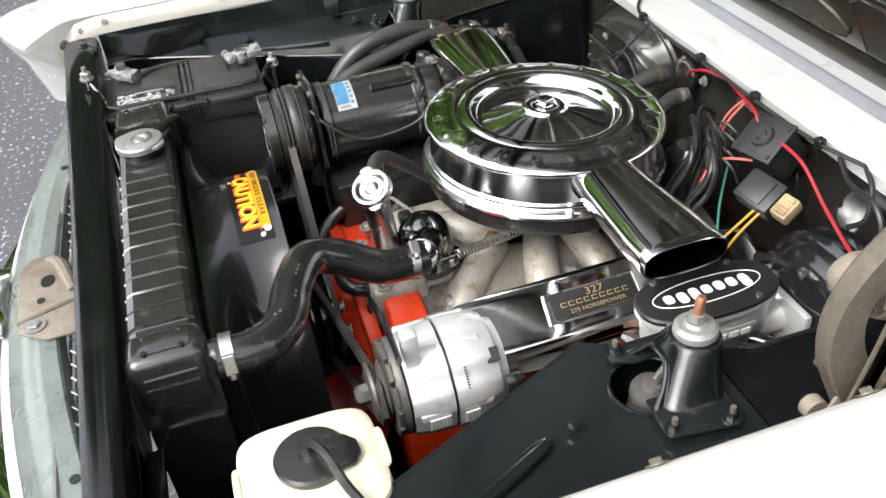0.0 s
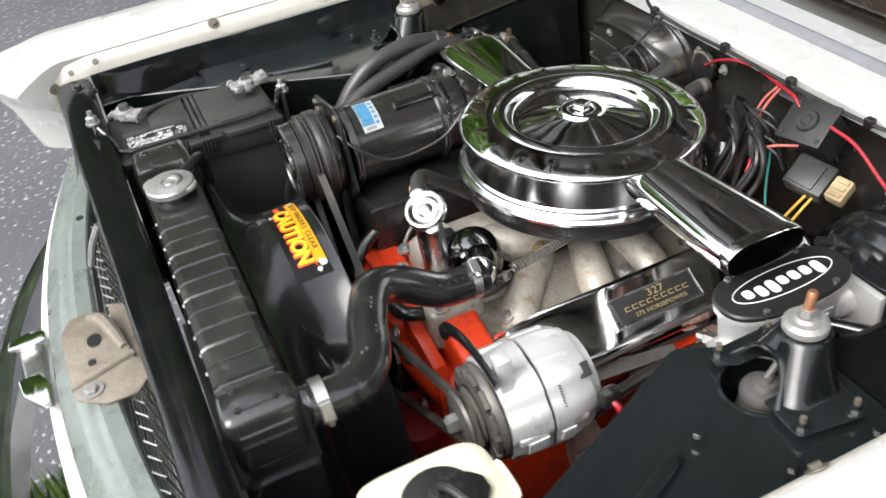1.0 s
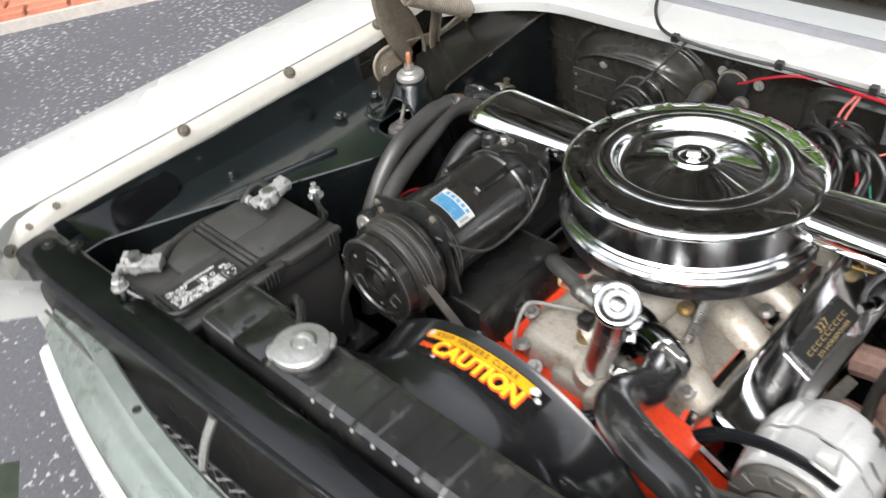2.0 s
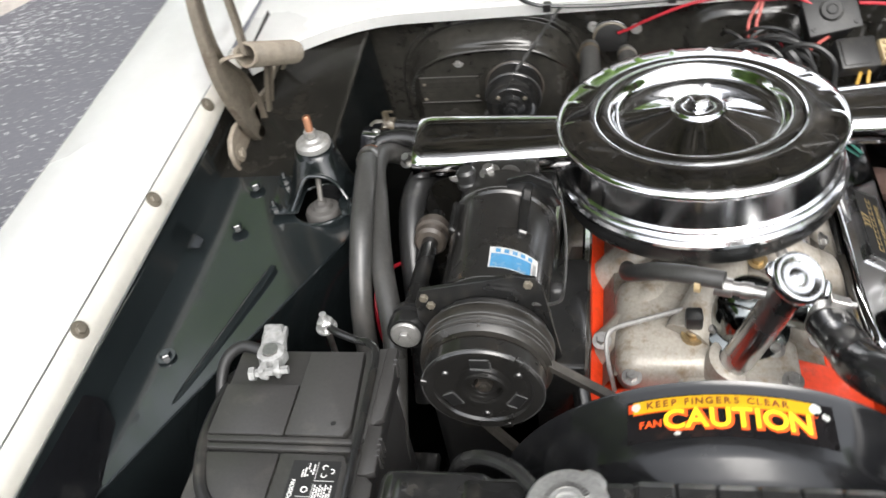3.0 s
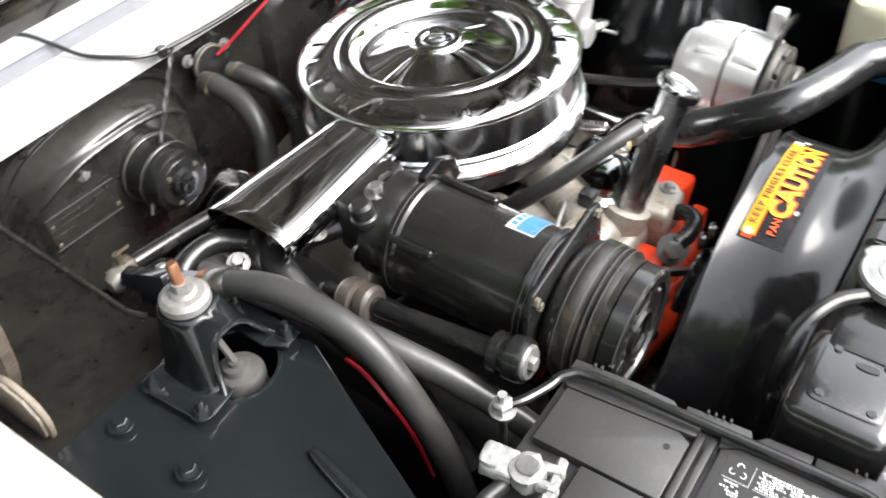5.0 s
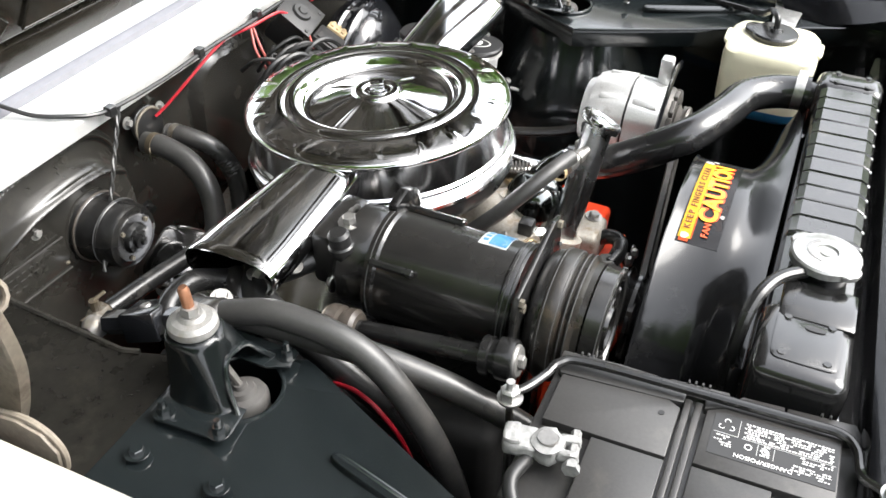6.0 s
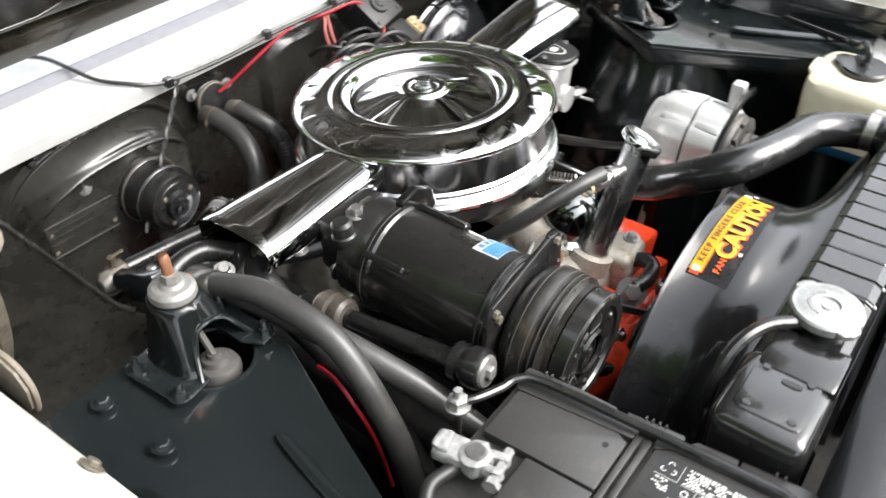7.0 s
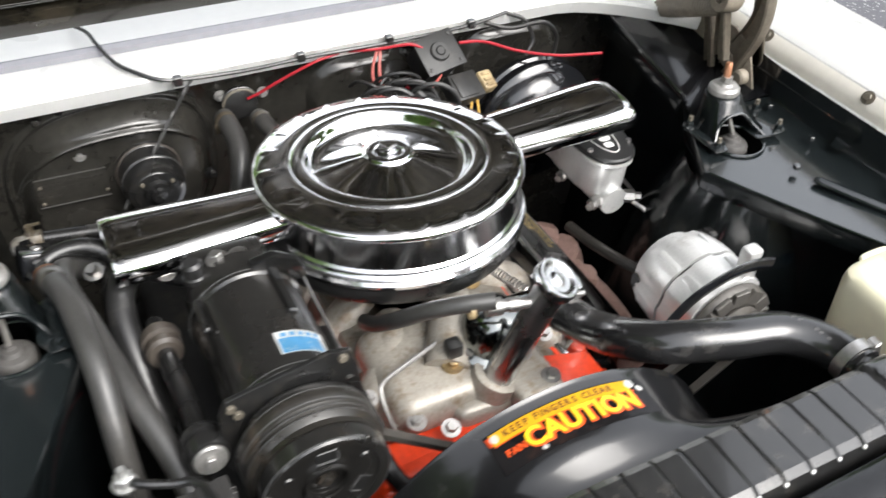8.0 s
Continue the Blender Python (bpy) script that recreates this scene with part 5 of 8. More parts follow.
    lathe(bm, [(0.019, -0.005), (0.0225, -0.004), (0.0225, 0.004), (0.019, 0.005)], base, d, 24)
    part("filler_flange", bm, CASTING, t)
    cd = Vector((0.37, -0.36, 0.86)).normalized()
    bm = B()
    lathe(bm, [(0, 0.0072), (0.006, 0.0070), (0.0085, 0.0056), (0.0105, 0.0040), (0.0165, 0.0040), (0.0205, 0.0072), (0.0232, 0.0080), (0.0255, 0.0074), (0.0270, 0.0055), (0.0276, 0.002), (0.0270, -0.004), (0.018, -0.006), (0, -0.006)],
          top + d * 0.004, cd, 40)
    u, v, w = frame_of(cd)
    for a in (2.2, 2.2 + math.pi):
        ra = u * math.cos(a) + v * math.sin(a)
        ta = cd.cross(ra)
        slab(bm, [(0, -0.010), (0.006, -0.006), (0.0075, 0), (0.006, 0.006), (0, 0.010)], 0.006, basis(top + cd * 0.003 + ra * 0.0275, ra, ta), 0.0012)
    part("filler_cap", bm, DULL_CHROME, t, "chrome twist cap with two ears")
    # hose nipple on the filler tube and breather hose
    at = base + (top - base) * 0.86
    out = Vector((-1, 0.25, 0.0)).normalized()
    bm = B()
    lathe(bm, [(0, 0), (0.007, 0), (0.007, 0.014), (0.009, 0.014), (0.009, 0.026), (0.0075, 0.026), (0.0075, 0.034), (0.0105, 0.034), (0.0105, 0.052), (0, 0.052)], at + out * 0.016, out, 12)
    part("hose_fitting", bm, STEEL, t, "bright crimped hose fitting")
    # temperature sender
    bm = B()
    lathe(bm, [(0, 0.028), (0.004, 0.028), (0.004, 0.020), (0.009, 0.018), (0.009, 0.012), (0.014, 0.012), (0.014, 0.004), (0.017, 0.003), (0.017, 0), (0, 0)], (-0.014, -0.221, 0.818), (0, -0.1, 1), 12)
    part("temperature_sender", bm, BRASS, t, "brass temperature sender")
    part("sender_plug", box(B(), (-0.024, -0.231, 0.843), (-0.004, -0.211, 0.864), 0.004), RUBBER, t, "black wire plug")
    part("right_passage", box(B(), (0.036, -0.305, 0.755), (0.100, -0.222, 0.822), 0.010, 3), CASTING, intake)
    for x, y, z in ((0.088, -0.285, 0.822), (0.074, -0.24, 0.822), (-0.085, -0.27, 0.806)):
        part("bolt", bolt(B(), (x, y, z), (0, -0.15, 1), 0.007, 0.008), STEEL, t)
    part("pump_leg", box(B(), (-0.050, -0.292, -0.10), (0.046, -0.238, 0.0), 0.008, 3, Matrix.Translation((0.137, 0, 0.796)) @ Matrix.Rotation(radians(18), 4, "Y")), ORANGE, t)
    # valve covers
    for s in (-1, 1):
        m = Matrix.Translation((s * 0.205, -0.0, 0.765)) @ Matrix.Rotation(s * radians(30), 4, "Y")
        bm = B()
        rings = []
        for z, g in ((-0.02, 0.006), (-0.014, 0.006), (-0.012, 0.0), (0.02, -0.001), (0.038, -0.002), (0.0425, -0.004), (0.0445, -0.0075), (0.0450, -0.012), (0.04515, -0.018), (0.0452, -0.028)):
            rings.append([m @ Vector((x, y, z)) for x, y in superellipse(-s * 0.013, -0.005, 0.049 + g, 0.238 + g, 7, 40)])
        loft(bm, rings)
        cover = part("valve_cover", bm, CHROME, t, "chrome valve cover")
        if s > 0:
            plate = m @ Matrix.Translation((-0.012, -0.028, 0.0455)) @ Matrix.Rotation(radians(90), 4, "Z") @ Matrix.Diagonal((0.78, 0.64, 0.8, 1))
            bm = B()
            rings = []
            for hx, hy, z in ((0.086, 0.0335, -0.001), (0.085, 0.0325, 0.006), (0.083, 0.031, 0.0085), (0.081, 0.029, 0.0075)):
                rings.append([plate @ Vector((x, y, z)) for x, y in ((-hx - 0.004, -hy), (hx, -hy), (hx, hy), (-hx, hy))])
            loft(bm, rings)
            bd = part("badge", bm, DULL_CHROME, cover, "chrome badge with gold lettering on black")
            part("badge_face", slab(B(), [(-0.078, -0.027), (0.078, -0.027), (0.078, 0.027), (-0.078, 0.027)], 0.0012, plate @ Matrix.Translation((0, 0, 0.0072))), INK, bd)
            part("lettering", lettering(B(), "327", plate @ Matrix.Translation((0.006, 0.0155, 0.0087)), 0.023, 0.0003), GOLD, bd)
            part("lettering", lettering(B(), "275 HORSEPOWER", plate @ Matrix.Translation((0.004, -0.0185, 0.0087)), 0.0125, 0.0003), GOLD, bd)
            bm = B()
            for k in range(9):
                x = -0.056 + 0.0145 * k
                box(bm, (x - 0.0052, -0.0058, 0.0084), (x + 0.0052, -0.0042, 0.0089), 0, 1, plate)
                box(bm, (x - 0.0052, 0.0026, 0.0084), (x + 0.0052, 0.0042, 0.0089), 0, 1, plate)
                box(bm, (x - 0.0052, -0.0042, 0.0084), (x - 0.0036, 0.0026, 0.0089), 0, 1, plate)
            part("lettering_bar", bm, GOLD, bd)
            for y in (-0.16, 0.13):
                part("screw", bolt(B(), m @ Vector((0.039, y, -0.004)), m.to_3x3() @ Vector((0.6, 0, 1)), 0.006, 0.008), STEEL, cover)
    # flat bracket bolted along the outer side of the head
    d = Vector((0.014, 0.13, -0.002))
    strip = part("bracket_strip", slab(B(), [(-0.006, -0.011), (d.length + 0.004, -0.008), (d.length + 0.004, 0.008), (-0.006, 0.011)], 0.003, basis((0.249, -0.160, 0.757), d, Vector((-1, 0.1, 0.35))), 0.0008), PULLEY, t, "dull grey flat bracket")
    part("bolt", bolt(B(), (0.250, -0.158, 0.760), (0.3, 0, 1), 0.008, 0.008), OLD_BOLT, strip)
    # exhaust manifold
    bm = B()
    tube(bm, [(0.30, -0.21, 0.68), (0.318, -0.10, 0.68), (0.318, 0.03, 0.67), (0.31, 0.16, 0.66)], 0.028, 12, 5)
    man = part("exhaust_manifold", bm, RUST, t, "rusty cast iron exhaust manifold")
    for y in (-0.19, -0.06, 0.05, 0.17):
        part("port", tube(B(), [(0.24, y, 0.715), (0.28, y, 0.72), (0.312, y, 0.705)], 0.024, 10, 4), RUST, man)
    part("outlet", tube(B(), [(0.315, 0.02, 0.70), (0.34, 0.03, 0.64), (0.34, 0.05, 0.5)], 0.032, 12, 4), RUST, man)
    bm = B()
    tube(bm, [(-0.29, -0.21, 0.70), (-0.305, -0.10, 0.705), (-0.305, 0.03, 0.70), (-0.30, 0.16, 0.69)], 0.034, 12, 5)
    part("exhaust_manifold", bm, DARK, t, "dull black exhaust manifold")
    part("compressor_bracket", box(B(), (-0.325, -0.30, 0.55), (-0.175, 0.12, 0.80), 0.02, 3), DARK, t)
    # chrome bracket tube over the manifold
    part("support_bar", tube(B(), [(0.345, -0.205, 0.81), (0.322, -0.15, 0.797), (0.305, -0.07, 0.787), (0.300, -0.01, 0.780)], 0.008, 10, 4), WORN_PULLEY, t, "dull black alternator support bar")
    # red filter body low at the front
    bm = B()
    lathe(bm, [(0, 0), (0.04, 0), (0.048, 0.01), (0.05, 0.10), (0.045, 0.11), (0, 0.11)], (0.10, -0.365, 0.56), (0.1, 0.05, 1), 24)
    part("red_canister", bm, DEEP_RED, t, "dark red canister with a small label")
    can = (0.1055, -0.362)
    lab = part("label", sheet(B(), [[(can[0] + 0.0505 * math.cos(a), can[1] + 0.0505 * math.sin(a), z) for z in (0.610, 0.650)] for a in [-0.55 + 0.9 * k / 10 for k in range(11)]], 0.0005), SCARLET, t, "bright red printed label")
    bm = B()
    for k in range(3):
        sheet(bm, [[(can[0] + 0.0512 * math.cos(a), can[1] + 0.0512 * math.sin(a), z) for z in (0.616 + 0.011 * k, 0.622 + 0.011 * k)] for a in [-0.45 + (0.7 - 0.12 * k) * q / 8 for q in range(9)]], 0.0003)
    part("print_bar", bm, LABEL_WHITE, lab)
    # crank and water pump pulleys
    for r, y, z in ((0.072, -0.392, 0.735), (0.078, -0.372, 0.56)):
        bm = B()
        lathe(bm, [(0.02, 0), (r, 0), (r, 0.003), (r - 0.010, 0.009), (r, 0.015), (r, 0.02), (r - 0.010, 0.026), (r, 0.032), (r, 0.035), (0.02, 0.035)], (0, y, z), (0, 1, 0), 40, closed=True)
        part("pulley", bm, SATIN, t)
    return t


def breather_hose():
    pts = [(0.010, -0.262, 0.958), (-0.024, -0.250, 0.955), (-0.056, -0.230, 0.940), (-0.078, -0.200, 0.908), (-0.088, -0.160, 0.868), (-0.088, -0.125, 0.840)]
    t = thing("breather_hose", (-0.05, -0.24, 0.94), "dusty dark grey breather hose with a yellow band", "hose")
    part("hose", tube(B(), pts, 0.0100, 14), GREY_RUBBER, t)
    part("band", lathe(B(), [(0.0116, 0), (0.0123, 0), (0.0123, 0.006), (0.0116, 0.006)], (-0.012, -0.2545, 0.949), (-1, 0.25, 0), 16, closed=True), IVORY, t, "yellowish end band")


def alternator():
    c = Vector((0.322, 0, 0.862))
    t = thing("alternator", (0.322, -0.27, 0.795), "silver cast alternator with a black pulley and fan", "alternator")
    def cage(y0, y1, r0, r1):
        bm = B()
        rings = []
        for i in range(7):
            f = i / 6
            y = y0 + (y1 - y0) * f
            r = r0 + (r1 - r0) * math.sin(f * math.pi / 2) if r1 > r0 else r0 + (r1 - r0) * f ** 3
            rings.append([(c.x + (r + 0.002 * (1 if k % 8 < 5 else -0.6)) * math.cos(2 * math.pi * k / 64), y, c.z + (r + 0.002 * (1 if k % 8 < 5 else -0.6)) * math.sin(2 * math.pi * k / 64)) for k in range(64)])
        loft(bm, rings)
        return bm
    part("front_housing", cage(-0.318, -0.268, 0.064, 0.069), ALU, t)
    part("seam", lathe(B(), [(0.05, -0.268), (0.066, -0.268), (0.066, -0.264), (0.05, -0.264)], (c.x, 0, c.z), (0, 1, 0), 40), INK, t)
    part("rear_housing", cage(-0.264, -0.205, 0.070, 0.060), ALU, t)
    bm = B()
    lathe(bm, [(0, -0.205), (0.055, -0.205), (0.05, -0.192), (0.02, -0.190), (0, -0.190)], (c.x, 0, c.z), (0, 1, 0), 32)
    part("rear_cap", bm, ALU, t)
    for a in (0.75, 2.6, 4.7):
        m = Matrix.Translation((c.x, 0, c.z)) @ Matrix.Rotation(a, 4, "Y")
        part("vent", box(B(), (-0.009, -0.219, 0.058), (0.009, -0.203, 0.0655), 0.001, 1, m), INK, t)
    bm = B()
    lathe(bm, [(0.015, -0.331), (0.058, -0.331), (0.062, -0.325), (0.062, -0.321), (0.015, -0.321)], (c.x, 0, c.z), (0, 1, 0), 40)
    fan_disc = part("cooling_fan", bm, PULLEY, t, "dusty grey pressed fan")
    for k in range(12):
        a = 2 * math.pi * k / 12
        part("vane", box(B(), (-0.012, -0.337, 0.038), (0.012, -0.3305, 0.060), 0.001, 1, Matrix.Translation((c.x, 0, c.z)) @ Matrix.Rotation(a, 4, "Y")), PULLEY, fan_disc)
    bm = B()
    lathe(bm, [(0, -0.36), (0.02, -0.36), (0.036, -0.358), (0.038, -0.354), (0.027, -0.347), (0.038, -0.340), (0.036, -0.336), (0, -0.336)], (c.x, 0, c.z), (0, 1, 0), 32)
    part("pulley", bm, PULLEY, t)
    bm = B()
    lathe(bm, [(0, -0.378), (0.009, -0.377), (0.013, -0.372), (0.013, -0.358), (0, -0.358)], (c.x, 0, c.z), (0, 1, 0), 6)
    part("pulley_nut", bm, STEEL, t)
    for a in (0.35, 1.6, 3.0, 4.4, 5.6):
        m = Matrix.Translation((c.x, 0, c.z)) @ Matrix.Rotation(a, 4, "Y")
        bm = B()
        box(bm, (-0.0065, -0.312, 0.060), (0.0065, -0.273, 0.0705), 0.003, 2, m)
        box(bm, (-0.0055, -0.262, 0.058), (0.0055, -0.220, 0.0702), 0.003, 2, m)
        part("bolt_boss", bm, ALU, t)
    # adjusting ear with slot bracket
    bm = B()
    tube(bm, [(0.215, -0.328, 0.905), (0.245, -0.328, 0.935), (0.29, -0.326, 0.953), (0.335, -0.322, 0.955), (0.37, -0.32, 0.945)], lambda f: 0.0105, 8, 5)
    bmesh.ops.scale(bm, vec=(1, 0.35, 1), space=Matrix.Translation((0, 0.325, 0)), verts=bm.verts)
    part("adjusting_arm", bm, BLACK, t, "black slotted adjusting arm")
    part("mount_ear", box(B(), (0.338, -0.316, 0.915), (0.360, -0.296, 0.966), 0.004), ALU, t)
    # labels and stamped mark
    for a, y0, y1, w in ((100, -0.303, -0.276, 0.010), (103, -0.258, -0.240, 0.011)):
        m = Matrix.Translation((c.x, 0, c.z)) @ Matrix.Rotation(radians(a), 4, "Y")
        lb = part("label", box(B(), (-w, y0, 0.0708), (w, y1, 0.0722), 0, 1, m), LABEL_WHITE, t, "small white printed label")
        bm = B()
        for k in range(5):
            y = y0 + 0.004 + k * (y1 - y0 - 0.008) / 4
            box(bm, (-w * 0.8, y - 0.0008, 0.0722), (w * 0.8 * (1 - 0.1 * (k % 3)), y + 0.0008, 0.0726), 0, 1, m)
        part("print_bar", bm, LABEL_GREY, lb)
    bm = B()
    m = Matrix.Translation((c.x, 0, c.z)) @ Matrix.Rotation(radians(58), 4, "Y")
    for k in range(8):
        box(bm, (-0.014 + k * 0.0036, -0.250, 0.0690), (-0.0122 + k * 0.0036, -0.2475, 0.0714), 0, 1, m)
    part("stamped_bar", bm, RING, t)
    p = Vector((0.322, -0.36, 0.782))
    t.matrix_basis = Matrix.Translation(p + Vector((-0.007, 0, 0))) @ Matrix.Scale(0.945, 4) @ Matrix.Translation(-p) @ t.matrix_basis
    return t


def belts():
    for name, pts, label in (("fan_belt", [(0.300, -0.350, 0.878), (0.02, -0.375, 0.802), (-0.045, -0.376, 0.789), (-0.070, -0.377, 0.735), (-0.04, -0.376, 0.680), (0.03, -0.376, 0.672), (0.335, -0.350, 0.824), (0.352, -0.350, 0.852), (0.335, -0.350, 0.882)], "black rubber belt from the water pump to the alternator"),
                             ("compressor_belt", [(-0.232, -0.350, 0.990), (-0.165, -0.351, 0.925), (0.065, -0.356, 0.735), (0.0, -0.357, 0.49), (-0.075, -0.357, 0.56), (-0.295, -0.350, 0.905)], "black rubber belt round the compressor pulley")):
        bm = B()
        n = len(pts)
        # taut loop through the tangent points
        loop = [Vector(p) for p in pts]
        rings = []
        dense = []
        for i in range(n):
            a, b = loop[i], loop[(i + 1) % n]
            for k in range(6):
                dense.append(a.lerp(b, k / 6))
        for i, p in enumerate(dense):
            d = (dense[(i + 1) % len(dense)] - dense[i - 1]).normalized()
            nn = d.cross(Vector((0, 1, 0))).normalized()
            yv = Vector((0, 1, 0))
            rings.append([p + nn * 0.004 + yv * 0.0055, p + nn * 0.004 - yv * 0.0055, p - nn * 0.004 - yv * 0.0035, p - nn * 0.004 + yv * 0.0035])
        rings.append(rings[0])
        loft(bm, rings, caps=False)
        single(name, bm, BELT, label, "belt")


def throttle_spring():
    t = thing("throttle_spring", (0.12, -0.18, 0.85), "bright steel throttle return spring on a wire hook", "spring")
    a, b = Vector((0.112, -0.182, 0.862)), Vector((0.080, -0.066, 0.850))
    d = (b - a)
    u, v, w = frame_of(d)
    pts = [a + d * (k / 192) + (u * math.cos(k * math.pi / 4) + v * math.sin(k * math.pi / 4)) * 0.0062 for k in range(193)]
    part("coil", tube(B(), pts, 0.0013, 5, 1), STEEL, t)
    part("hook", tube(B(), [a - d * 0.25, a - d * 0.1, a], 0.0013, 6, 3), STEEL, t)
    part("hook", tube(B(), [b, b + d * 0.2, b + d * 0.3], 0.0013, 6, 3), STEEL, t)


air_cleaner()
engine()
breather_hose()
alternator()
belts()
throttle_spring()

# ---- air conditioning and battery ----
def compressor():
    cx, cz = -0.233, 0.925
    t = thing("ac_compressor", (cx, -0.24, 0.855), "black cylindrical air conditioning compressor with a clutch pulley", "compressor")
    def ring(prof, mat, name, label="", seg=48):
        return part(name, lathe(B(), prof, (cx, 0, cz), (0, 1, 0), seg), mat, t, label)
    ring([(0, -0.292), (0.062, -0.292), (0.064, -0.286), (0.064, -0.280), (0.0615, -0.278), (0.0615, -0.145), (0.064, -0.142), (0.064, -0.132), (0.05, -0.128), (0, -0.128)], COMP, "body")
    ring([(0, -0.128), (0.055, -0.128), (0.058, -0.120), (0.058, -0.098), (0.045, -0.088), (0, -0.086)], COMP, "rear_head")
    for a in range(6):
        x, z = cx + 0.046 * math.cos(a + 0.4), cz + 0.046 * math.sin(a + 0.4)
        part("bolt", bolt(B(), (x, -0.090, z), (0, 1, 0), 0.007, 0.008), STEEL, t)
    # front mounting plate
    bm = B()
    poly = [(cx - 0.075, cz + 0.048), (cx - 0.068, cz + 0.066), (cx + 0.035, cz + 0.086), (cx + 0.055, cz + 0.082), (cx + 0.062, cz + 0.06), (cx + 0.075, cz - 0.04), (cx + 0.03, cz - 0.08),
            (cx - 0.05, cz - 0.075), (cx - 0.078, cz - 0.02)]
    slab(bm, poly, 0.006, Matrix.Translation((0, -0.300, 0)) @ Matrix.Rotation(radians(90), 4, "X"), 0.0015)
    pl = part("mounting_plate", bm, SATIN, t)
    for x, z in ((cx - 0.064, cz + 0.057), (cx - 0.058, cz + 0.046), (cx + 0.047, cz + 0.076)):
        part("bolt", bolt(B(), (x, -0.306, z), (0, -1, 0), 0.0050, 0.004, False), OLD_BOLT, pl)
    ring([(0, -0.306), (0.050, -0.306), (0.060, -0.309), (0.0655, -0.314), (0.0668, -0.319), (0.0668, -0.322), (0, -0.322)], COMP, "coil_housing")
    ring([(0, -0.322), (0.0690, -0.3225), (0.0702, -0.325), (0.0702, -0.338), (0.0688, -0.340), (0.0688, -0.3415), (0.0662, -0.3435), (0.0692, -0.346), (0.0692, -0.3475), (0.0662, -0.3495), (0.0692, -0.352), (0.0692, -0.3535),
          (0.0660, -0.356), (0.0640, -0.358), (0.0640, -0.364), (0, -0.366)], WORN_PULLEY, "pulley", "worn black grooved pulley", 64)
    bm = B()
    lathe(bm, [(0.019, -0.366), (0.019, -0.377), (0.023, -0.3795), (0.050, -0.3800), (0.0515, -0.3832), (0.0605, -0.3838), (0.0632, -0.3812), (0.0638, -0.366)], (cx, 0, cz), (0, 1, 0), 56)
    part("clutch_plate", bm, COMP, t)
    # sprung armature: three windows with worn edges, rivets between them, a ringed hub and its nut
    for a in range(3):
        an = 2 * math.pi * a / 3 + 0.5
        x, z = cx + 0.043 * math.cos(an), cz + 0.043 * math.sin(an)
        part("rivet", lathe(B(), [(0, -0.0022), (0.0035, -0.0018), (0.0050, 0.0), (0.0050, 0.001), (0, 0.001)], (x, -0.3802, z), (0, 1, 0), 14), COMP, t)
        x, z = cx + 0.039 * math.cos(an + 1.05), cz + 0.039 * math.sin(an + 1.05)
        m = Matrix.Translation((x, -0.3800, z)) @ Matrix.Rotation(-an - 1.05, 4, "Y")
        part("window", box(B(), (-0.007, -0.0008, -0.010), (0.007, 0.002, 0.010), 0.0008, 1, m), INK, t)
        part("window_edge", tube(B(), [m @ Vector(p) for p in ((-0.007, -0.001, 0.010), (-0.0075, -0.001, 0.0), (-0.007, -0.001, -0.010), (0.004, -0.001, -0.0105))], 0.0009, 6, 4), RING, t, "rubbed window edge")
        x, z = cx + 0.0615 * math.cos(an + 0.35), cz + 0.0615 * math.sin(an + 0.35)
        part("edge_lug", box(B(), (-0.0045, -0.0030, -0.005), (0.0035, 0.003, 0.005), 0.0012, 1, Matrix.Translation((x, -0.3815, z)) @ Matrix.Rotation(-an - 0.35, 4, "Y")), COMP, t)
    bm = B()
    lathe(bm, [(0, -0.366), (0.0, -0.372), (0.0125, -0.372), (0.0135, -0.374), (0.0165, -0.374), (0.0175, -0.371), (0.0195, -0.371)], (cx, 0, cz), (0, 1, 0), 32)
    lathe(bm, [(0.0200, -0.3800), (0.0205, -0.3835), (0.0240, -0.3838), (0.0250, -0.3800)], (cx, 0, cz), (0, 1, 0), 40)
    part("hub", bm, COMP, t)
    part("hub_nut", lathe(B(), [(0, -0.3815), (0.0045, -0.3815), (0.0050, -0.3785), (0.0092, -0.3780), (0.0098, -0.371), (0, -0.371)], (cx, 0, cz), (0, 1, 0), 6), WORN_PULLEY, t, "dull hub nut")
    for r, y in ((0.0702, -0.3255), (0.0700, -0.3385), (0.0692, -0.3468), (0.0692, -0.3528), (0.0634, -0.3815), (0.0645, -0.289), (0.0645, -0.283), (0.0645, -0.137)):
        part("worn_edge", lathe(B(), [(r - 0.0005, -0.0006), (r + 0.0002, -0.0005), (r + 0.0002, 0.0005), (r - 0.0005, 0.0006)], (cx, y, cz), (0, 1, 0), 56, closed=True), RING, t, "edge rubbed bright")
    # rear service fittings
    part("service_cap", lathe(B(), [(0, 0.020), (0.009, 0.020), (0.012, 0.016), (0.012, 0.004), (0.014, 0.002), (0.014, -0.004), (0.010, -0.006), (0.010, -0.03), (0, -0.03)], (-0.276, -0.100, 0.966), (-0.1, 0.1, 1), 14), RUBBER, t, "black ribbed service cap")
    part("fitting", bolt(B(), (cx - 0.016, -0.096, 0.978), (-0.2, 0, 1), 0.0075, 0.010), STEEL, t, "bright hex fitting")
    part("rear_block", box(B(), (cx - 0.045, -0.092, cz - 0.02), (cx + 0.04, -0.062, cz + 0.048), 0.008, 2), COMP, t)
    # rear bracket over the top
    bm = B()
    slab(bm, [(-0.03, 0), (0.03, 0), (0.036, 0.01), (0.016, 0.028), (-0.014, 0.028), (-0.036, 0.01)], 0.012, basis((cx + 0.036, -0.128, cz + 0.044), (1, 0, -0.55), (0.5, 0, 1)), 0.003)
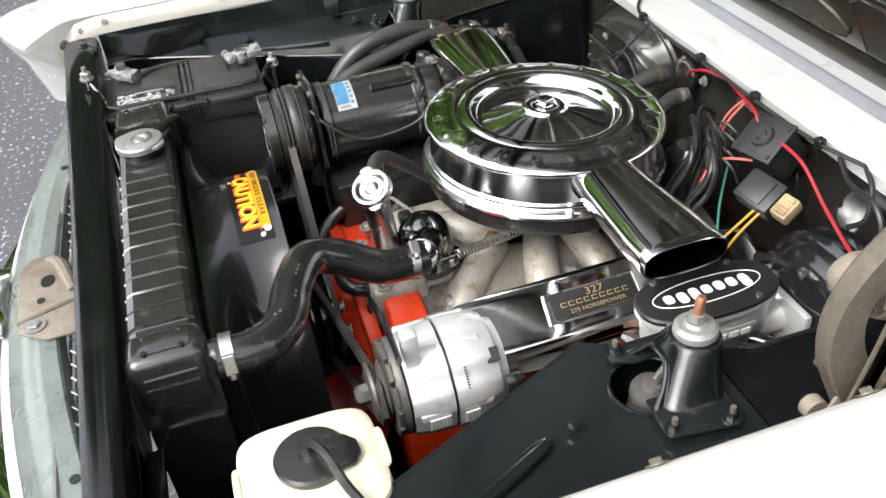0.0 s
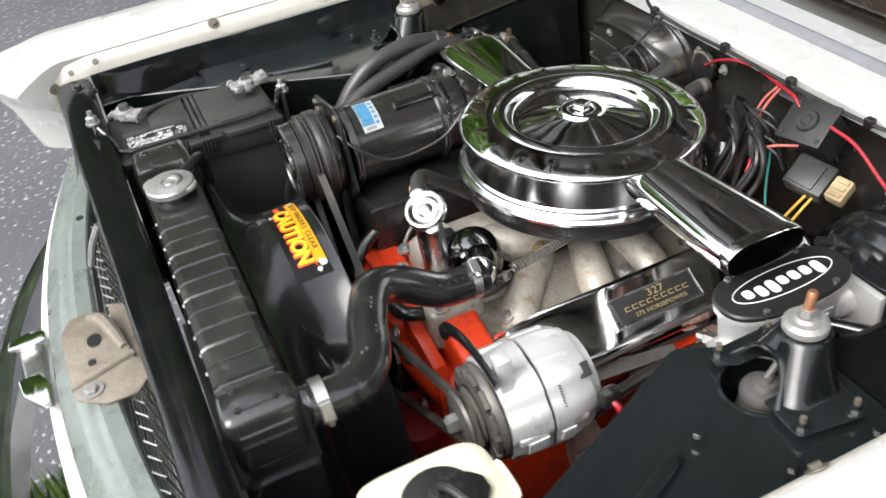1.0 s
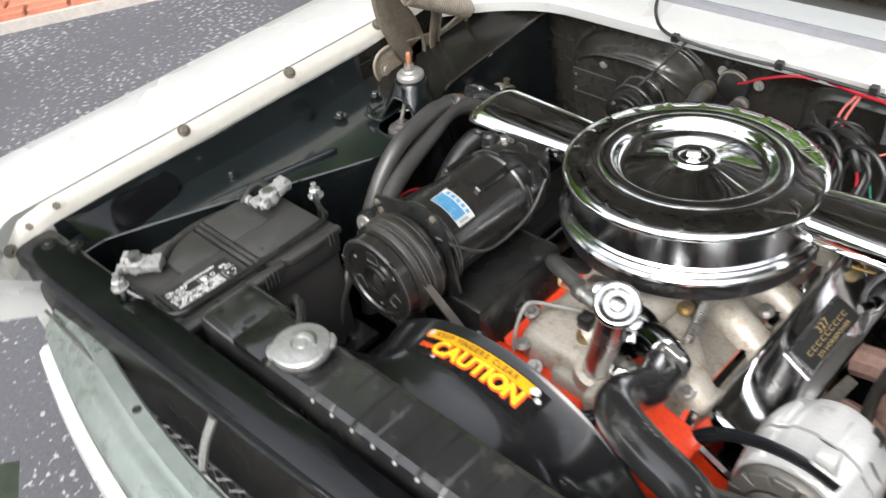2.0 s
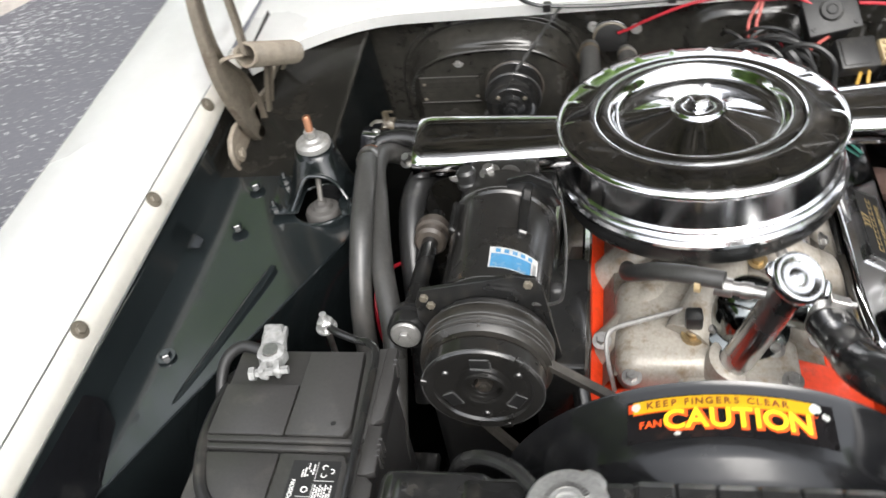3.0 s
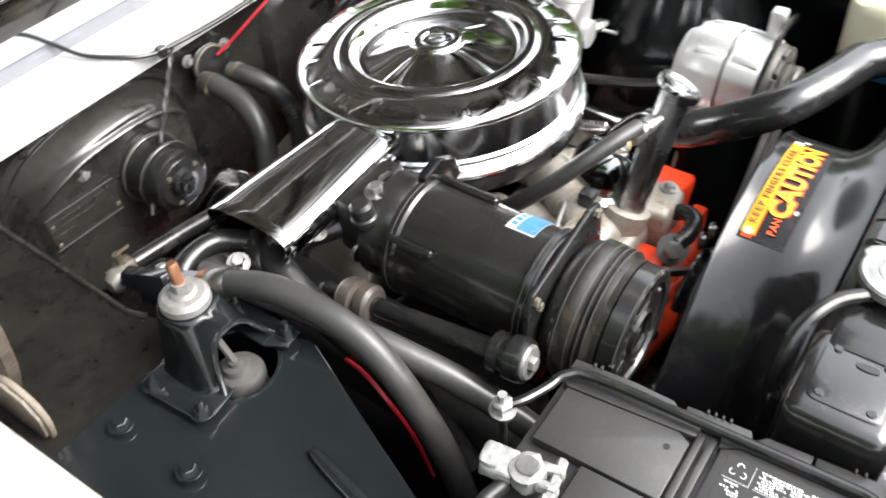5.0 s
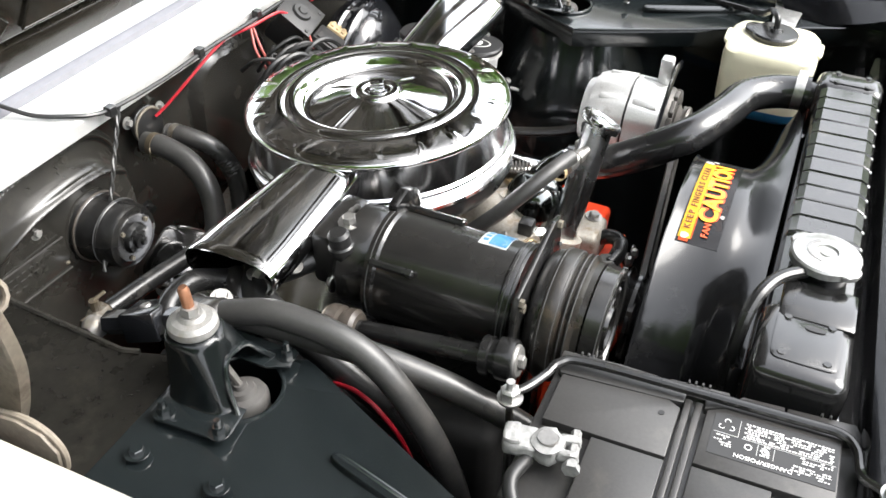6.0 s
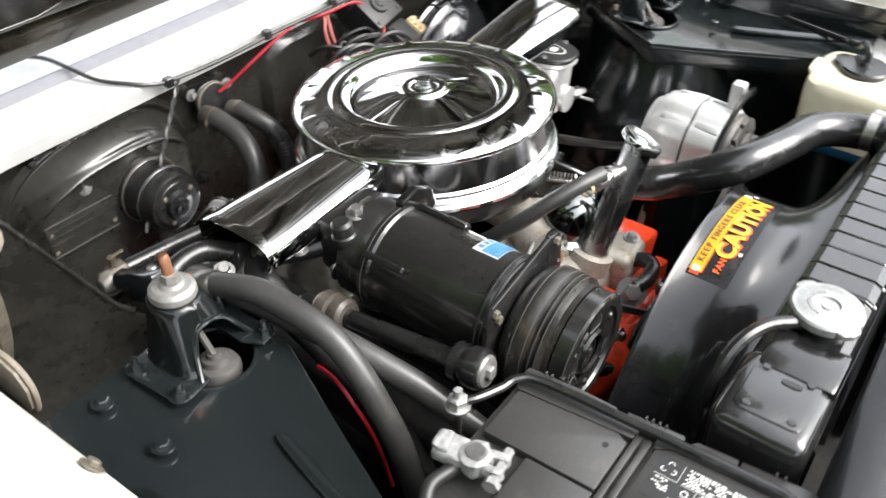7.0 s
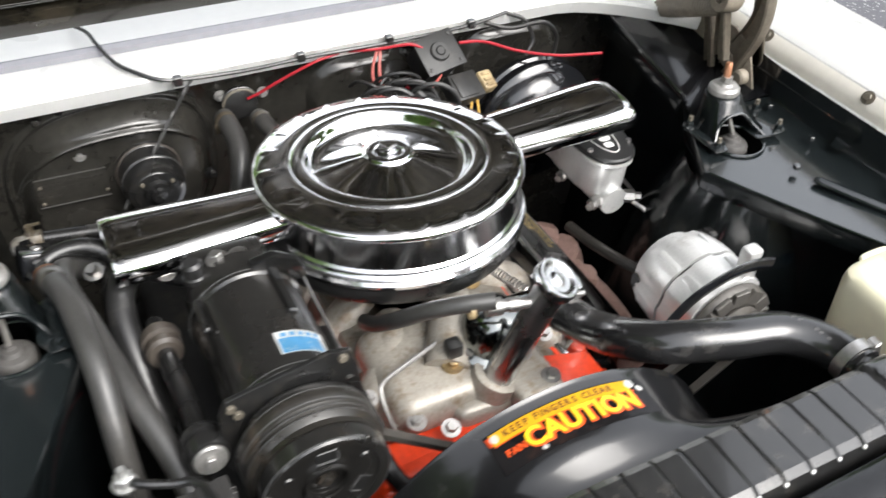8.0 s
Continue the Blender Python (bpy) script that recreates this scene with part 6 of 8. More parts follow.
    box(bm, (-0.006, -0.075, 0), (0.006, 0.0, 0.008), 0.002, 1, basis((cx + 0.030, -0.135, cz + 0.052), (1, 0, -0.5), (0, 1, 0)))
    part("rear_bracket", bm, SATIN, t)
    bm = B()
    box(bm, (-0.004, -0.05, 0), (0.004, 0.0, 0.008), 0.002, 1, basis((cx - 0.050, -0.138, cz + 0.038), (1, 0, 0.9), (0, 1, 0)))
    part("body_lug", bm, SATIN, t)
    # label on the top of the body, bent round it
    def wrap(a0, a1, y0, y1, r):
        bm = B()
        sheet(bm, [[(cx + r * math.cos(radians(a)), y, cz + r * math.sin(radians(a))) for y in (y0, y1)] for a in [a0 + (a1 - a0) * k / 16 for k in range(17)]], 0.0004)
        return bm
    lb = part("label", wrap(90, 37, -0.267, -0.236, 0.0622), LABEL_WHITE, t, "white and blue paper label")
    part("blue_field", wrap(88, 46, -0.2665, -0.2465, 0.0628), BLUE, lb)
    for k in range(5):
        part("print_bar", wrap(84 - 8.5 * k, 79 - 8.5 * k, -0.2445, -0.2390, 0.0628), BLUE, lb)
    part("print_bar", wrap(43.5, 39.5, -0.262, -0.246, 0.0628), LABEL_GREY, lb)
    # lower cradle
    part("cradle", box(B(), (cx - 0.02, -0.30, 0.70), (cx + 0.10, -0.12, 0.858), 0.01), SATIN, t)
    # clutch lead
    part("lead", tube(B(), [(cx + 0.05, -0.31, cz + 0.05), (cx + 0.07, -0.29, cz + 0.03), (cx + 0.075, -0.24, cz - 0.005), (cx + 0.075, -0.16, cz + 0.0), (cx + 0.068, -0.11, cz + 0.03)], 0.002, 6), GREY_RUBBER, t, "thin grey lead")
    return t


def strut_rod():
    t = thing("strut_rod", (-0.326, -0.2, 0.9), "black strut rod with rubber bushings and a zinc bolt", "rod")
    a, b = Vector((-0.324, -0.312, 0.933)), Vector((-0.328, -0.085, 0.900))
    d = (b - a).normalized()
    part("rod", tube(B(), [a, b], 0.0105, 14), SATIN, t)
    part("front_bushing", lathe(B(), [(0, -0.004), (0.020, -0.004), (0.0215, 0), (0.0215, 0.012), (0.017, 0.014), (0.017, 0.02), (0.02, 0.021), (0.02, 0.029), (0, 0.029)], a, d, 24), RUBBER, t)
    bm = B()
    lathe(bm, [(0, -0.0075), (0.0150, -0.0075), (0.0168, -0.0055), (0.0168, -0.0035), (0, -0.0035)], a, d, 28)
    lathe(bm, [(0, -0.0125), (0.0062, -0.0125), (0.0072, -0.0115), (0.0072, -0.0075), (0, -0.0075)], a, d, 6)
    part("bolt_head", bm, ZINC, t, "pale zinc bolt and washer")
    part("rear_bushing", lathe(B(), [(0, -0.062), (0.017, -0.062), (0.0205, -0.058), (0.0205, -0.049), (0.0165, -0.047), (0.0165, -0.043), (0.0218, -0.041), (0.0225, -0.034), (0.0215, -0.028), (0.016, -0.026), (0, -0.026)], b, d, 28), BROWN_BUSH, t, "brownish rubber bushing between washers")
    part("washer", lathe(B(), [(0, 0), (0.0185, 0), (0.0195, 0.0015), (0, 0.003)], b - d * 0.026, d, 24), OLD_BOLT, t)
    part("stud", lathe(B(), [(0, -0.026), (0.0055, -0.026), (0.005, 0.008), (0, 0.008)], b, d, 10), CAP_METAL, t, "pale bare stud end")


def ac_hoses():
    for pts, r, lab in (([(-0.416, -0.038, 0.960), (-0.412, -0.060, 0.969), (-0.403, -0.110, 0.977), (-0.396, -0.19, 0.957), (-0.396, -0.25, 0.89), (-0.392, -0.284, 0.805), (-0.39, -0.30, 0.72)], 0.0135, "thick dusty black hose arching over the strut rod"),
                        ([(-0.36, 0.03, 0.90), (-0.40, 0.0, 0.940), (-0.405, -0.05, 0.958), (-0.392, -0.115, 0.949), (-0.373, -0.204, 0.930), (-0.349, -0.292, 0.890), (-0.342, -0.37, 0.845), (-0.345, -0.40, 0.76)], 0.0135, "thick dusty black hose beneath its neighbour")):
        t = thing("air_conditioning_hose", pts[3], lab, "hose", "air conditioning hoses")
        part("hose", tube(B(), pts, r, 18), GREY_RUBBER, t)
        d0 = Vector(pts[1]) - Vector(pts[0])
        part("ferrule", lathe(B(), [(0, -0.012), (r + 0.001, -0.012), (r + 0.003, -0.008), (r + 0.003, 0.012), (r + 0.0005, 0.016), (0, 0.016)], pts[0], d0, 18), STEEL, t, "crimped metal ferrule")
    t = thing("compressor_pipe", (-0.36, 0.0, 0.92), "black bent pipe with fittings behind the compressor", "pipe")
    part("pipe", tube(B(), [(-0.435, 0.005, 0.930), (-0.410, 0.022, 0.945), (-0.370, 0.022, 0.945), (-0.335, 0.0, 0.930), (-0.300, -0.035, 0.925), (-0.255, -0.070, 0.930)], 0.012, 14), RUBBER, t)
    part("elbow", tube(B(), [(-0.355, -0.03, 0.86), (-0.358, -0.035, 0.90), (-0.350, -0.020, 0.925), (-0.330, 0.0, 0.930)], 0.016, 14), COMP, t)
    for at, w in (((-0.372, -0.012, 0.935), (-0.3, -0.4, 1)), ((-0.333, -0.030, 0.942), (0.3, -0.5, 1)), ((-0.300, -0.052, 0.940), (0, -0.3, 1))):
        part("fitting", bolt(B(), at, w, 0.007, 0.012), STEEL, t, "bright hex fitting")

    single("suction_hose", tube(B(), [(-0.318, -0.010, 0.925), (-0.345, -0.035, 0.930), (-0.358, -0.075, 0.918), (-0.356, -0.130, 0.885), (-0.345, -0.200, 0.820), (-0.340, -0.26, 0.74)], 0.0165, 16), RUBBER, "thick black suction hose beneath the strut rod", "hose")
    t = thing("heater_pipe", (-0.40, 0.08, 0.91), "dark pipe with a brass valve and fittings beside the shock mount", "pipe")
    part("pipe", tube(B(), [(-0.29, 0.085, 0.905), (-0.35, 0.095, 0.908), (-0.415, 0.103, 0.911)], 0.010, 14), RUBBER, t)
    bm = B()
    lathe(bm, [(0, -0.012), (0.012, -0.012), (0.012, 0.006), (0.009, 0.008), (0.009, 0.018), (0, 0.018)], (-0.428, 0.105, 0.911), (-1, 0.05, 0), 6)
    lathe(bm, [(0, 0), (0.005, 0), (0.005, 0.016), (0, 0.016)], (-0.428, 0.105, 0.918), (0, 0, 1), 8)
    tube(bm, [(-0.428, 0.105, 0.934), (-0.415, 0.10, 0.938)], 0.002, 6)
    part("valve", bm, OLD_BRASS, t, "tarnished service valve")
    a, b = Vector((-0.437, 0.096, 0.914)), Vector((-0.418, -0.030, 0.955))
    d = (b - a).normalized()
    m = basis(a.lerp(b, 0.5), d, Vector((0.25, 0, 1)))
    part("expansion_block", box(B(), (-0.022, -0.016, -0.019), (0.020, 0.016, 0.019), 0.003, 2, m), BLACK, t, "black square block fitting")
    part("block_button", lathe(B(), [(0, 0.002), (0.005, 0.002), (0.0058, 0), (0, 0)], m @ Vector((0, 0.016, 0)), m.to_3x3() @ Vector((0, 1, 0)), 14), ZINC, t)
    for f0, f1 in ((0.10, 0.32), (0.68, 0.88)):
        part("hex_fitting", tube(B(), [a.lerp(b, f0), a.lerp(b, (f0 + f1) / 2), a.lerp(b, f1)], 0.0125, 6, 2), BLACK, t, "black hex fitting")
    part("crimp", lathe(B(), [(0, -0.010), (0.0150, -0.010), (0.0158, -0.006), (0.0150, -0.002), (0.0158, 0.002), (0.0150, 0.006), (0.0155, 0.010), (0, 0.010)], a.lerp(b, 0.97), d, 18), COPPER, t, "brownish crimped collar")
    part("bulb", lathe(B(), [(0, -0.013), (0.008, -0.011), (0.0128, -0.004), (0.0128, 0.004), (0.008, 0.011), (0, 0.013)], (-0.441, 0.098, 0.911), (1, 0, 0), 18), ZINC, t, "pale round fitting")


def tilt(ob, lift, angle):
    """The battery sits a little higher at its front end."""
    p = Vector((0, -0.358, 0.957))
    ob.matrix_basis = Matrix.Translation(p + Vector((0, 0, lift))) @ Matrix.Rotation(-angle, 4, "X") @ Matrix.Translation(-p) @ ob.matrix_basis


def battery():
    t = thing("battery", (-0.405, -0.488, 0.755), "black plastic car battery with worn warning label", "battery")
    x0, x1, y0, y1, zt = -0.492, -0.326, -0.620, -0.358, 0.955
    part("case", box(B(), (x0 + 0.004, y0 + 0.004, 0.755), (x1 - 0.004, y1 - 0.004, 0.925), 0.006), PLASTIC, t)
    bm = B()
    box(bm, (x0, y0, 0.918), (x1, y1, zt - 0.006), 0.005)
    part("lid", bm, PLASTIC, t)
    # raised panels with narrow deep gaps between them
    def raised(name, poly, top=0.002):
        part(name, slab(B(), poly, 0.008 + top, Matrix.Translation((0, 0, zt - 0.007)), 0.0012), PLASTIC, t)
    raised("cell_cover", [(-0.352, -0.368), (-0.3455, -0.462), (-0.351, -0.4725), (-0.4085, -0.4725), (-0.4085, -0.368)])
    raised("cell_cover", [(-0.344, -0.494), (-0.3365, -0.507), (-0.3345, -0.602), (-0.4055, -0.602), (-0.4055, -0.4935)])
    raised("lid_panel", [(-0.4108, -0.4115), (-0.4108, -0.4725), (-0.488, -0.4725), (-0.488, -0.4115)], 0.001)
    raised("lid_panel", [(-0.4078, -0.4935), (-0.4078, -0.556), (-0.488, -0.556), (-0.488, -0.4935)], 0.001)
    raised("lid_rim", [(-0.329, -0.362), (-0.329, -0.474), (-0.342, -0.474), (-0.3432, -0.463), (-0.3495, -0.366), (-0.346, -0.362)], 0.0)
    raised("lid_rim", [(-0.329, -0.490), (-0.329, -0.614), (-0.332, -0.614), (-0.3322, -0.604), (-0.3342, -0.506), (-0.342, -0.4915)], 0.0)
    for y in (-0.4775, -0.4865):
        part("centre_rib", box(B(), (x0 + 0.004, y - 0.0030, zt - 0.007), (-0.337, y + 0.0030, zt + 0.002), 0.001), PLASTIC, t)
    # stepped ledges along the inner edge, with small moulded pins
    for poly in ([(-0.330, -0.359), (-0.319, -0.359), (-0.316, -0.412), (-0.317, -0.446), (-0.325, -0.455), (-0.330, -0.455)],
                 [(-0.330, -0.457), (-0.316, -0.457), (-0.313, -0.508), (-0.321, -0.511), (-0.330, -0.511)],
                 [(-0.330, -0.513), (-0.320, -0.513), (-0.313, -0.520), (-0.311, -0.5545), (-0.330, -0.5545)],
                 [(-0.330, -0.5570), (-0.311, -0.5570), (-0.308, -0.612), (-0.320, -0.617), (-0.330, -0.617)]):
        part("ledge", slab(B(), poly[::-1], 0.009, Matrix.Translation((0, 0, zt - 0.010)), 0.0010), PLASTIC, t)
    for y, x in ((-0.376, -0.3185), (-0.382, -0.3182), (-0.473, -0.3150), (-0.479, -0.3147), (-0.485, -0.3144), (-0.491, -0.3141), (-0.584, -0.3095), (-0.591, -0.3092)):
        part("pin", box(B(), (x - 0.0012, y - 0.0010, zt - 0.020), (x + 0.0026, y + 0.0010, zt + 0.0012), 0.0005, 1), PLASTIC, t)
    part("side_wall", box(B(), (x1 - 0.004, y0 + 0.006, 0.915), (x1 + 0.004, y1 - 0.006, zt - 0.008), 0.002), PLASTIC, t)
    part("vent_hole", lathe(B(), [(0, 0.0004), (0.0028, 0.0004), (0.0028, 0), (0, 0)], (-0.363, -0.459, zt + 0.0030), (0, 0, 1), 10), INK, t)
    # worn black label: ruled boxes, a three-arrow symbol and small pale print
    zl = zt + 0.0030
    lb = part("label", slab(B(), [(-0.344, -0.5015), (-0.340, -0.6005), (-0.390, -0.6005), (-0.390, -0.5015)], 0.0005, Matrix.Translation((0, 0, zl))), INK, t, "worn black label with pale print")
    z0, z1 = zl + 0.0005, zl + 0.0009
    rnd = random.Random(7)
    bm = B()
    for xa, ya, yb, rows in ((-0.3475, -0.597, -0.526, 7), (-0.3675, -0.519, -0.504, 5), (-0.3665, -0.549, -0.541, 5), (-0.3665, -0.597, -0.572, 3), (-0.3765, -0.597, -0.565, 4)):
        for row in range(rows):
            x, y = xa - row * 0.0025, yb - rnd.uniform(0.0, 0.004)
            while y > ya:
                w = rnd.uniform(0.0012, 0.0045)
                if rnd.random() < 0.8:
                    box(bm, (x - 0.0011, max(ya, y - w), z0), (x, y, z1), 0, 1)
                y -= w + 0.0009
    part("print_bar", bm, LABEL_WHITE, lb)
    bm = B()
    for lo, hi in (((-0.3655, -0.5225), (-0.3650, -0.503)), ((-0.3655, -0.5230), (-0.3465, -0.5225)), ((-0.3655, -0.599), (-0.3650, -0.526)), ((-0.3790, -0.5395), (-0.3665, -0.5390)), ((-0.3790, -0.5525), (-0.3665, -0.5520))):
        box(bm, (lo[0], lo[1], z0), (hi[0], hi[1], z1), 0, 1)
    part("rule", bm, LABEL_GREY, lb)
    bm = B()
    c = Vector((-0.3555, -0.5125, z0))
    for k in range(3):
        a = 2 * math.pi * k / 3
        p = c + Vector((0.0045 * math.cos(a), 0.0045 * math.sin(a), 0))
        tube(bm, [p + Vector((0.0024 * math.cos(a + q), 0.0024 * math.sin(a + q), 0)) for q in (-1.6, -0.6, 0.4, 1.4, 2.2)], 0.0004, 5, 3)
    for y in (-0.532, -0.5455):
        tube(bm, [Vector((-0.3725 + 0.0028 * math.cos(q), y + 0.0028 * math.sin(q), z0)) for q in [2 * math.pi * j / 10 for j in range(11)]], 0.0005, 5, 1)
    part("symbol", bm, LABEL_WHITE, lb)
    part("lettering", lettering(B(), "DANGER/POISON", basis((-0.3845, -0.545, z0), (0, 1, 0), (-1, 0, 0)), 0.0058, 0.0003), LABEL_WHITE, lb)
    # posts
    for px, py in ((-0.444, -0.384), (-0.470, -0.585)):
        part("post", lathe(B(), [(0, 0.024), (0.008, 0.024), (0.0095, 0), (0, 0)], (px, py, zt), (0, 0, 1), 20), STEEL, t, "dull lead post")
    tilt(t, 0.009, 0.035)
    return t


def battery_terminal(px, py, turn, label):
    t = thing("battery_terminal", (px, py, 0.957), label, "terminal", "battery terminals")
    m = Matrix.Translation((px, py, 0.963)) @ Matrix.Rotation(radians(turn), 4, "Z")
    bm = B()
    lathe(bm, [(0.0085, 0.0), (0.0155, 0.0), (0.0165, 0.004), (0.0155, 0.014), (0.0115, 0.016), (0.0085, 0.016)], (0, 0, 0), (0, 0, 1), 20, closed=True)
    box(bm, (0.010, -0.014, 0.001), (0.042, 0.014, 0.013), 0.003, 2)
    box(bm, (0.026, -0.011, 0.010), (0.042, 0.011, 0.018), 0.003, 2)
    box(bm, (-0.030, -0.013, 0.001), (-0.010, -0.003, 0.014), 0.003, 2)
    box(bm, (-0.030, 0.003, 0.001), (-0.010, 0.013, 0.014), 0.003, 2)
    bmesh.ops.scale(bm, vec=(0.86, 0.9, 1.0), verts=bm.verts)
    bmesh.ops.subdivide_edges(bm, edges=[e for e in bm.edges if e.calc_length() > 0.006], cuts=2, use_grid_fill=True)
    for v in bm.verts:
        v.co += Vector((noise.noise(v.co * 160), noise.noise(v.co * 160 + Vector((5, 0, 0))), noise.noise(v.co * 160 + Vector((0, 7, 0))))) * 0.0022
    bmesh.ops.transform(bm, matrix=m, verts=bm.verts)
    part("clamp_body", bm, LEAD, t, "rough cast lead clamp")
    bm = B()
    lathe(bm, [(0, -0.019), (0.0045, -0.019), (0.0045, 0.015), (0.0072, 0.015), (0.0072, 0.021), (0, 0.021)], (-0.021, 0, 0.008), (0, 1, 0), 6)
    bmesh.ops.transform(bm, matrix=m, verts=bm.verts)
    part("clamp_bolt", bm, LEAD, t)
    tilt(t, 0.008, 0.0)


def battery_hold_down():
    t = thing("battery_hold_down", (-0.38, -0.49, 0.96), "bent steel battery hold-down rod with end nuts", "hold-down")
    z = 0.966
    part("rod", tube(B(), [(-0.400, -0.336, z), (-0.385, -0.347, z), (-0.362, -0.356, z - 0.002), (-0.346, -0.363, z), (-0.336, -0.385, z), (-0.333, -0.48, z), (-0.331, -0.57, z), (-0.332, -0.600, z), (-0.346, -0.613, z), (-0.375, -0.618, z + 0.004), (-0.405, -0.634, 0.990)], 0.0042, 10, 5), SATIN, t)
    for x, y, zz in ((-0.400, -0.336, 0.958), (-0.406, -0.636, 0.990)):
        bm = B()
        lathe(bm, [(0, 0), (0.011, 0), (0.0115, 0.003), (0, 0.003)], (x, y, zz + 0.002), (0, 0, 1), 20)
        lathe(bm, [(0, 0), (0.0088, 0), (0.0088, 0.009), (0.007, 0.0105), (0, 0.0105)], (x, y, zz + 0.005), (0, 0, 1), 6)
        lathe(bm, [(0, 0), (0.004, 0), (0.004, 0.02), (0, 0.02)], (x, y, zz + 0.004), (0, 0, 1), 8)
        part("nut", bm, CAP_METAL, t, "bright nut and washer")
        part("stud", tube(B(), [(x, y, zz + 0.003), (x, y, 0.78)], 0.0035, 8), STEEL, t)
    tilt(t, 0.007, 0.03)


def battery_cables():
    for pts, lab in (([(-0.458, -0.372, 0.972), (-0.486, -0.368, 0.973), (-0.505, -0.384, 0.958), (-0.508, -0.42, 0.915), (-0.505, -0.44, 0.86), (-0.50, -0.43, 0.75)], "thick black battery cable curling down from the rear terminal"),
                     ([(-0.455, -0.555, 0.972), (-0.474, -0.53, 0.972), (-0.490, -0.48, 0.966), (-0.498, -0.42, 0.950), (-0.502, -0.36, 0.92), (-0.47, -0.31, 0.84)], "black battery cable lying along the inner fender")):
        single("battery_cable", tube(B(), pts, 0.0062, 12), WIRE, lab, "cable", "battery cables")
    single("red_cable", tube(B(), [(-0.372, -0.14, 0.87), (-0.385, -0.175, 0.885), (-0.392, -0.205, 0.875), (-0.388, -0.23, 0.83), (-0.375, -0.24, 0.75)], 0.0024, 8), RED, "thin red cable between the hoses and inner fender", "cable")


def battery_tray():
    t = thing("battery_tray", (-0.41, -0.49, 0.74), "black steel battery tray", "tray")
    part("plate", box(B(), (-0.51, -0.635, 0.742), (-0.31, -0.345, 0.754), 0.003), SATIN, t)
    part("support", box(B(), (-0.44, -0.56, 0.35), (-0.38, -0.42, 0.742), 0.003), DARK, t)


compressor()
strut_rod()
ac_hoses()
battery()
battery_terminal(-0.444, -0.384, 100, "rough pale lead terminal clamp at the rear post")
battery_terminal(-0.470, -0.585, 40, "rough pale lead terminal clamp at the front post")
battery_hold_down()
battery_cables()
battery_tray()

# ---- brake side, firewall things, wiring ----
def master_cylinder():
    t = thing("brake_master_cylinder", (0.355, 0.05, 0.80), "cast aluminium brake master cylinder with a black lid", "master cylinder")
    cx, cy = 0.358, 0.052
    def oval(z, a, b):
        return [(cx + x, cy + y, z) for x, y in superellipse(0, 0, a, b, 2.6, 40)]
    part("reservoir", loft(B(), [oval(0.825, 0.030, 0.074), oval(0.835, 0.036, 0.080), oval(0.885, 0.038, 0.083), oval(0.890, 0.043, 0.089), oval(0.896, 0.043, 0.089)]), ALU, t)
    lid = part("lid", loft(B(), [oval(0.8965, 0.042, 0.088), oval(0.899, 0.044, 0.090), oval(0.903, 0.044, 0.090), oval(0.9055, 0.042, 0.088), oval(0.9060, 0.030, 0.070)]), INK, t, "black lid with a white oval mark")
    bm = B()
    pts = superellipse(0, 0, 0.021, 0.070, 2.1, 48)
    for k in range(48):
        a, b = pts[k], pts[(k + 1) % 48]
        tube(bm, [(cx + a[0], cy + a[1], 0.9063), (cx + b[0], cy + b[1], 0.9063)], 0.0008, 5, 2)
    part("oval_outline", bm, LABEL_WHITE, lid)
    for k in range(7):
        y = cy - 0.050 + k * 0.0165
        h = (0.0075, 0.0095, 0.0115, 0.0075, 0.008, 0.008, 0.0115)[k]
        bm = slab(B(), superellipse(cx + (0.003 if h > 0.009 else 0), y, h, 0.0062, 3, 16), 0.0007, Matrix.Translation((0, 0, 0.9061)))
        part("mark_shape", bm, LABEL_WHITE, lid, "plain white shape")
    for x, y in ((0.034, 0.048), (-0.034, 0.048), (0.034, -0.052), (-0.034, -0.052)):
        part("screw", lathe(B(), [(0, 0.003), (0.004, 0.003), (0.0045, 0), (0, 0)], (cx + x, cy + y, 0.9055), (0, 0, 1), 12), STEEL, lid)
    bm = B()
    slab(bm, [(-0.05, 0), (0.04, 0), (0.045, 0.022), (-0.05, 0.022)], 0.002, basis((cx + 0.037, cy, 0.850), (0, 1, 0), (0.05, 0, 1)), 0.0008)
    part("cast_panel", bm, ALU, t)
    bm = B()
    for k in range(5):
        box(bm, (-0.038 + k * 0.016, 0.007, 0.002), (-0.026 + k * 0.016, 0.016, 0.0032), 0.0004, 1, basis((cx + 0.037, cy, 0.850), (0, 1, 0), (0.05, 0, 1)))
    part("cast_bar", bm, LABEL_WHITE, t)
    part("bore", tube(B(), [(cx, -0.035, 0.826), (cx, 0.165, 0.830)], 0.022, 18, 2), ALU, t)
    for x, y in ((cx + 0.022, -0.028), (cx - 0.02, -0.02), (cx - 0.024, 0.06)):
        bm = B()
        lathe(bm, [(0, 0), (0.010, 0), (0.010, 0.016), (0.006, 0.018), (0.006, 0.026), (0, 0.026)], (x, y, 0.826), (1 if x > cx else -1, -0.5, 0), 6)
        part("port_fitting", bm, STEEL, t)
    for pts in ([(0.39, -0.035, 0.82), (0.405, -0.07, 0.80), (0.40, -0.09, 0.70), (0.40, -0.09, 0.55)], [(0.395, 0.06, 0.82), (0.43, 0.03, 0.80), (0.46, 0.0, 0.75)]):
        part("brake_pipe", tube(B(), pts, 0.0032, 8), STEEL, t)
    part("mount_flange", box(B(), (cx - 0.045, 0.155, 0.795), (cx + 0.055, 0.166, 0.865), 0.004), ALU, t)
    # side ears with caps
    bm = B()
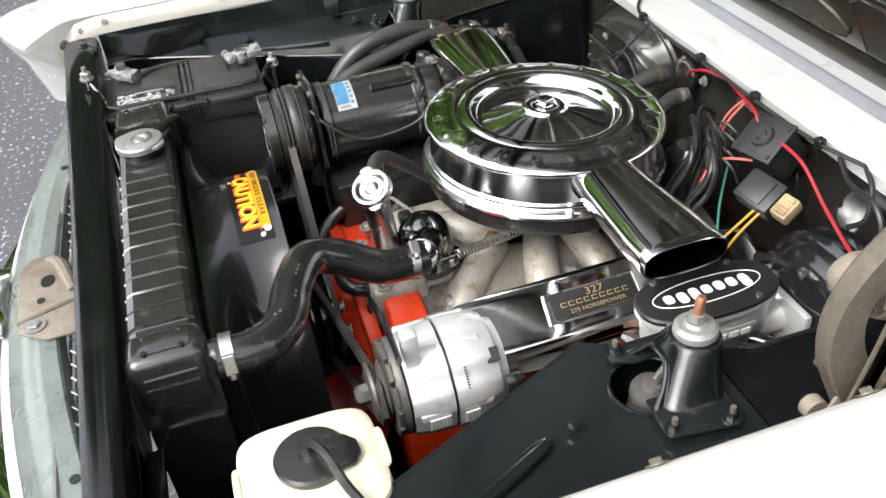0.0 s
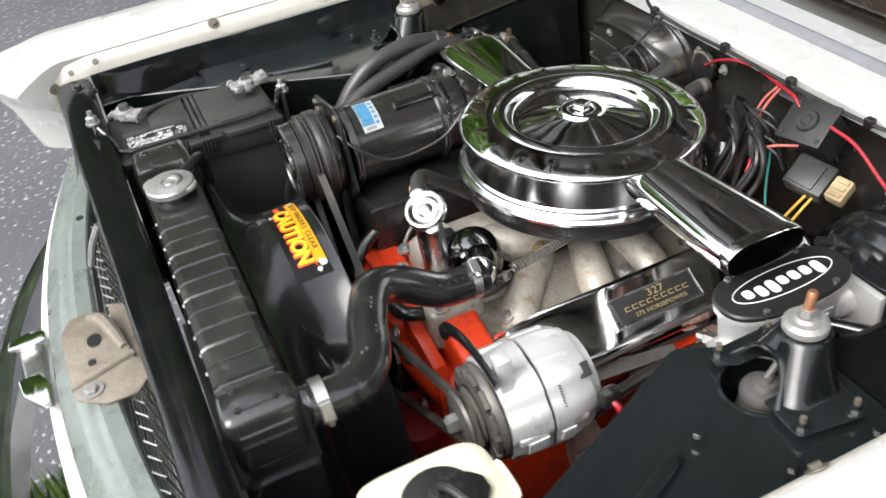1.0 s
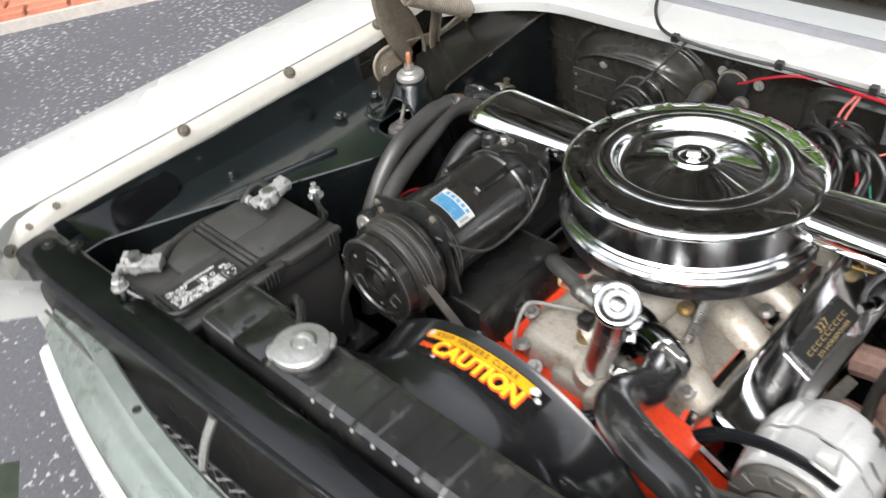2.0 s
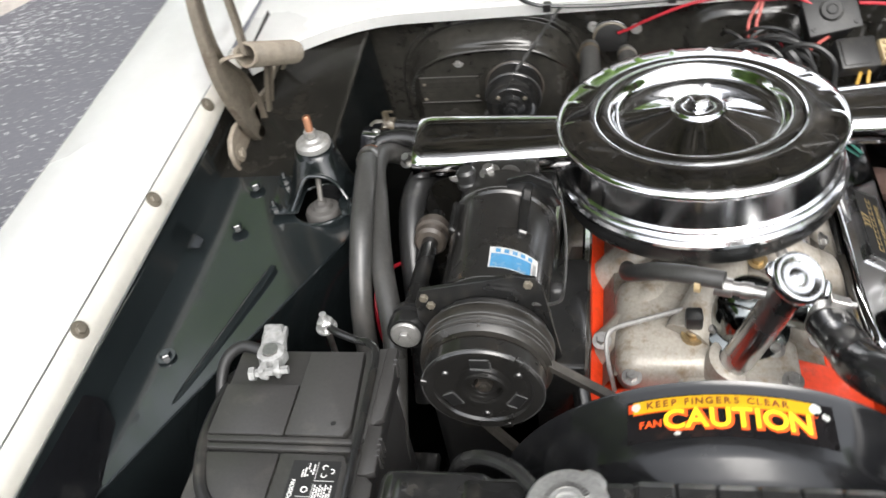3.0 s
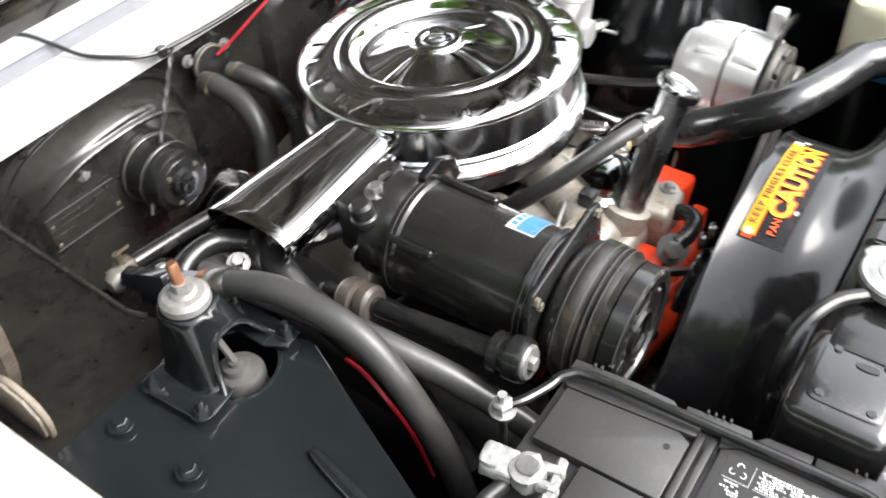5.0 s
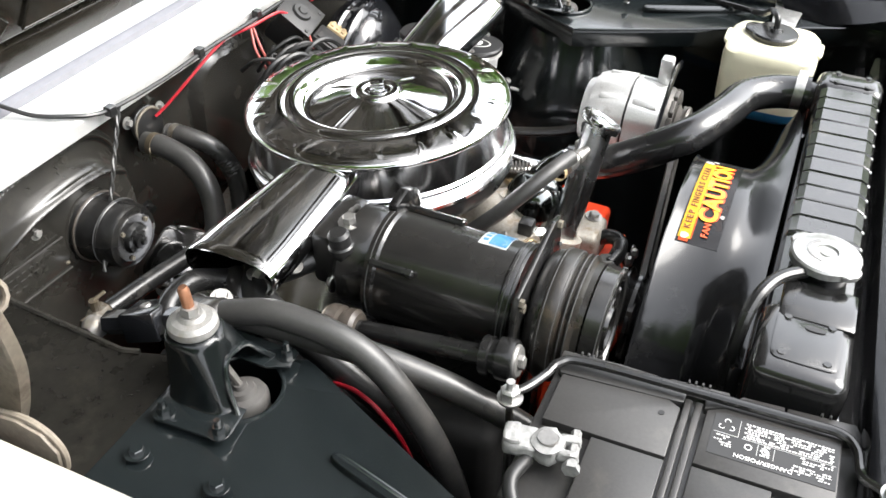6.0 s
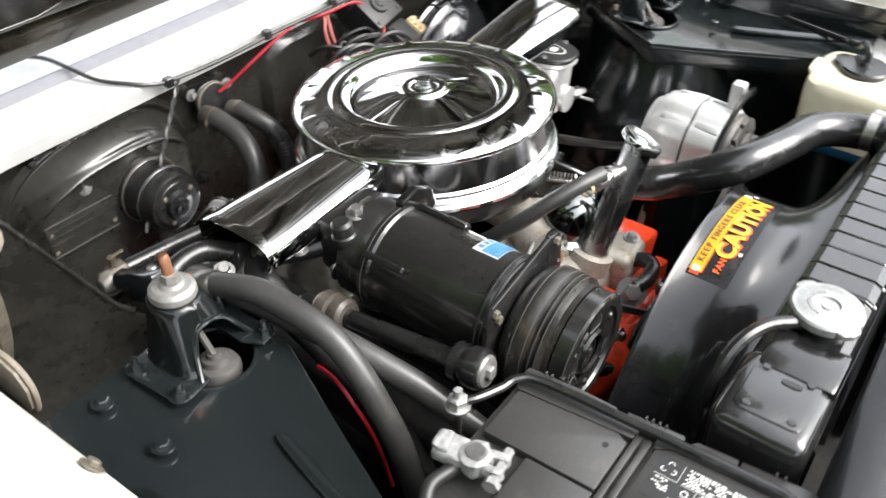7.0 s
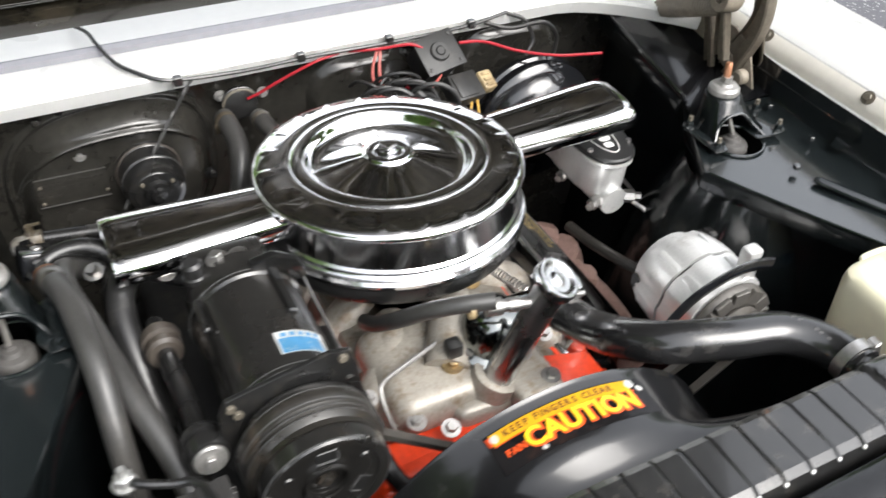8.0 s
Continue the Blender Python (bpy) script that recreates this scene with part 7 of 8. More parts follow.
    tube(bm, [(cx + 0.03, 0.10, 0.835), (cx + 0.07, 0.13, 0.835)], 0.010, 12)
    part("side_fitting", bm, BLACK, t)


def brake_booster():
    c = (0.372, 0, 0.815)
    t = thing("brake_booster", (0.372, 0.24, 0.70), "black round brake booster on the firewall", "brake booster")
    prof = [(0, 0.166), (0.045, 0.166), (0.055, 0.170), (0.085, 0.184), (0.098, 0.196), (0.102, 0.206), (0.109, 0.210), (0.113, 0.215), (0.113, 0.221), (0.108, 0.226), (0.108, 0.236),
            (0.112, 0.240), (0.112, 0.248), (0.104, 0.262), (0.08, 0.285), (0, 0.285)]
    part("shell", lathe(B(), prof, c, (0, 1, 0), 56), BLACK, t)
    part("check_valve", lathe(B(), [(0, 0.03), (0.007, 0.03), (0.007, 0.012), (0.012, 0.01), (0.012, 0), (0, 0)], (0.31, 0.186, 0.87), (-0.3, -1, 0.4), 14), RUBBER, t)


def washer_bottle():
    t = thing("washer_bottle", (0.478, -0.44, 0.84), "cream plastic washer bottle with blue fluid and a black cap", "bottle")
    cx, cy = 0.478, -0.443
    def sec(z, a, b, n=5):
        return [(cx + x, cy + y, z) for x, y in superellipse(0, 0, a, b, n, 36)]
    part("body", loft(B(), [sec(0.862, 0.064, 0.067), sec(0.935, 0.066, 0.070), sec(0.948, 0.064, 0.068), sec(0.956, 0.057, 0.060), sec(0.959, 0.046, 0.048, 3)]), POLY, t)
    part("fluid_level", loft(B(), [sec(0.838, 0.044, 0.046, 3), sec(0.841, 0.054, 0.057), sec(0.848, 0.061, 0.064), sec(0.8615, 0.0635, 0.0665)]), FLUID, t, "blue fluid showing through the plastic")
    bm = B()
    lathe(bm, [(0.028, 0.957), (0.034, 0.958), (0.0355, 0.961), (0.0355, 0.966), (0.033, 0.9685), (0.012, 0.9695), (0.009, 0.974), (0, 0.975)], (cx, cy + 0.002, 0), (0, 0, 1), 36)
    slab(bm, [(cx - 0.022, cy + 0.022), (cx + 0.026, cy + 0.016), (cx + 0.024, cy + 0.040), (cx + 0.014, cy + 0.048), (cx - 0.002, cy + 0.047), (cx - 0.012, cy + 0.038)], 0.0075, Matrix.Translation((0, 0, 0.9605)), 0.0025)
    part("cap", bm, RUBBER, t, "black cap with a side tab")
    for y in (cy - 0.066, cy + 0.066):
        bm = B()
        tube(bm, [(cx - 0.02, y, 0.945), (cx - 0.018, y + (0.004 if y > cy else -0.004), 0.950), (cx + 0.018, y + (0.004 if y > cy else -0.004), 0.950), (cx + 0.02, y, 0.945)], 0.0035, 8, 4)
        part("ear", bm, POLY, t)
    bm = B()
    slab(bm, [(0.545, -0.466), (0.632, -0.472), (0.632, -0.425), (0.545, -0.430)], 0.002, Matrix.Translation((0, 0, 0.9515)), 0.0006)
    part("strap", bm, CAP_METAL, t, "grey metal mounting strap")
    single("washer_hose", tube(B(), [(cx, cy + 0.002, 0.974), (cx + 0.004, cy + 0.004, 0.988), (cx + 0.025, cy + 0.015, 0.990), (cx + 0.06, cy + 0.03, 0.968), (cx + 0.10, cy + 0.06, 0.955), (cx + 0.13, cy + 0.16, 0.952)], 0.0048, 10), RUBBER, "thin black washer hose from the bottle cap", "hose")


def blower_motor():
    t = thing("blower_motor", (-0.262, 0.23, 0.80), "dusty black blower motor on the heater housing", "motor")
    prof = [(0, 0.280), (0.0455, 0.280), (0.0465, 0.268), (0.0455, 0.263), (0.0432, 0.261), (0.0428, 0.254), (0.0425, 0.237), (0.0438, 0.236), (0.0438, 0.232), (0.0425, 0.231), (0.0415, 0.215), (0.0390, 0.2100), (0.0330, 0.2088), (0.0310, 0.2072),
            (0.0205, 0.2072), (0.0195, 0.2040), (0.0180, 0.2010), (0.0120, 0.2000), (0.0108, 0.1945), (0.0060, 0.1940), (0.0050, 0.1905), (0, 0.1900)]
    part("housing", lathe(B(), prof, (-0.259, 0, 0.863), (0, 1, 0.0), 48), SATIN, t)
    for a in (0.6, 2.4, 4.2):
        part("screw", bolt(B(), (-0.259 + 0.0262 * math.cos(a), 0.2072, 0.863 + 0.0262 * math.sin(a)), (0, -1, 0), 0.0033, 0.003, False), OLD_BOLT, t)
    part("crimp_ring", lathe(B(), [(0.0436, -0.0008), (0.0444, -0.0005), (0.0444, 0.0005), (0.0436, 0.0008)], (-0.259, 0.2340, 0.863), (0, 1, 0), 48, closed=True), RING, t, "scuffed crimped seam")
    part("mounting_ring", tube(B(), [(-0.259 + 0.0452 * math.cos(a), 0.2630, 0.863 + 0.0452 * math.sin(a)) for a in [2 * math.pi * k / 40 for k in range(41)]], 0.0018, 6, 1, False), BROWN_BUSH, t, "dusty rolled mounting ring")


def data_plate():
    t = thing("data_plate", (-0.365, 0.267, 0.85), "black painted embossed data plate", "plate")
    m = basis((-0.364, 0.2665, 0.862), (1, -0.03, 0.0), (0, 0.06, 1))
    part("plate", slab(B(), [(-0.048, -0.023), (0.048, -0.023), (0.048, 0.023), (-0.048, 0.023)], 0.001, m, 0.0003), DUSTY, t)
    for y in (-0.0225, 0.0225):
        part("edge", box(B(), (-0.048, y - 0.0007, 0.0008), (0.048, y + 0.0007, 0.0026), 0, 1, m), GREY_BUSH, t, "lighter grey raised edge")
    for x, y in ((-0.042, -0.017), (-0.042, 0.010), (0.044, -0.014)):
        part("rivet", lathe(B(), [(0, 0.0022), (0.002, 0.0018), (0.003, 0), (0, 0)], m @ Vector((x, y, 0.001)), (0, -1, 0), 10), OLD_BOLT, t)
    rnd = random.Random(3)
    for r in range(3):
        x = -0.046
        while x < 0.04 - 0.03 * r:
            w = rnd.uniform(0.003, 0.009)
            part("embossed_bar", box(B(), (x, 0.010 - r * 0.009, 0.0008), (x + w, 0.0140 - r * 0.009, 0.0022), 0, 1, m), DUSTY, t)
            x += w + 0.004


def heater_hoses():
    a = [(-0.140, 0.275, 0.917), (-0.139, 0.250, 0.918), (-0.138, 0.212, 0.906), (-0.146, 0.180, 0.884), (-0.157, 0.164, 0.853), (-0.176, 0.154, 0.815), (-0.19, 0.15, 0.76)]
    b = [(-0.086, 0.285, 0.900), (-0.082, 0.255, 0.900), (-0.072, 0.225, 0.886), (-0.066, 0.204, 0.860), (-0.070, 0.190, 0.83), (-0.085, 0.18, 0.77)]
    t = thing("heater_hose", (-0.14, 0.26, 0.91), "dusty black heater hose with a tarnished clamp at the firewall", "hose", "heater hoses")
    part("hose", tube(B(), a, 0.0145, 16), GREY_RUBBER, t)
    part("clamp", lathe(B(), [(0.0140, -0.004), (0.0158, -0.004), (0.0158, 0.004), (0.0140, 0.004)], (-0.140, 0.260, 0.9178), (0, 1, 0), 24, closed=True), OLD_BRASS, t, "tarnished hose clamp")
    part("clamp_ear", slab(B(), [(-0.004, -0.010), (0.004, -0.012), (0.005, 0.006), (0.0, 0.011), (-0.005, 0.007)], 0.0015, basis((-0.155, 0.258, 0.912), (0.6, 0.6, 0.2), (0.1, 0, 1)), 0.0004), OLD_BRASS, t, "tarnished clamp ear")
    t = thing("heater_hose", (-0.085, 0.26, 0.90), "black ribbed heater hose at the firewall", "hose", "heater hoses")
    part("hose", tube(B(), b, 0.0130, 16, 14, True, 0.06), GREY_RUBBER, t)
    part("clamp", lathe(B(), [(0.0125, -0.004), (0.0145, -0.004), (0.0145, 0.004), (0.0125, 0.004)], (-0.084, 0.272, 0.9005), (0, 1, 0), 24, closed=True), OLD_BRASS, t, "tarnished hose clamp")
    t = thing("water_control_valve", (-0.105, 0.285, 0.92), "tarnished heater valve plate with two bolts", "valve")
    part("plate", slab(B(), superellipse(0, 0, 0.027, 0.025, 2.4, 24), 0.010, basis((-0.108, 0.302, 0.922), (1, 0, 0), (0, 0.2, 1)), 0.003), SATIN, t)
    part("rim", tube(B(), [(-0.108 + 0.0255 * math.cos(a), 0.294, 0.922 + 0.0235 * math.sin(a)) for a in [0.4 + 3.4 * k / 20 for k in range(21)]], 0.0022, 6, 1), OLD_BOLT, t, "brown rusted rim")
    for x, z in ((-0.134, 0.935), (-0.070, 0.927)):
        part("bolt", bolt(B(), (x, 0.306, z), (0, -1, 0.1), 0.0052, 0.008), ZINC, t)


def relay_boxes():
    t = thing("horn_relay", (0.19, 0.235, 0.95), "black boxed relay with a round button on its bracket", "relay")
    m = basis((0.190, 0.233, 0.976), (1, 0.15, 0.1), (0.0, 0.75, 0.62), 1.03)
    part("cover", slab(B(), [(-0.034, -0.030), (0.034, -0.030), (0.034, 0.030), (-0.034, 0.030)], 0.004, m, 0.0015), WIRE, t)
    part("body", box(B(), (-0.028, -0.026, -0.055), (0.028, 0.026, 0.0), 0.006, 2, m), WIRE, t)
    part("button", lathe(B(), [(0, 0.006), (0.006, 0.006), (0.008, 0.004), (0.014, 0.004), (0.016, 0), (0, 0)], m @ Vector((0, 0, 0.004)), m.to_3x3() @ Vector((0, 0, 1)), 24), WIRE, t)
    for x, y in ((-0.027, -0.022), (0.027, 0.022), (-0.027, 0.022), (0.027, -0.022)):
        part("rivet", lathe(B(), [(0, 0.002), (0.003, 0.0015), (0.0035, 0), (0, 0)], m @ Vector((x, y, 0.004)), m.to_3x3() @ Vector((0, 0, 1)), 10), WIRE, t)
    t = thing("junction_block", (0.245, 0.215, 0.91), "grey-black junction block with an ivory connector", "connector block")
    m = basis((0.230, 0.207, 0.926), (1, 0.25, -0.1), (-0.2, 0.8, 0.55), 0.98)
    part("block", box(B(), (-0.03, -0.024, -0.03), (0.028, 0.024, 0.0), 0.004, 2, m), WIRE, t)
    part("cover_plate", slab(B(), [(-0.026, -0.020), (0.014, -0.020), (0.014, 0.018), (-0.026, 0.018)], 0.003, m, 0.001), WIRE, t)
    con = B()
    box(con, (0.030, -0.018, -0.02), (0.056, 0.016, 0.002), 0.004, 2, m)
    for k in range(3):
        box(con, (0.034, -0.014 + k * 0.010, 0.001), (0.052, -0.008 + k * 0.010, 0.005), 0.001, 1, m)
    part("connector", con, IVORY, t, "aged ivory plastic connector")


def wiring():
    def wire(pts, r, mat, label, cat="wire", name="wire"):
        single(name, tube(B(), pts, r, 7, 7), mat, label, cat, "wiring")
    # loom that hangs along the cowl lip
    wire([(-0.31, 0.42, 1.030), (-0.29, 0.385, 1.030), (-0.283, 0.350, 1.027), (-0.268, 0.312, 1.014), (-0.245, 0.282, 1.0085), (-0.222, 0.266, 1.003), (-0.19, 0.262, 0.998), (-0.10, 0.262, 0.993), (0.0, 0.262, 0.995), (0.12, 0.26, 0.994), (0.25, 0.262, 0.995), (0.33, 0.272, 1.0)], 0.0028, WIRE, "black wiring loom clipped along the cowl lip")
    for q in (0, math.pi):
        twist = []
        for k in range(49):
            p = Vector((-0.180, 0.266, 0.992)).lerp(Vector((-0.306, 0.222, 0.838)), k / 48)
            twist.append(p + Vector((0.0017 * math.cos(q + k * 0.75), 0.0017 * math.sin(q + k * 0.75), 0.0)))
        single("blower_lead", tube(B(), twist, 0.0017, 6, 1), GREY_RUBBER, "thin grey twisted lead down to the blower motor", "wire", "wiring")
    wire([(0.04, 0.265, 0.99), (0.0, 0.262, 0.985), (-0.05, 0.270, 0.962), (-0.080, 0.282, 0.941), (-0.097, 0.290, 0.930)], 0.0022, RED, "red wire under the cowl lip")
    wire([(0.055, 0.265, 0.990), (0.10, 0.258, 0.988), (0.145, 0.245, 0.993), (0.165, 0.240, 0.985)], 0.0024, RED, "red wire to the relay box")
    wire([(0.225, 0.235, 0.985), (0.27, 0.235, 0.978), (0.33, 0.225, 0.955), (0.40, 0.21, 0.94), (0.47, 0.19, 0.94)], 0.0024, RED, "red wire from the relay towards the booster")
    wire([(0.10, 0.262, 0.985), (0.085, 0.245, 0.955), (0.09, 0.22, 0.91), (0.10, 0.19, 0.87)], 0.002, PINK, "thin faded pink wire at the firewall")
    wire([(0.105, 0.262, 0.985), (0.095, 0.24, 0.95), (0.10, 0.215, 0.905), (0.115, 0.185, 0.865)], 0.002, PINK, "thin faded pink wire at the firewall")
    wire([(0.15, 0.21, 0.92), (0.17, 0.19, 0.87), (0.20, 0.17, 0.83), (0.24, 0.14, 0.80)], 0.002, TEAL, "thin green wire at the firewall")
    wire([(0.235, 0.20, 0.90), (0.225, 0.18, 0.87), (0.22, 0.15, 0.84)], 0.002, YELLOW_WIRE, "thin yellow wire at the junction block")
    wire([(0.245, 0.20, 0.90), (0.24, 0.175, 0.87), (0.235, 0.15, 0.83)], 0.002, YELLOW_WIRE, "thin yellow wire at the junction block")
    # spark plug leads looping up from the distributor and over to each side
    rnd = random.Random(11)
    for k in range(8):
        cx, cy, cz = 0.070 + 0.012 * k, 0.232 - 0.009 * (k % 4), 0.915 + 0.006 * (k % 3)
        r = 0.026 + 0.006 * ((k * 2) % 3)
        pts = [(cx + r * math.cos(a), cy - 0.010 * j, cz + r * math.sin(a)) for j, a in enumerate((3.7, 2.9, 2.1, 1.3, 0.5, -0.3))]
        pts += [(cx + r * 0.7 + 0.01 * rnd.random(), cy - 0.075, cz - 0.045), (cx + 0.035, cy - 0.11, cz - 0.10)]
        wire(pts, 0.0040, WIRE, "black spark plug lead looping behind the air cleaner", "wire", "spark_plug_lead")
    # thinner wiring between the relay and the air cleaner
    for k in range(4):
        cx, cy, cz = 0.105 + 0.016 * k, 0.246 - 0.012 * k, 0.935 - 0.008 * k
        r = 0.022 + 0.004 * (k % 2)
        pts = [(cx - r * math.cos(a), cy - 0.008 * j, cz + r * math.sin(a)) for j, a in enumerate((3.4, 2.5, 1.6, 0.7, -0.4))] + [(cx - r * 0.5, cy - 0.055, cz - 0.06)]
        wire(pts, 0.0024, WIRE, "thin black wire looping between the firewall and the air cleaner")
    wire([(0.125, 0.21, 0.945), (0.135, 0.195, 0.935), (0.15, 0.175, 0.915), (0.155, 0.165, 0.905)], 0.0022, RED, "short red wire with a bare end")
    wire([(0.19, 0.22, 0.945), (0.165, 0.20, 0.94), (0.14, 0.185, 0.925)], 0.002, PINK, "short pink wire behind the air cleaner")
    for k, pts in enumerate(([(0.075, 0.24, 0.93), (0.085, 0.215, 0.965), (0.115, 0.200, 0.975), (0.145, 0.205, 0.955), (0.140, 0.215, 0.925)], [(0.095, 0.235, 0.925), (0.105, 0.205, 0.955), (0.135, 0.185, 0.960), (0.160, 0.190, 0.935), (0.150, 0.20, 0.90)],
                             [(0.11, 0.24, 0.945), (0.13, 0.215, 0.925), (0.12, 0.19, 0.905), (0.10, 0.20, 0.885)], [(0.05, 0.25, 0.94), (0.055, 0.225, 0.96), (0.075, 0.205, 0.955), (0.09, 0.21, 0.93), (0.085, 0.22, 0.90)])):
        wire(pts, (0.0026, 0.0034, 0.0024, 0.003)[k], WIRE, "black wire loop at the firewall")
    single("taped_connector", tube(B(), [(0.128, 0.196, 0.948), (0.140, 0.188, 0.935), (0.150, 0.182, 0.918)], lambda f: 0.006 + 0.003 * math.sin(math.pi * f), 10, 5), WIRE, "black taped wire joint behind the air cleaner", "connector", "wiring")
    t = thing("distributor", (0.06, 0.21, 0.80), "black distributor cap behind the air cleaner", "distributor")
    part("cap", lathe(B(), [(0, 0.075), (0.02, 0.075), (0.035, 0.06), (0.04, 0.03), (0.04, 0), (0, 0)], (0.06, 0.205, 0.83), (0, 0, 1), 24), SATIN, t)
    wire([(0.33, 0.275, 0.998), (0.36, 0.262, 0.985), (0.372, 0.25, 0.955), (0.355, 0.24, 0.935)], 0.0035, WIRE, "black wire loop above the booster")
    wire([(0.29, 0.27, 0.99), (0.33, 0.255, 0.98), (0.385, 0.245, 0.985), (0.41, 0.24, 0.96), (0.405, 0.235, 0.93)], 0.0035, WIRE, "black wire loop above the booster")
    wire([(0.385, -0.205, 0.875), (0.40, -0.20, 0.862), (0.405, -0.205, 0.83), (0.40, -0.22, 0.79)], 0.004, RED, "short red alternator wire")
    t = thing("wire_boot", (0.385, -0.203, 0.87), "black rubber boot on the alternator wire", "boot")
    part("boot", box(B(), (0.377, -0.215, 0.862), (0.392, -0.193, 0.888), 0.004), RUBBER, t)
    for x in (-0.198, -0.02, 0.12, 0.26):
        single("wire_clip", box(B(), (x - 0.006, 0.257, 0.991), (x + 0.006, 0.268, 1.004), 0.001, 1), SATIN, "small black clip on the cowl lip", "clip", "wire clips")


def fuel_line():
    single("steel_line", tube(B(), [(0.005, -0.188, 0.846), (-0.03, -0.198, 0.842), (-0.07, -0.209, 0.838), (-0.104, -0.221, 0.836), (-0.113, -0.232, 0.830), (-0.112, -0.252, 0.810), (-0.106, -0.268, 0.785), (-0.100, -0.285, 0.75)], 0.0030, 8), ZINC, "bent steel line at the front of the intake", "pipe")
    single("bypass_hose", tube(B(), [(0.068, -0.302, 0.806), (0.068, -0.318, 0.812), (0.056, -0.332, 0.815), (0.030, -0.336, 0.815), (0.008, -0.330, 0.812)], 0.0105, 14), RUBBER, "short black bypass hose at the water pump", "hose")
    single("lower_heater_hose", tube(B(), [(-0.05, -0.345, 0.765), (-0.09, -0.352, 0.765), (-0.13, -0.33, 0.79), (-0.145, -0.28, 0.82), (-0.15, -0.2, 0.84)], 0.0105, 12), RUBBER, "black heater hose at the water pump", "hose")
    single("lower_hose", tube(B(), [(-0.10, -0.365, 0.70), (-0.14, -0.38, 0.72), (-0.17, -0.40, 0.70), (-0.19, -0.43, 0.66)], 0.015, 12), RUBBER, "black hose behind the compressor clutch", "hose")


master_cylinder()
brake_booster()
washer_bottle()
blower_motor()
data_plate()
heater_hoses()
relay_boxes()
wiring()
fuel_line()

# ---- outside the car ----
def brick_border():
    t = thing("brick_border", (-4.1, 1.0, 0.0), "low red brick edging along the driveway", "brick edging")
    me = bpy.data.meshes.new("brick")
    bm = box(B(), (-0.1, -0.045, 0), (0.1, 0.045, 0.06), 0.006, 1)
    bm.to_mesh(me)
    bm.free()
    finish(me, BRICK)
    d = Vector((0.52, 0.85, 0)).normalized()
    nrm = Vector((-d.y, d.x, 0))
    ang = math.atan2(d.y, d.x)
    rnd = random.Random(9)
    for r in range(5):
        for k in range(-8, 14):
            c = Vector((-4.10, 0.40, 0)) + d * (k * 0.215 + 0.1075 * (r % 2)) + nrm * (r * 0.10 + 0.05) + Vector((0, 0, 0.03 + 0.06 * min(r, 4) * 0.0))
            ob = new("brick", me)
            ob.matrix_basis = Matrix.Translation(c) @ Matrix.Rotation(ang + rnd.uniform(-0.02, 0.02), 4, "Z")
            ob.parent = t
            ob.matrix_parent_inverse = t.matrix_basis.inverted()
    bm = slab(B(), [(-2.0, -0.02), (3.2, -0.02), (3.2, 0.6), (-2.0, 0.6)], 0.055, Matrix.Translation((-4.10, 0.40, 0)) @ Matrix.Rotation(ang, 4, "Z"))
    part("mortar_bed", bm, MORTAR, t)


def grass_strip():
    rnd = random.Random(5)
    verts, faces = [], []
    for k in range(9000):
        x, y = rnd.uniform(-0.75, 1.2), -1.02 - abs(rnd.gauss(0, 0.28))
        h, a, lean = rnd.uniform(0.03, 0.09), rnd.uniform(0, 6.28), rnd.uniform(-0.03, 0.03)
        dx, dy = 0.004 * math.cos(a), 0.004 * math.sin(a)
        i = len(verts)
        verts += [(x - dx, y - dy, 0), (x + dx, y + dy, 0), (x + lean, y + lean * 0.6, h)]
        faces.append((i, i + 1, i + 2))
    me = bpy.data.meshes.new("grass")
    me.from_pydata(verts, [], faces)
    finish(me, GRASS)
    tagged(new("grass", me), "patchy green grass at the edge of the driveway", "grass", kind="stuff")


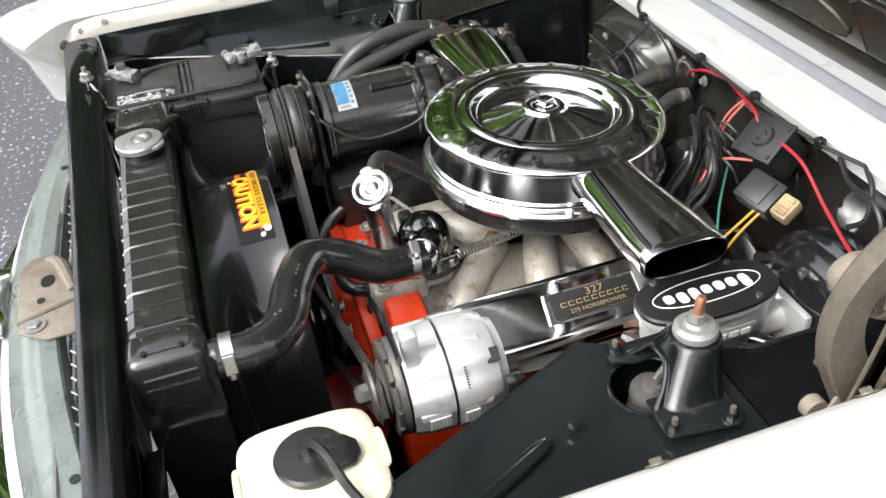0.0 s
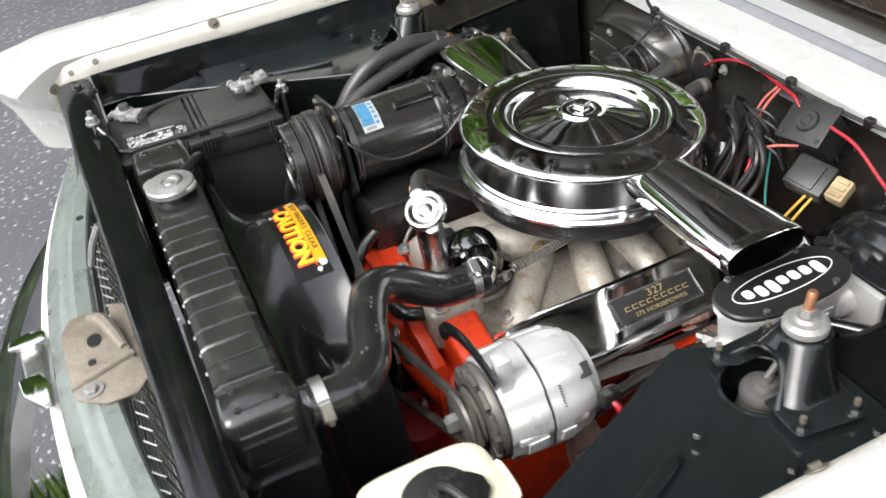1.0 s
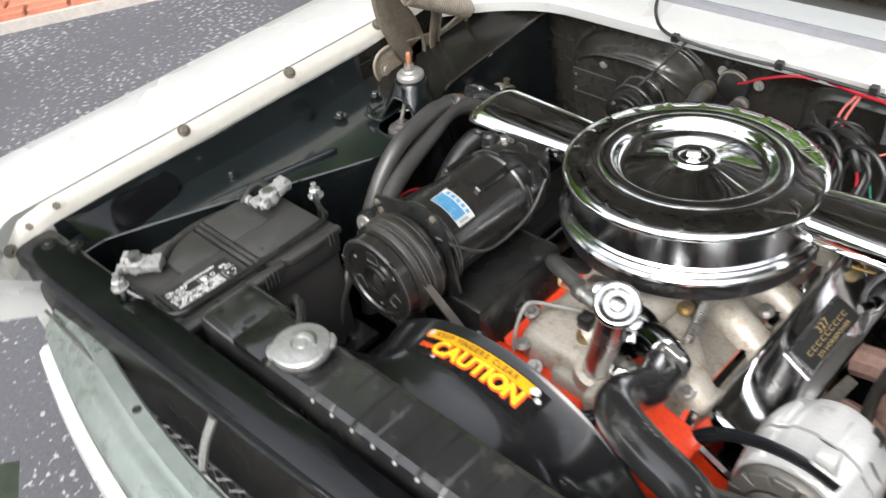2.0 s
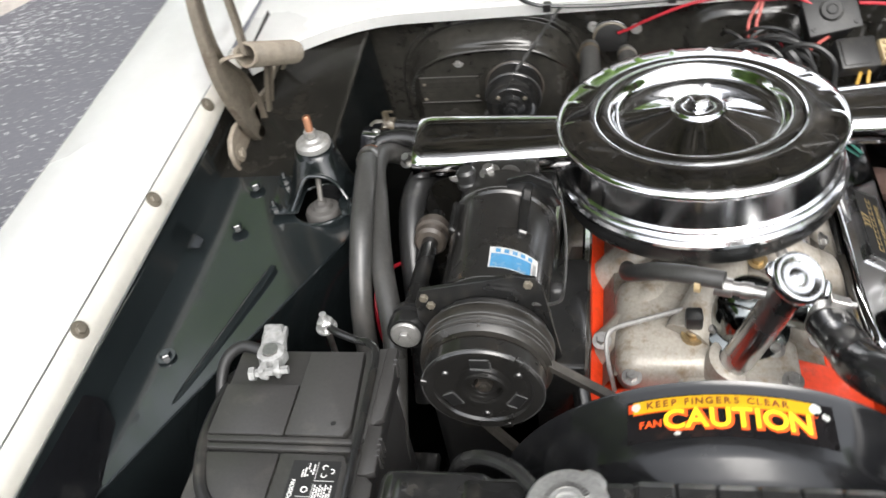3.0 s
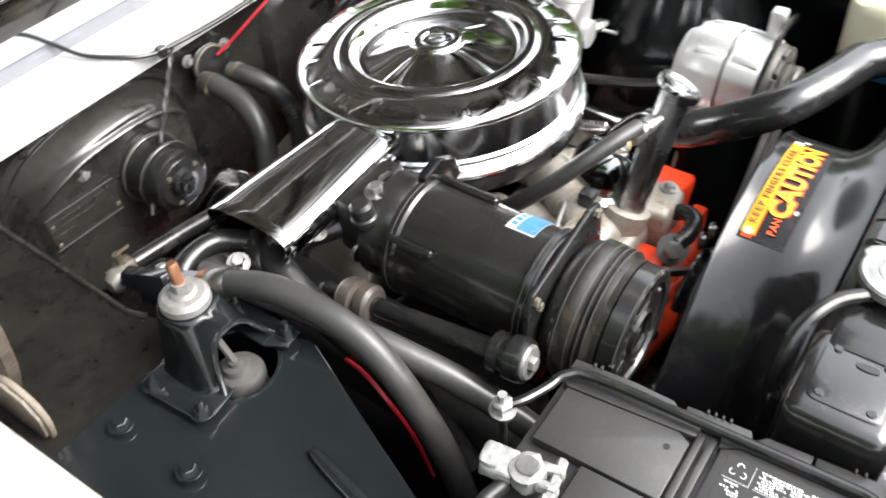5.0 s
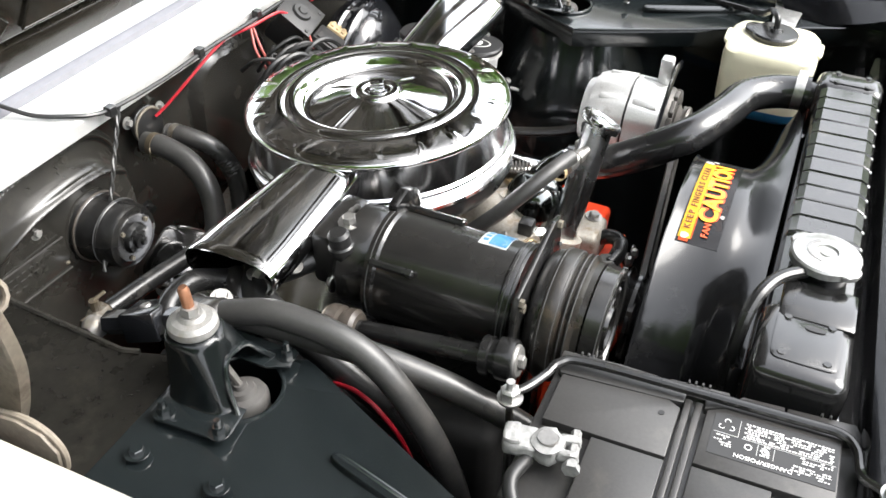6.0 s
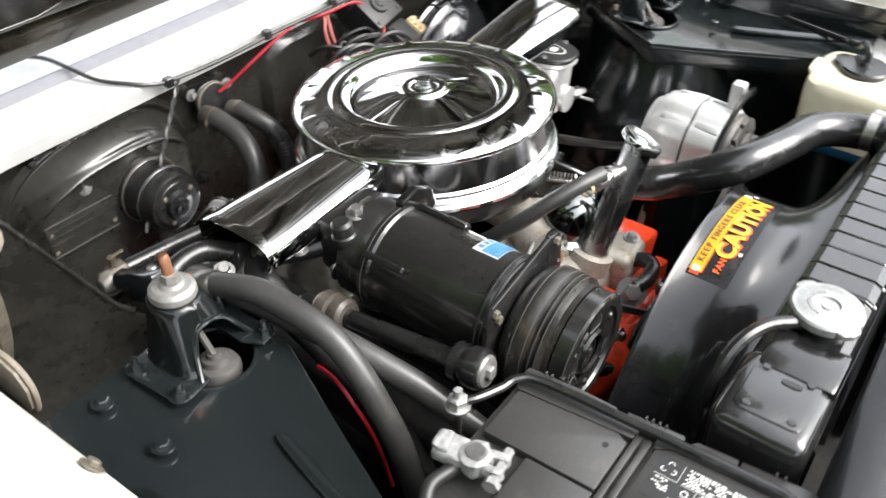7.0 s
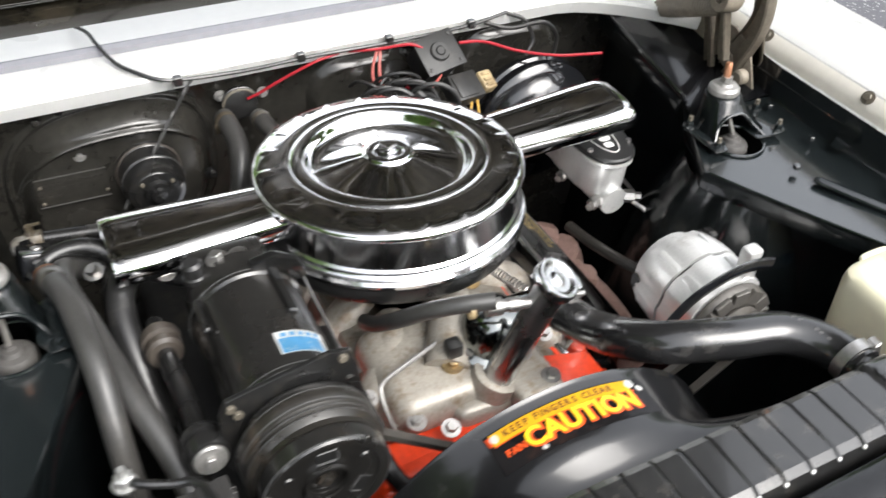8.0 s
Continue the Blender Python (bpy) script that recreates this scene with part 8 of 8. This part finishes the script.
def tree(at, height, spread, seed):
    rnd = random.Random(seed)
    t = thing("tree", at, "unseen tall leafy green tree beyond the driveway, there for reflections", "tree", "trees round the driveway")
    at = Vector(at)
    bm = B()
    top = at + Vector((rnd.uniform(-0.4, 0.4), rnd.uniform(-0.4, 0.4), height * 0.75))
    tube(bm, [at, at.lerp(top, 0.4) + Vector((0.15, 0.1, 0)), top], lambda f: 0.28 * (1 - 0.85 * f), 10, 5)
    clumps = []
    for k in range(14):
        a = k * 2.4 + rnd.uniform(-0.3, 0.3)
        f = rnd.uniform(0.3, 0.95)
        s0 = at.lerp(top, f)
        r = spread * (1.05 - 0.6 * f) * rnd.uniform(0.6, 1.1)
        e = s0 + Vector((r * math.cos(a), r * math.sin(a), rnd.uniform(0.3, 1.4)))
        tube(bm, [s0, s0.lerp(e, 0.5) + Vector((0, 0, 0.25)), e], lambda f: 0.09 * (1 - 0.8 * f), 6, 3)
        clumps += [(e, spread * 0.34), (s0.lerp(e, 0.6), spread * 0.3)]
    clumps.append((top + Vector((0, 0, 0.6)), spread * 0.4))
    part("trunk", bm, BARK, t, "brown bark trunk and limbs")
    verts, faces = [], []
    for c, r in clumps:
        for k in range(520):
            d = Vector((rnd.gauss(0, 1), rnd.gauss(0, 1), rnd.gauss(0, 0.8)))
            p = c + d * r * 0.5
            u = Vector((rnd.gauss(0, 1), rnd.gauss(0, 1), rnd.gauss(0, 1))).normalized()
            v = u.orthogonal().normalized()
            sz = rnd.uniform(0.09, 0.19)
            i = len(verts)
            verts += [p - u * sz, p + v * sz * 0.5, p + u * sz, p - v * sz * 0.5]
            faces.append((i, i + 1, i + 2, i + 3))
    me = bpy.data.meshes.new("crown")
    me.from_pydata(verts, [], faces)
    finish(me, LEAF)
    ob = new("crown", me)
    ob.parent = t
    ob.matrix_parent_inverse = t.matrix_basis.inverted()
    ob["label"] = "green leafy crown"


def hedge(name, a, b, seed):
    """A leafy hedge between two points of the ground."""
    rnd = random.Random(seed)
    verts, faces = [], []
    a, b = Vector(a), Vector(b)
    side = (b - a).normalized().cross(Vector((0, 0, 1)))
    for k in range(5200):
        f = rnd.random()
        h = 1.9 + 0.5 * noise.noise((f * 9, seed, 0))
        q = rnd.gauss(0, 0.35)
        p = a.lerp(b, f) + side * q + Vector((0, 0, h * rnd.random() ** 0.7))
        u = Vector((rnd.gauss(0, 1), rnd.gauss(0, 1), rnd.gauss(0, 1))).normalized()
        v = u.orthogonal().normalized()
        sz = rnd.uniform(0.08, 0.17)
        i = len(verts)
        verts += [p - u * sz, p + v * sz * 0.6, p + u * sz, p - v * sz * 0.6]
        faces.append((i, i + 1, i + 2, i + 3))
    me = bpy.data.meshes.new(name)
    me.from_pydata(verts, [], faces)
    finish(me, LEAF)
    tagged(new(name, me), "unseen dense green leafy hedge beyond the driveway, there for reflections", "hedge", "hedges")


# unseen hedges, added so that chrome and paint mirror green
hedge("hedge", (-7.2, -6, 0), (-7.2, 3, 0), 1)
hedge("hedge", (-7.0, 3, 0), (-4.5, 10, 0), 2)
hedge("hedge", (-4.5, 10, 0), (5.5, 11, 0), 3)
hedge("hedge", (-6, -9, 0), (4, -9.5, 0), 4)
hedge("hedge", (8.0, -7, 0), (8.0, 8, 0), 5)
brick_border()
grass_strip()
# out of view; front and brake-side ones are added to darken mirrored sky
for k, (x, y, h, s) in enumerate(((-8.5, -4.5, 8.5, 3.2), (-8, -1, 9, 3.4), (-7.5, 2.5, 9.5, 3.4), (-8, 6, 10, 3.4), (-6.5, 9.5, 11, 3.6), (-3, 13, 11, 3.6),
                               (10.2, -5.4, 4.6, 2.2), (9.8, -1.0, 5.4, 2.4), (10.0, 3.2, 5.0, 2.3), (9.0, 7.4, 6.0, 2.6),
                               (-5.0, -10.5, 5.6, 2.6), (-1.2, -11.0, 6.2, 2.8), (2.8, -11.2, 5.8, 2.7), (6.4, -9.6, 5.2, 2.4))):
    tree((x, y, 0), h, s, 20 + k)
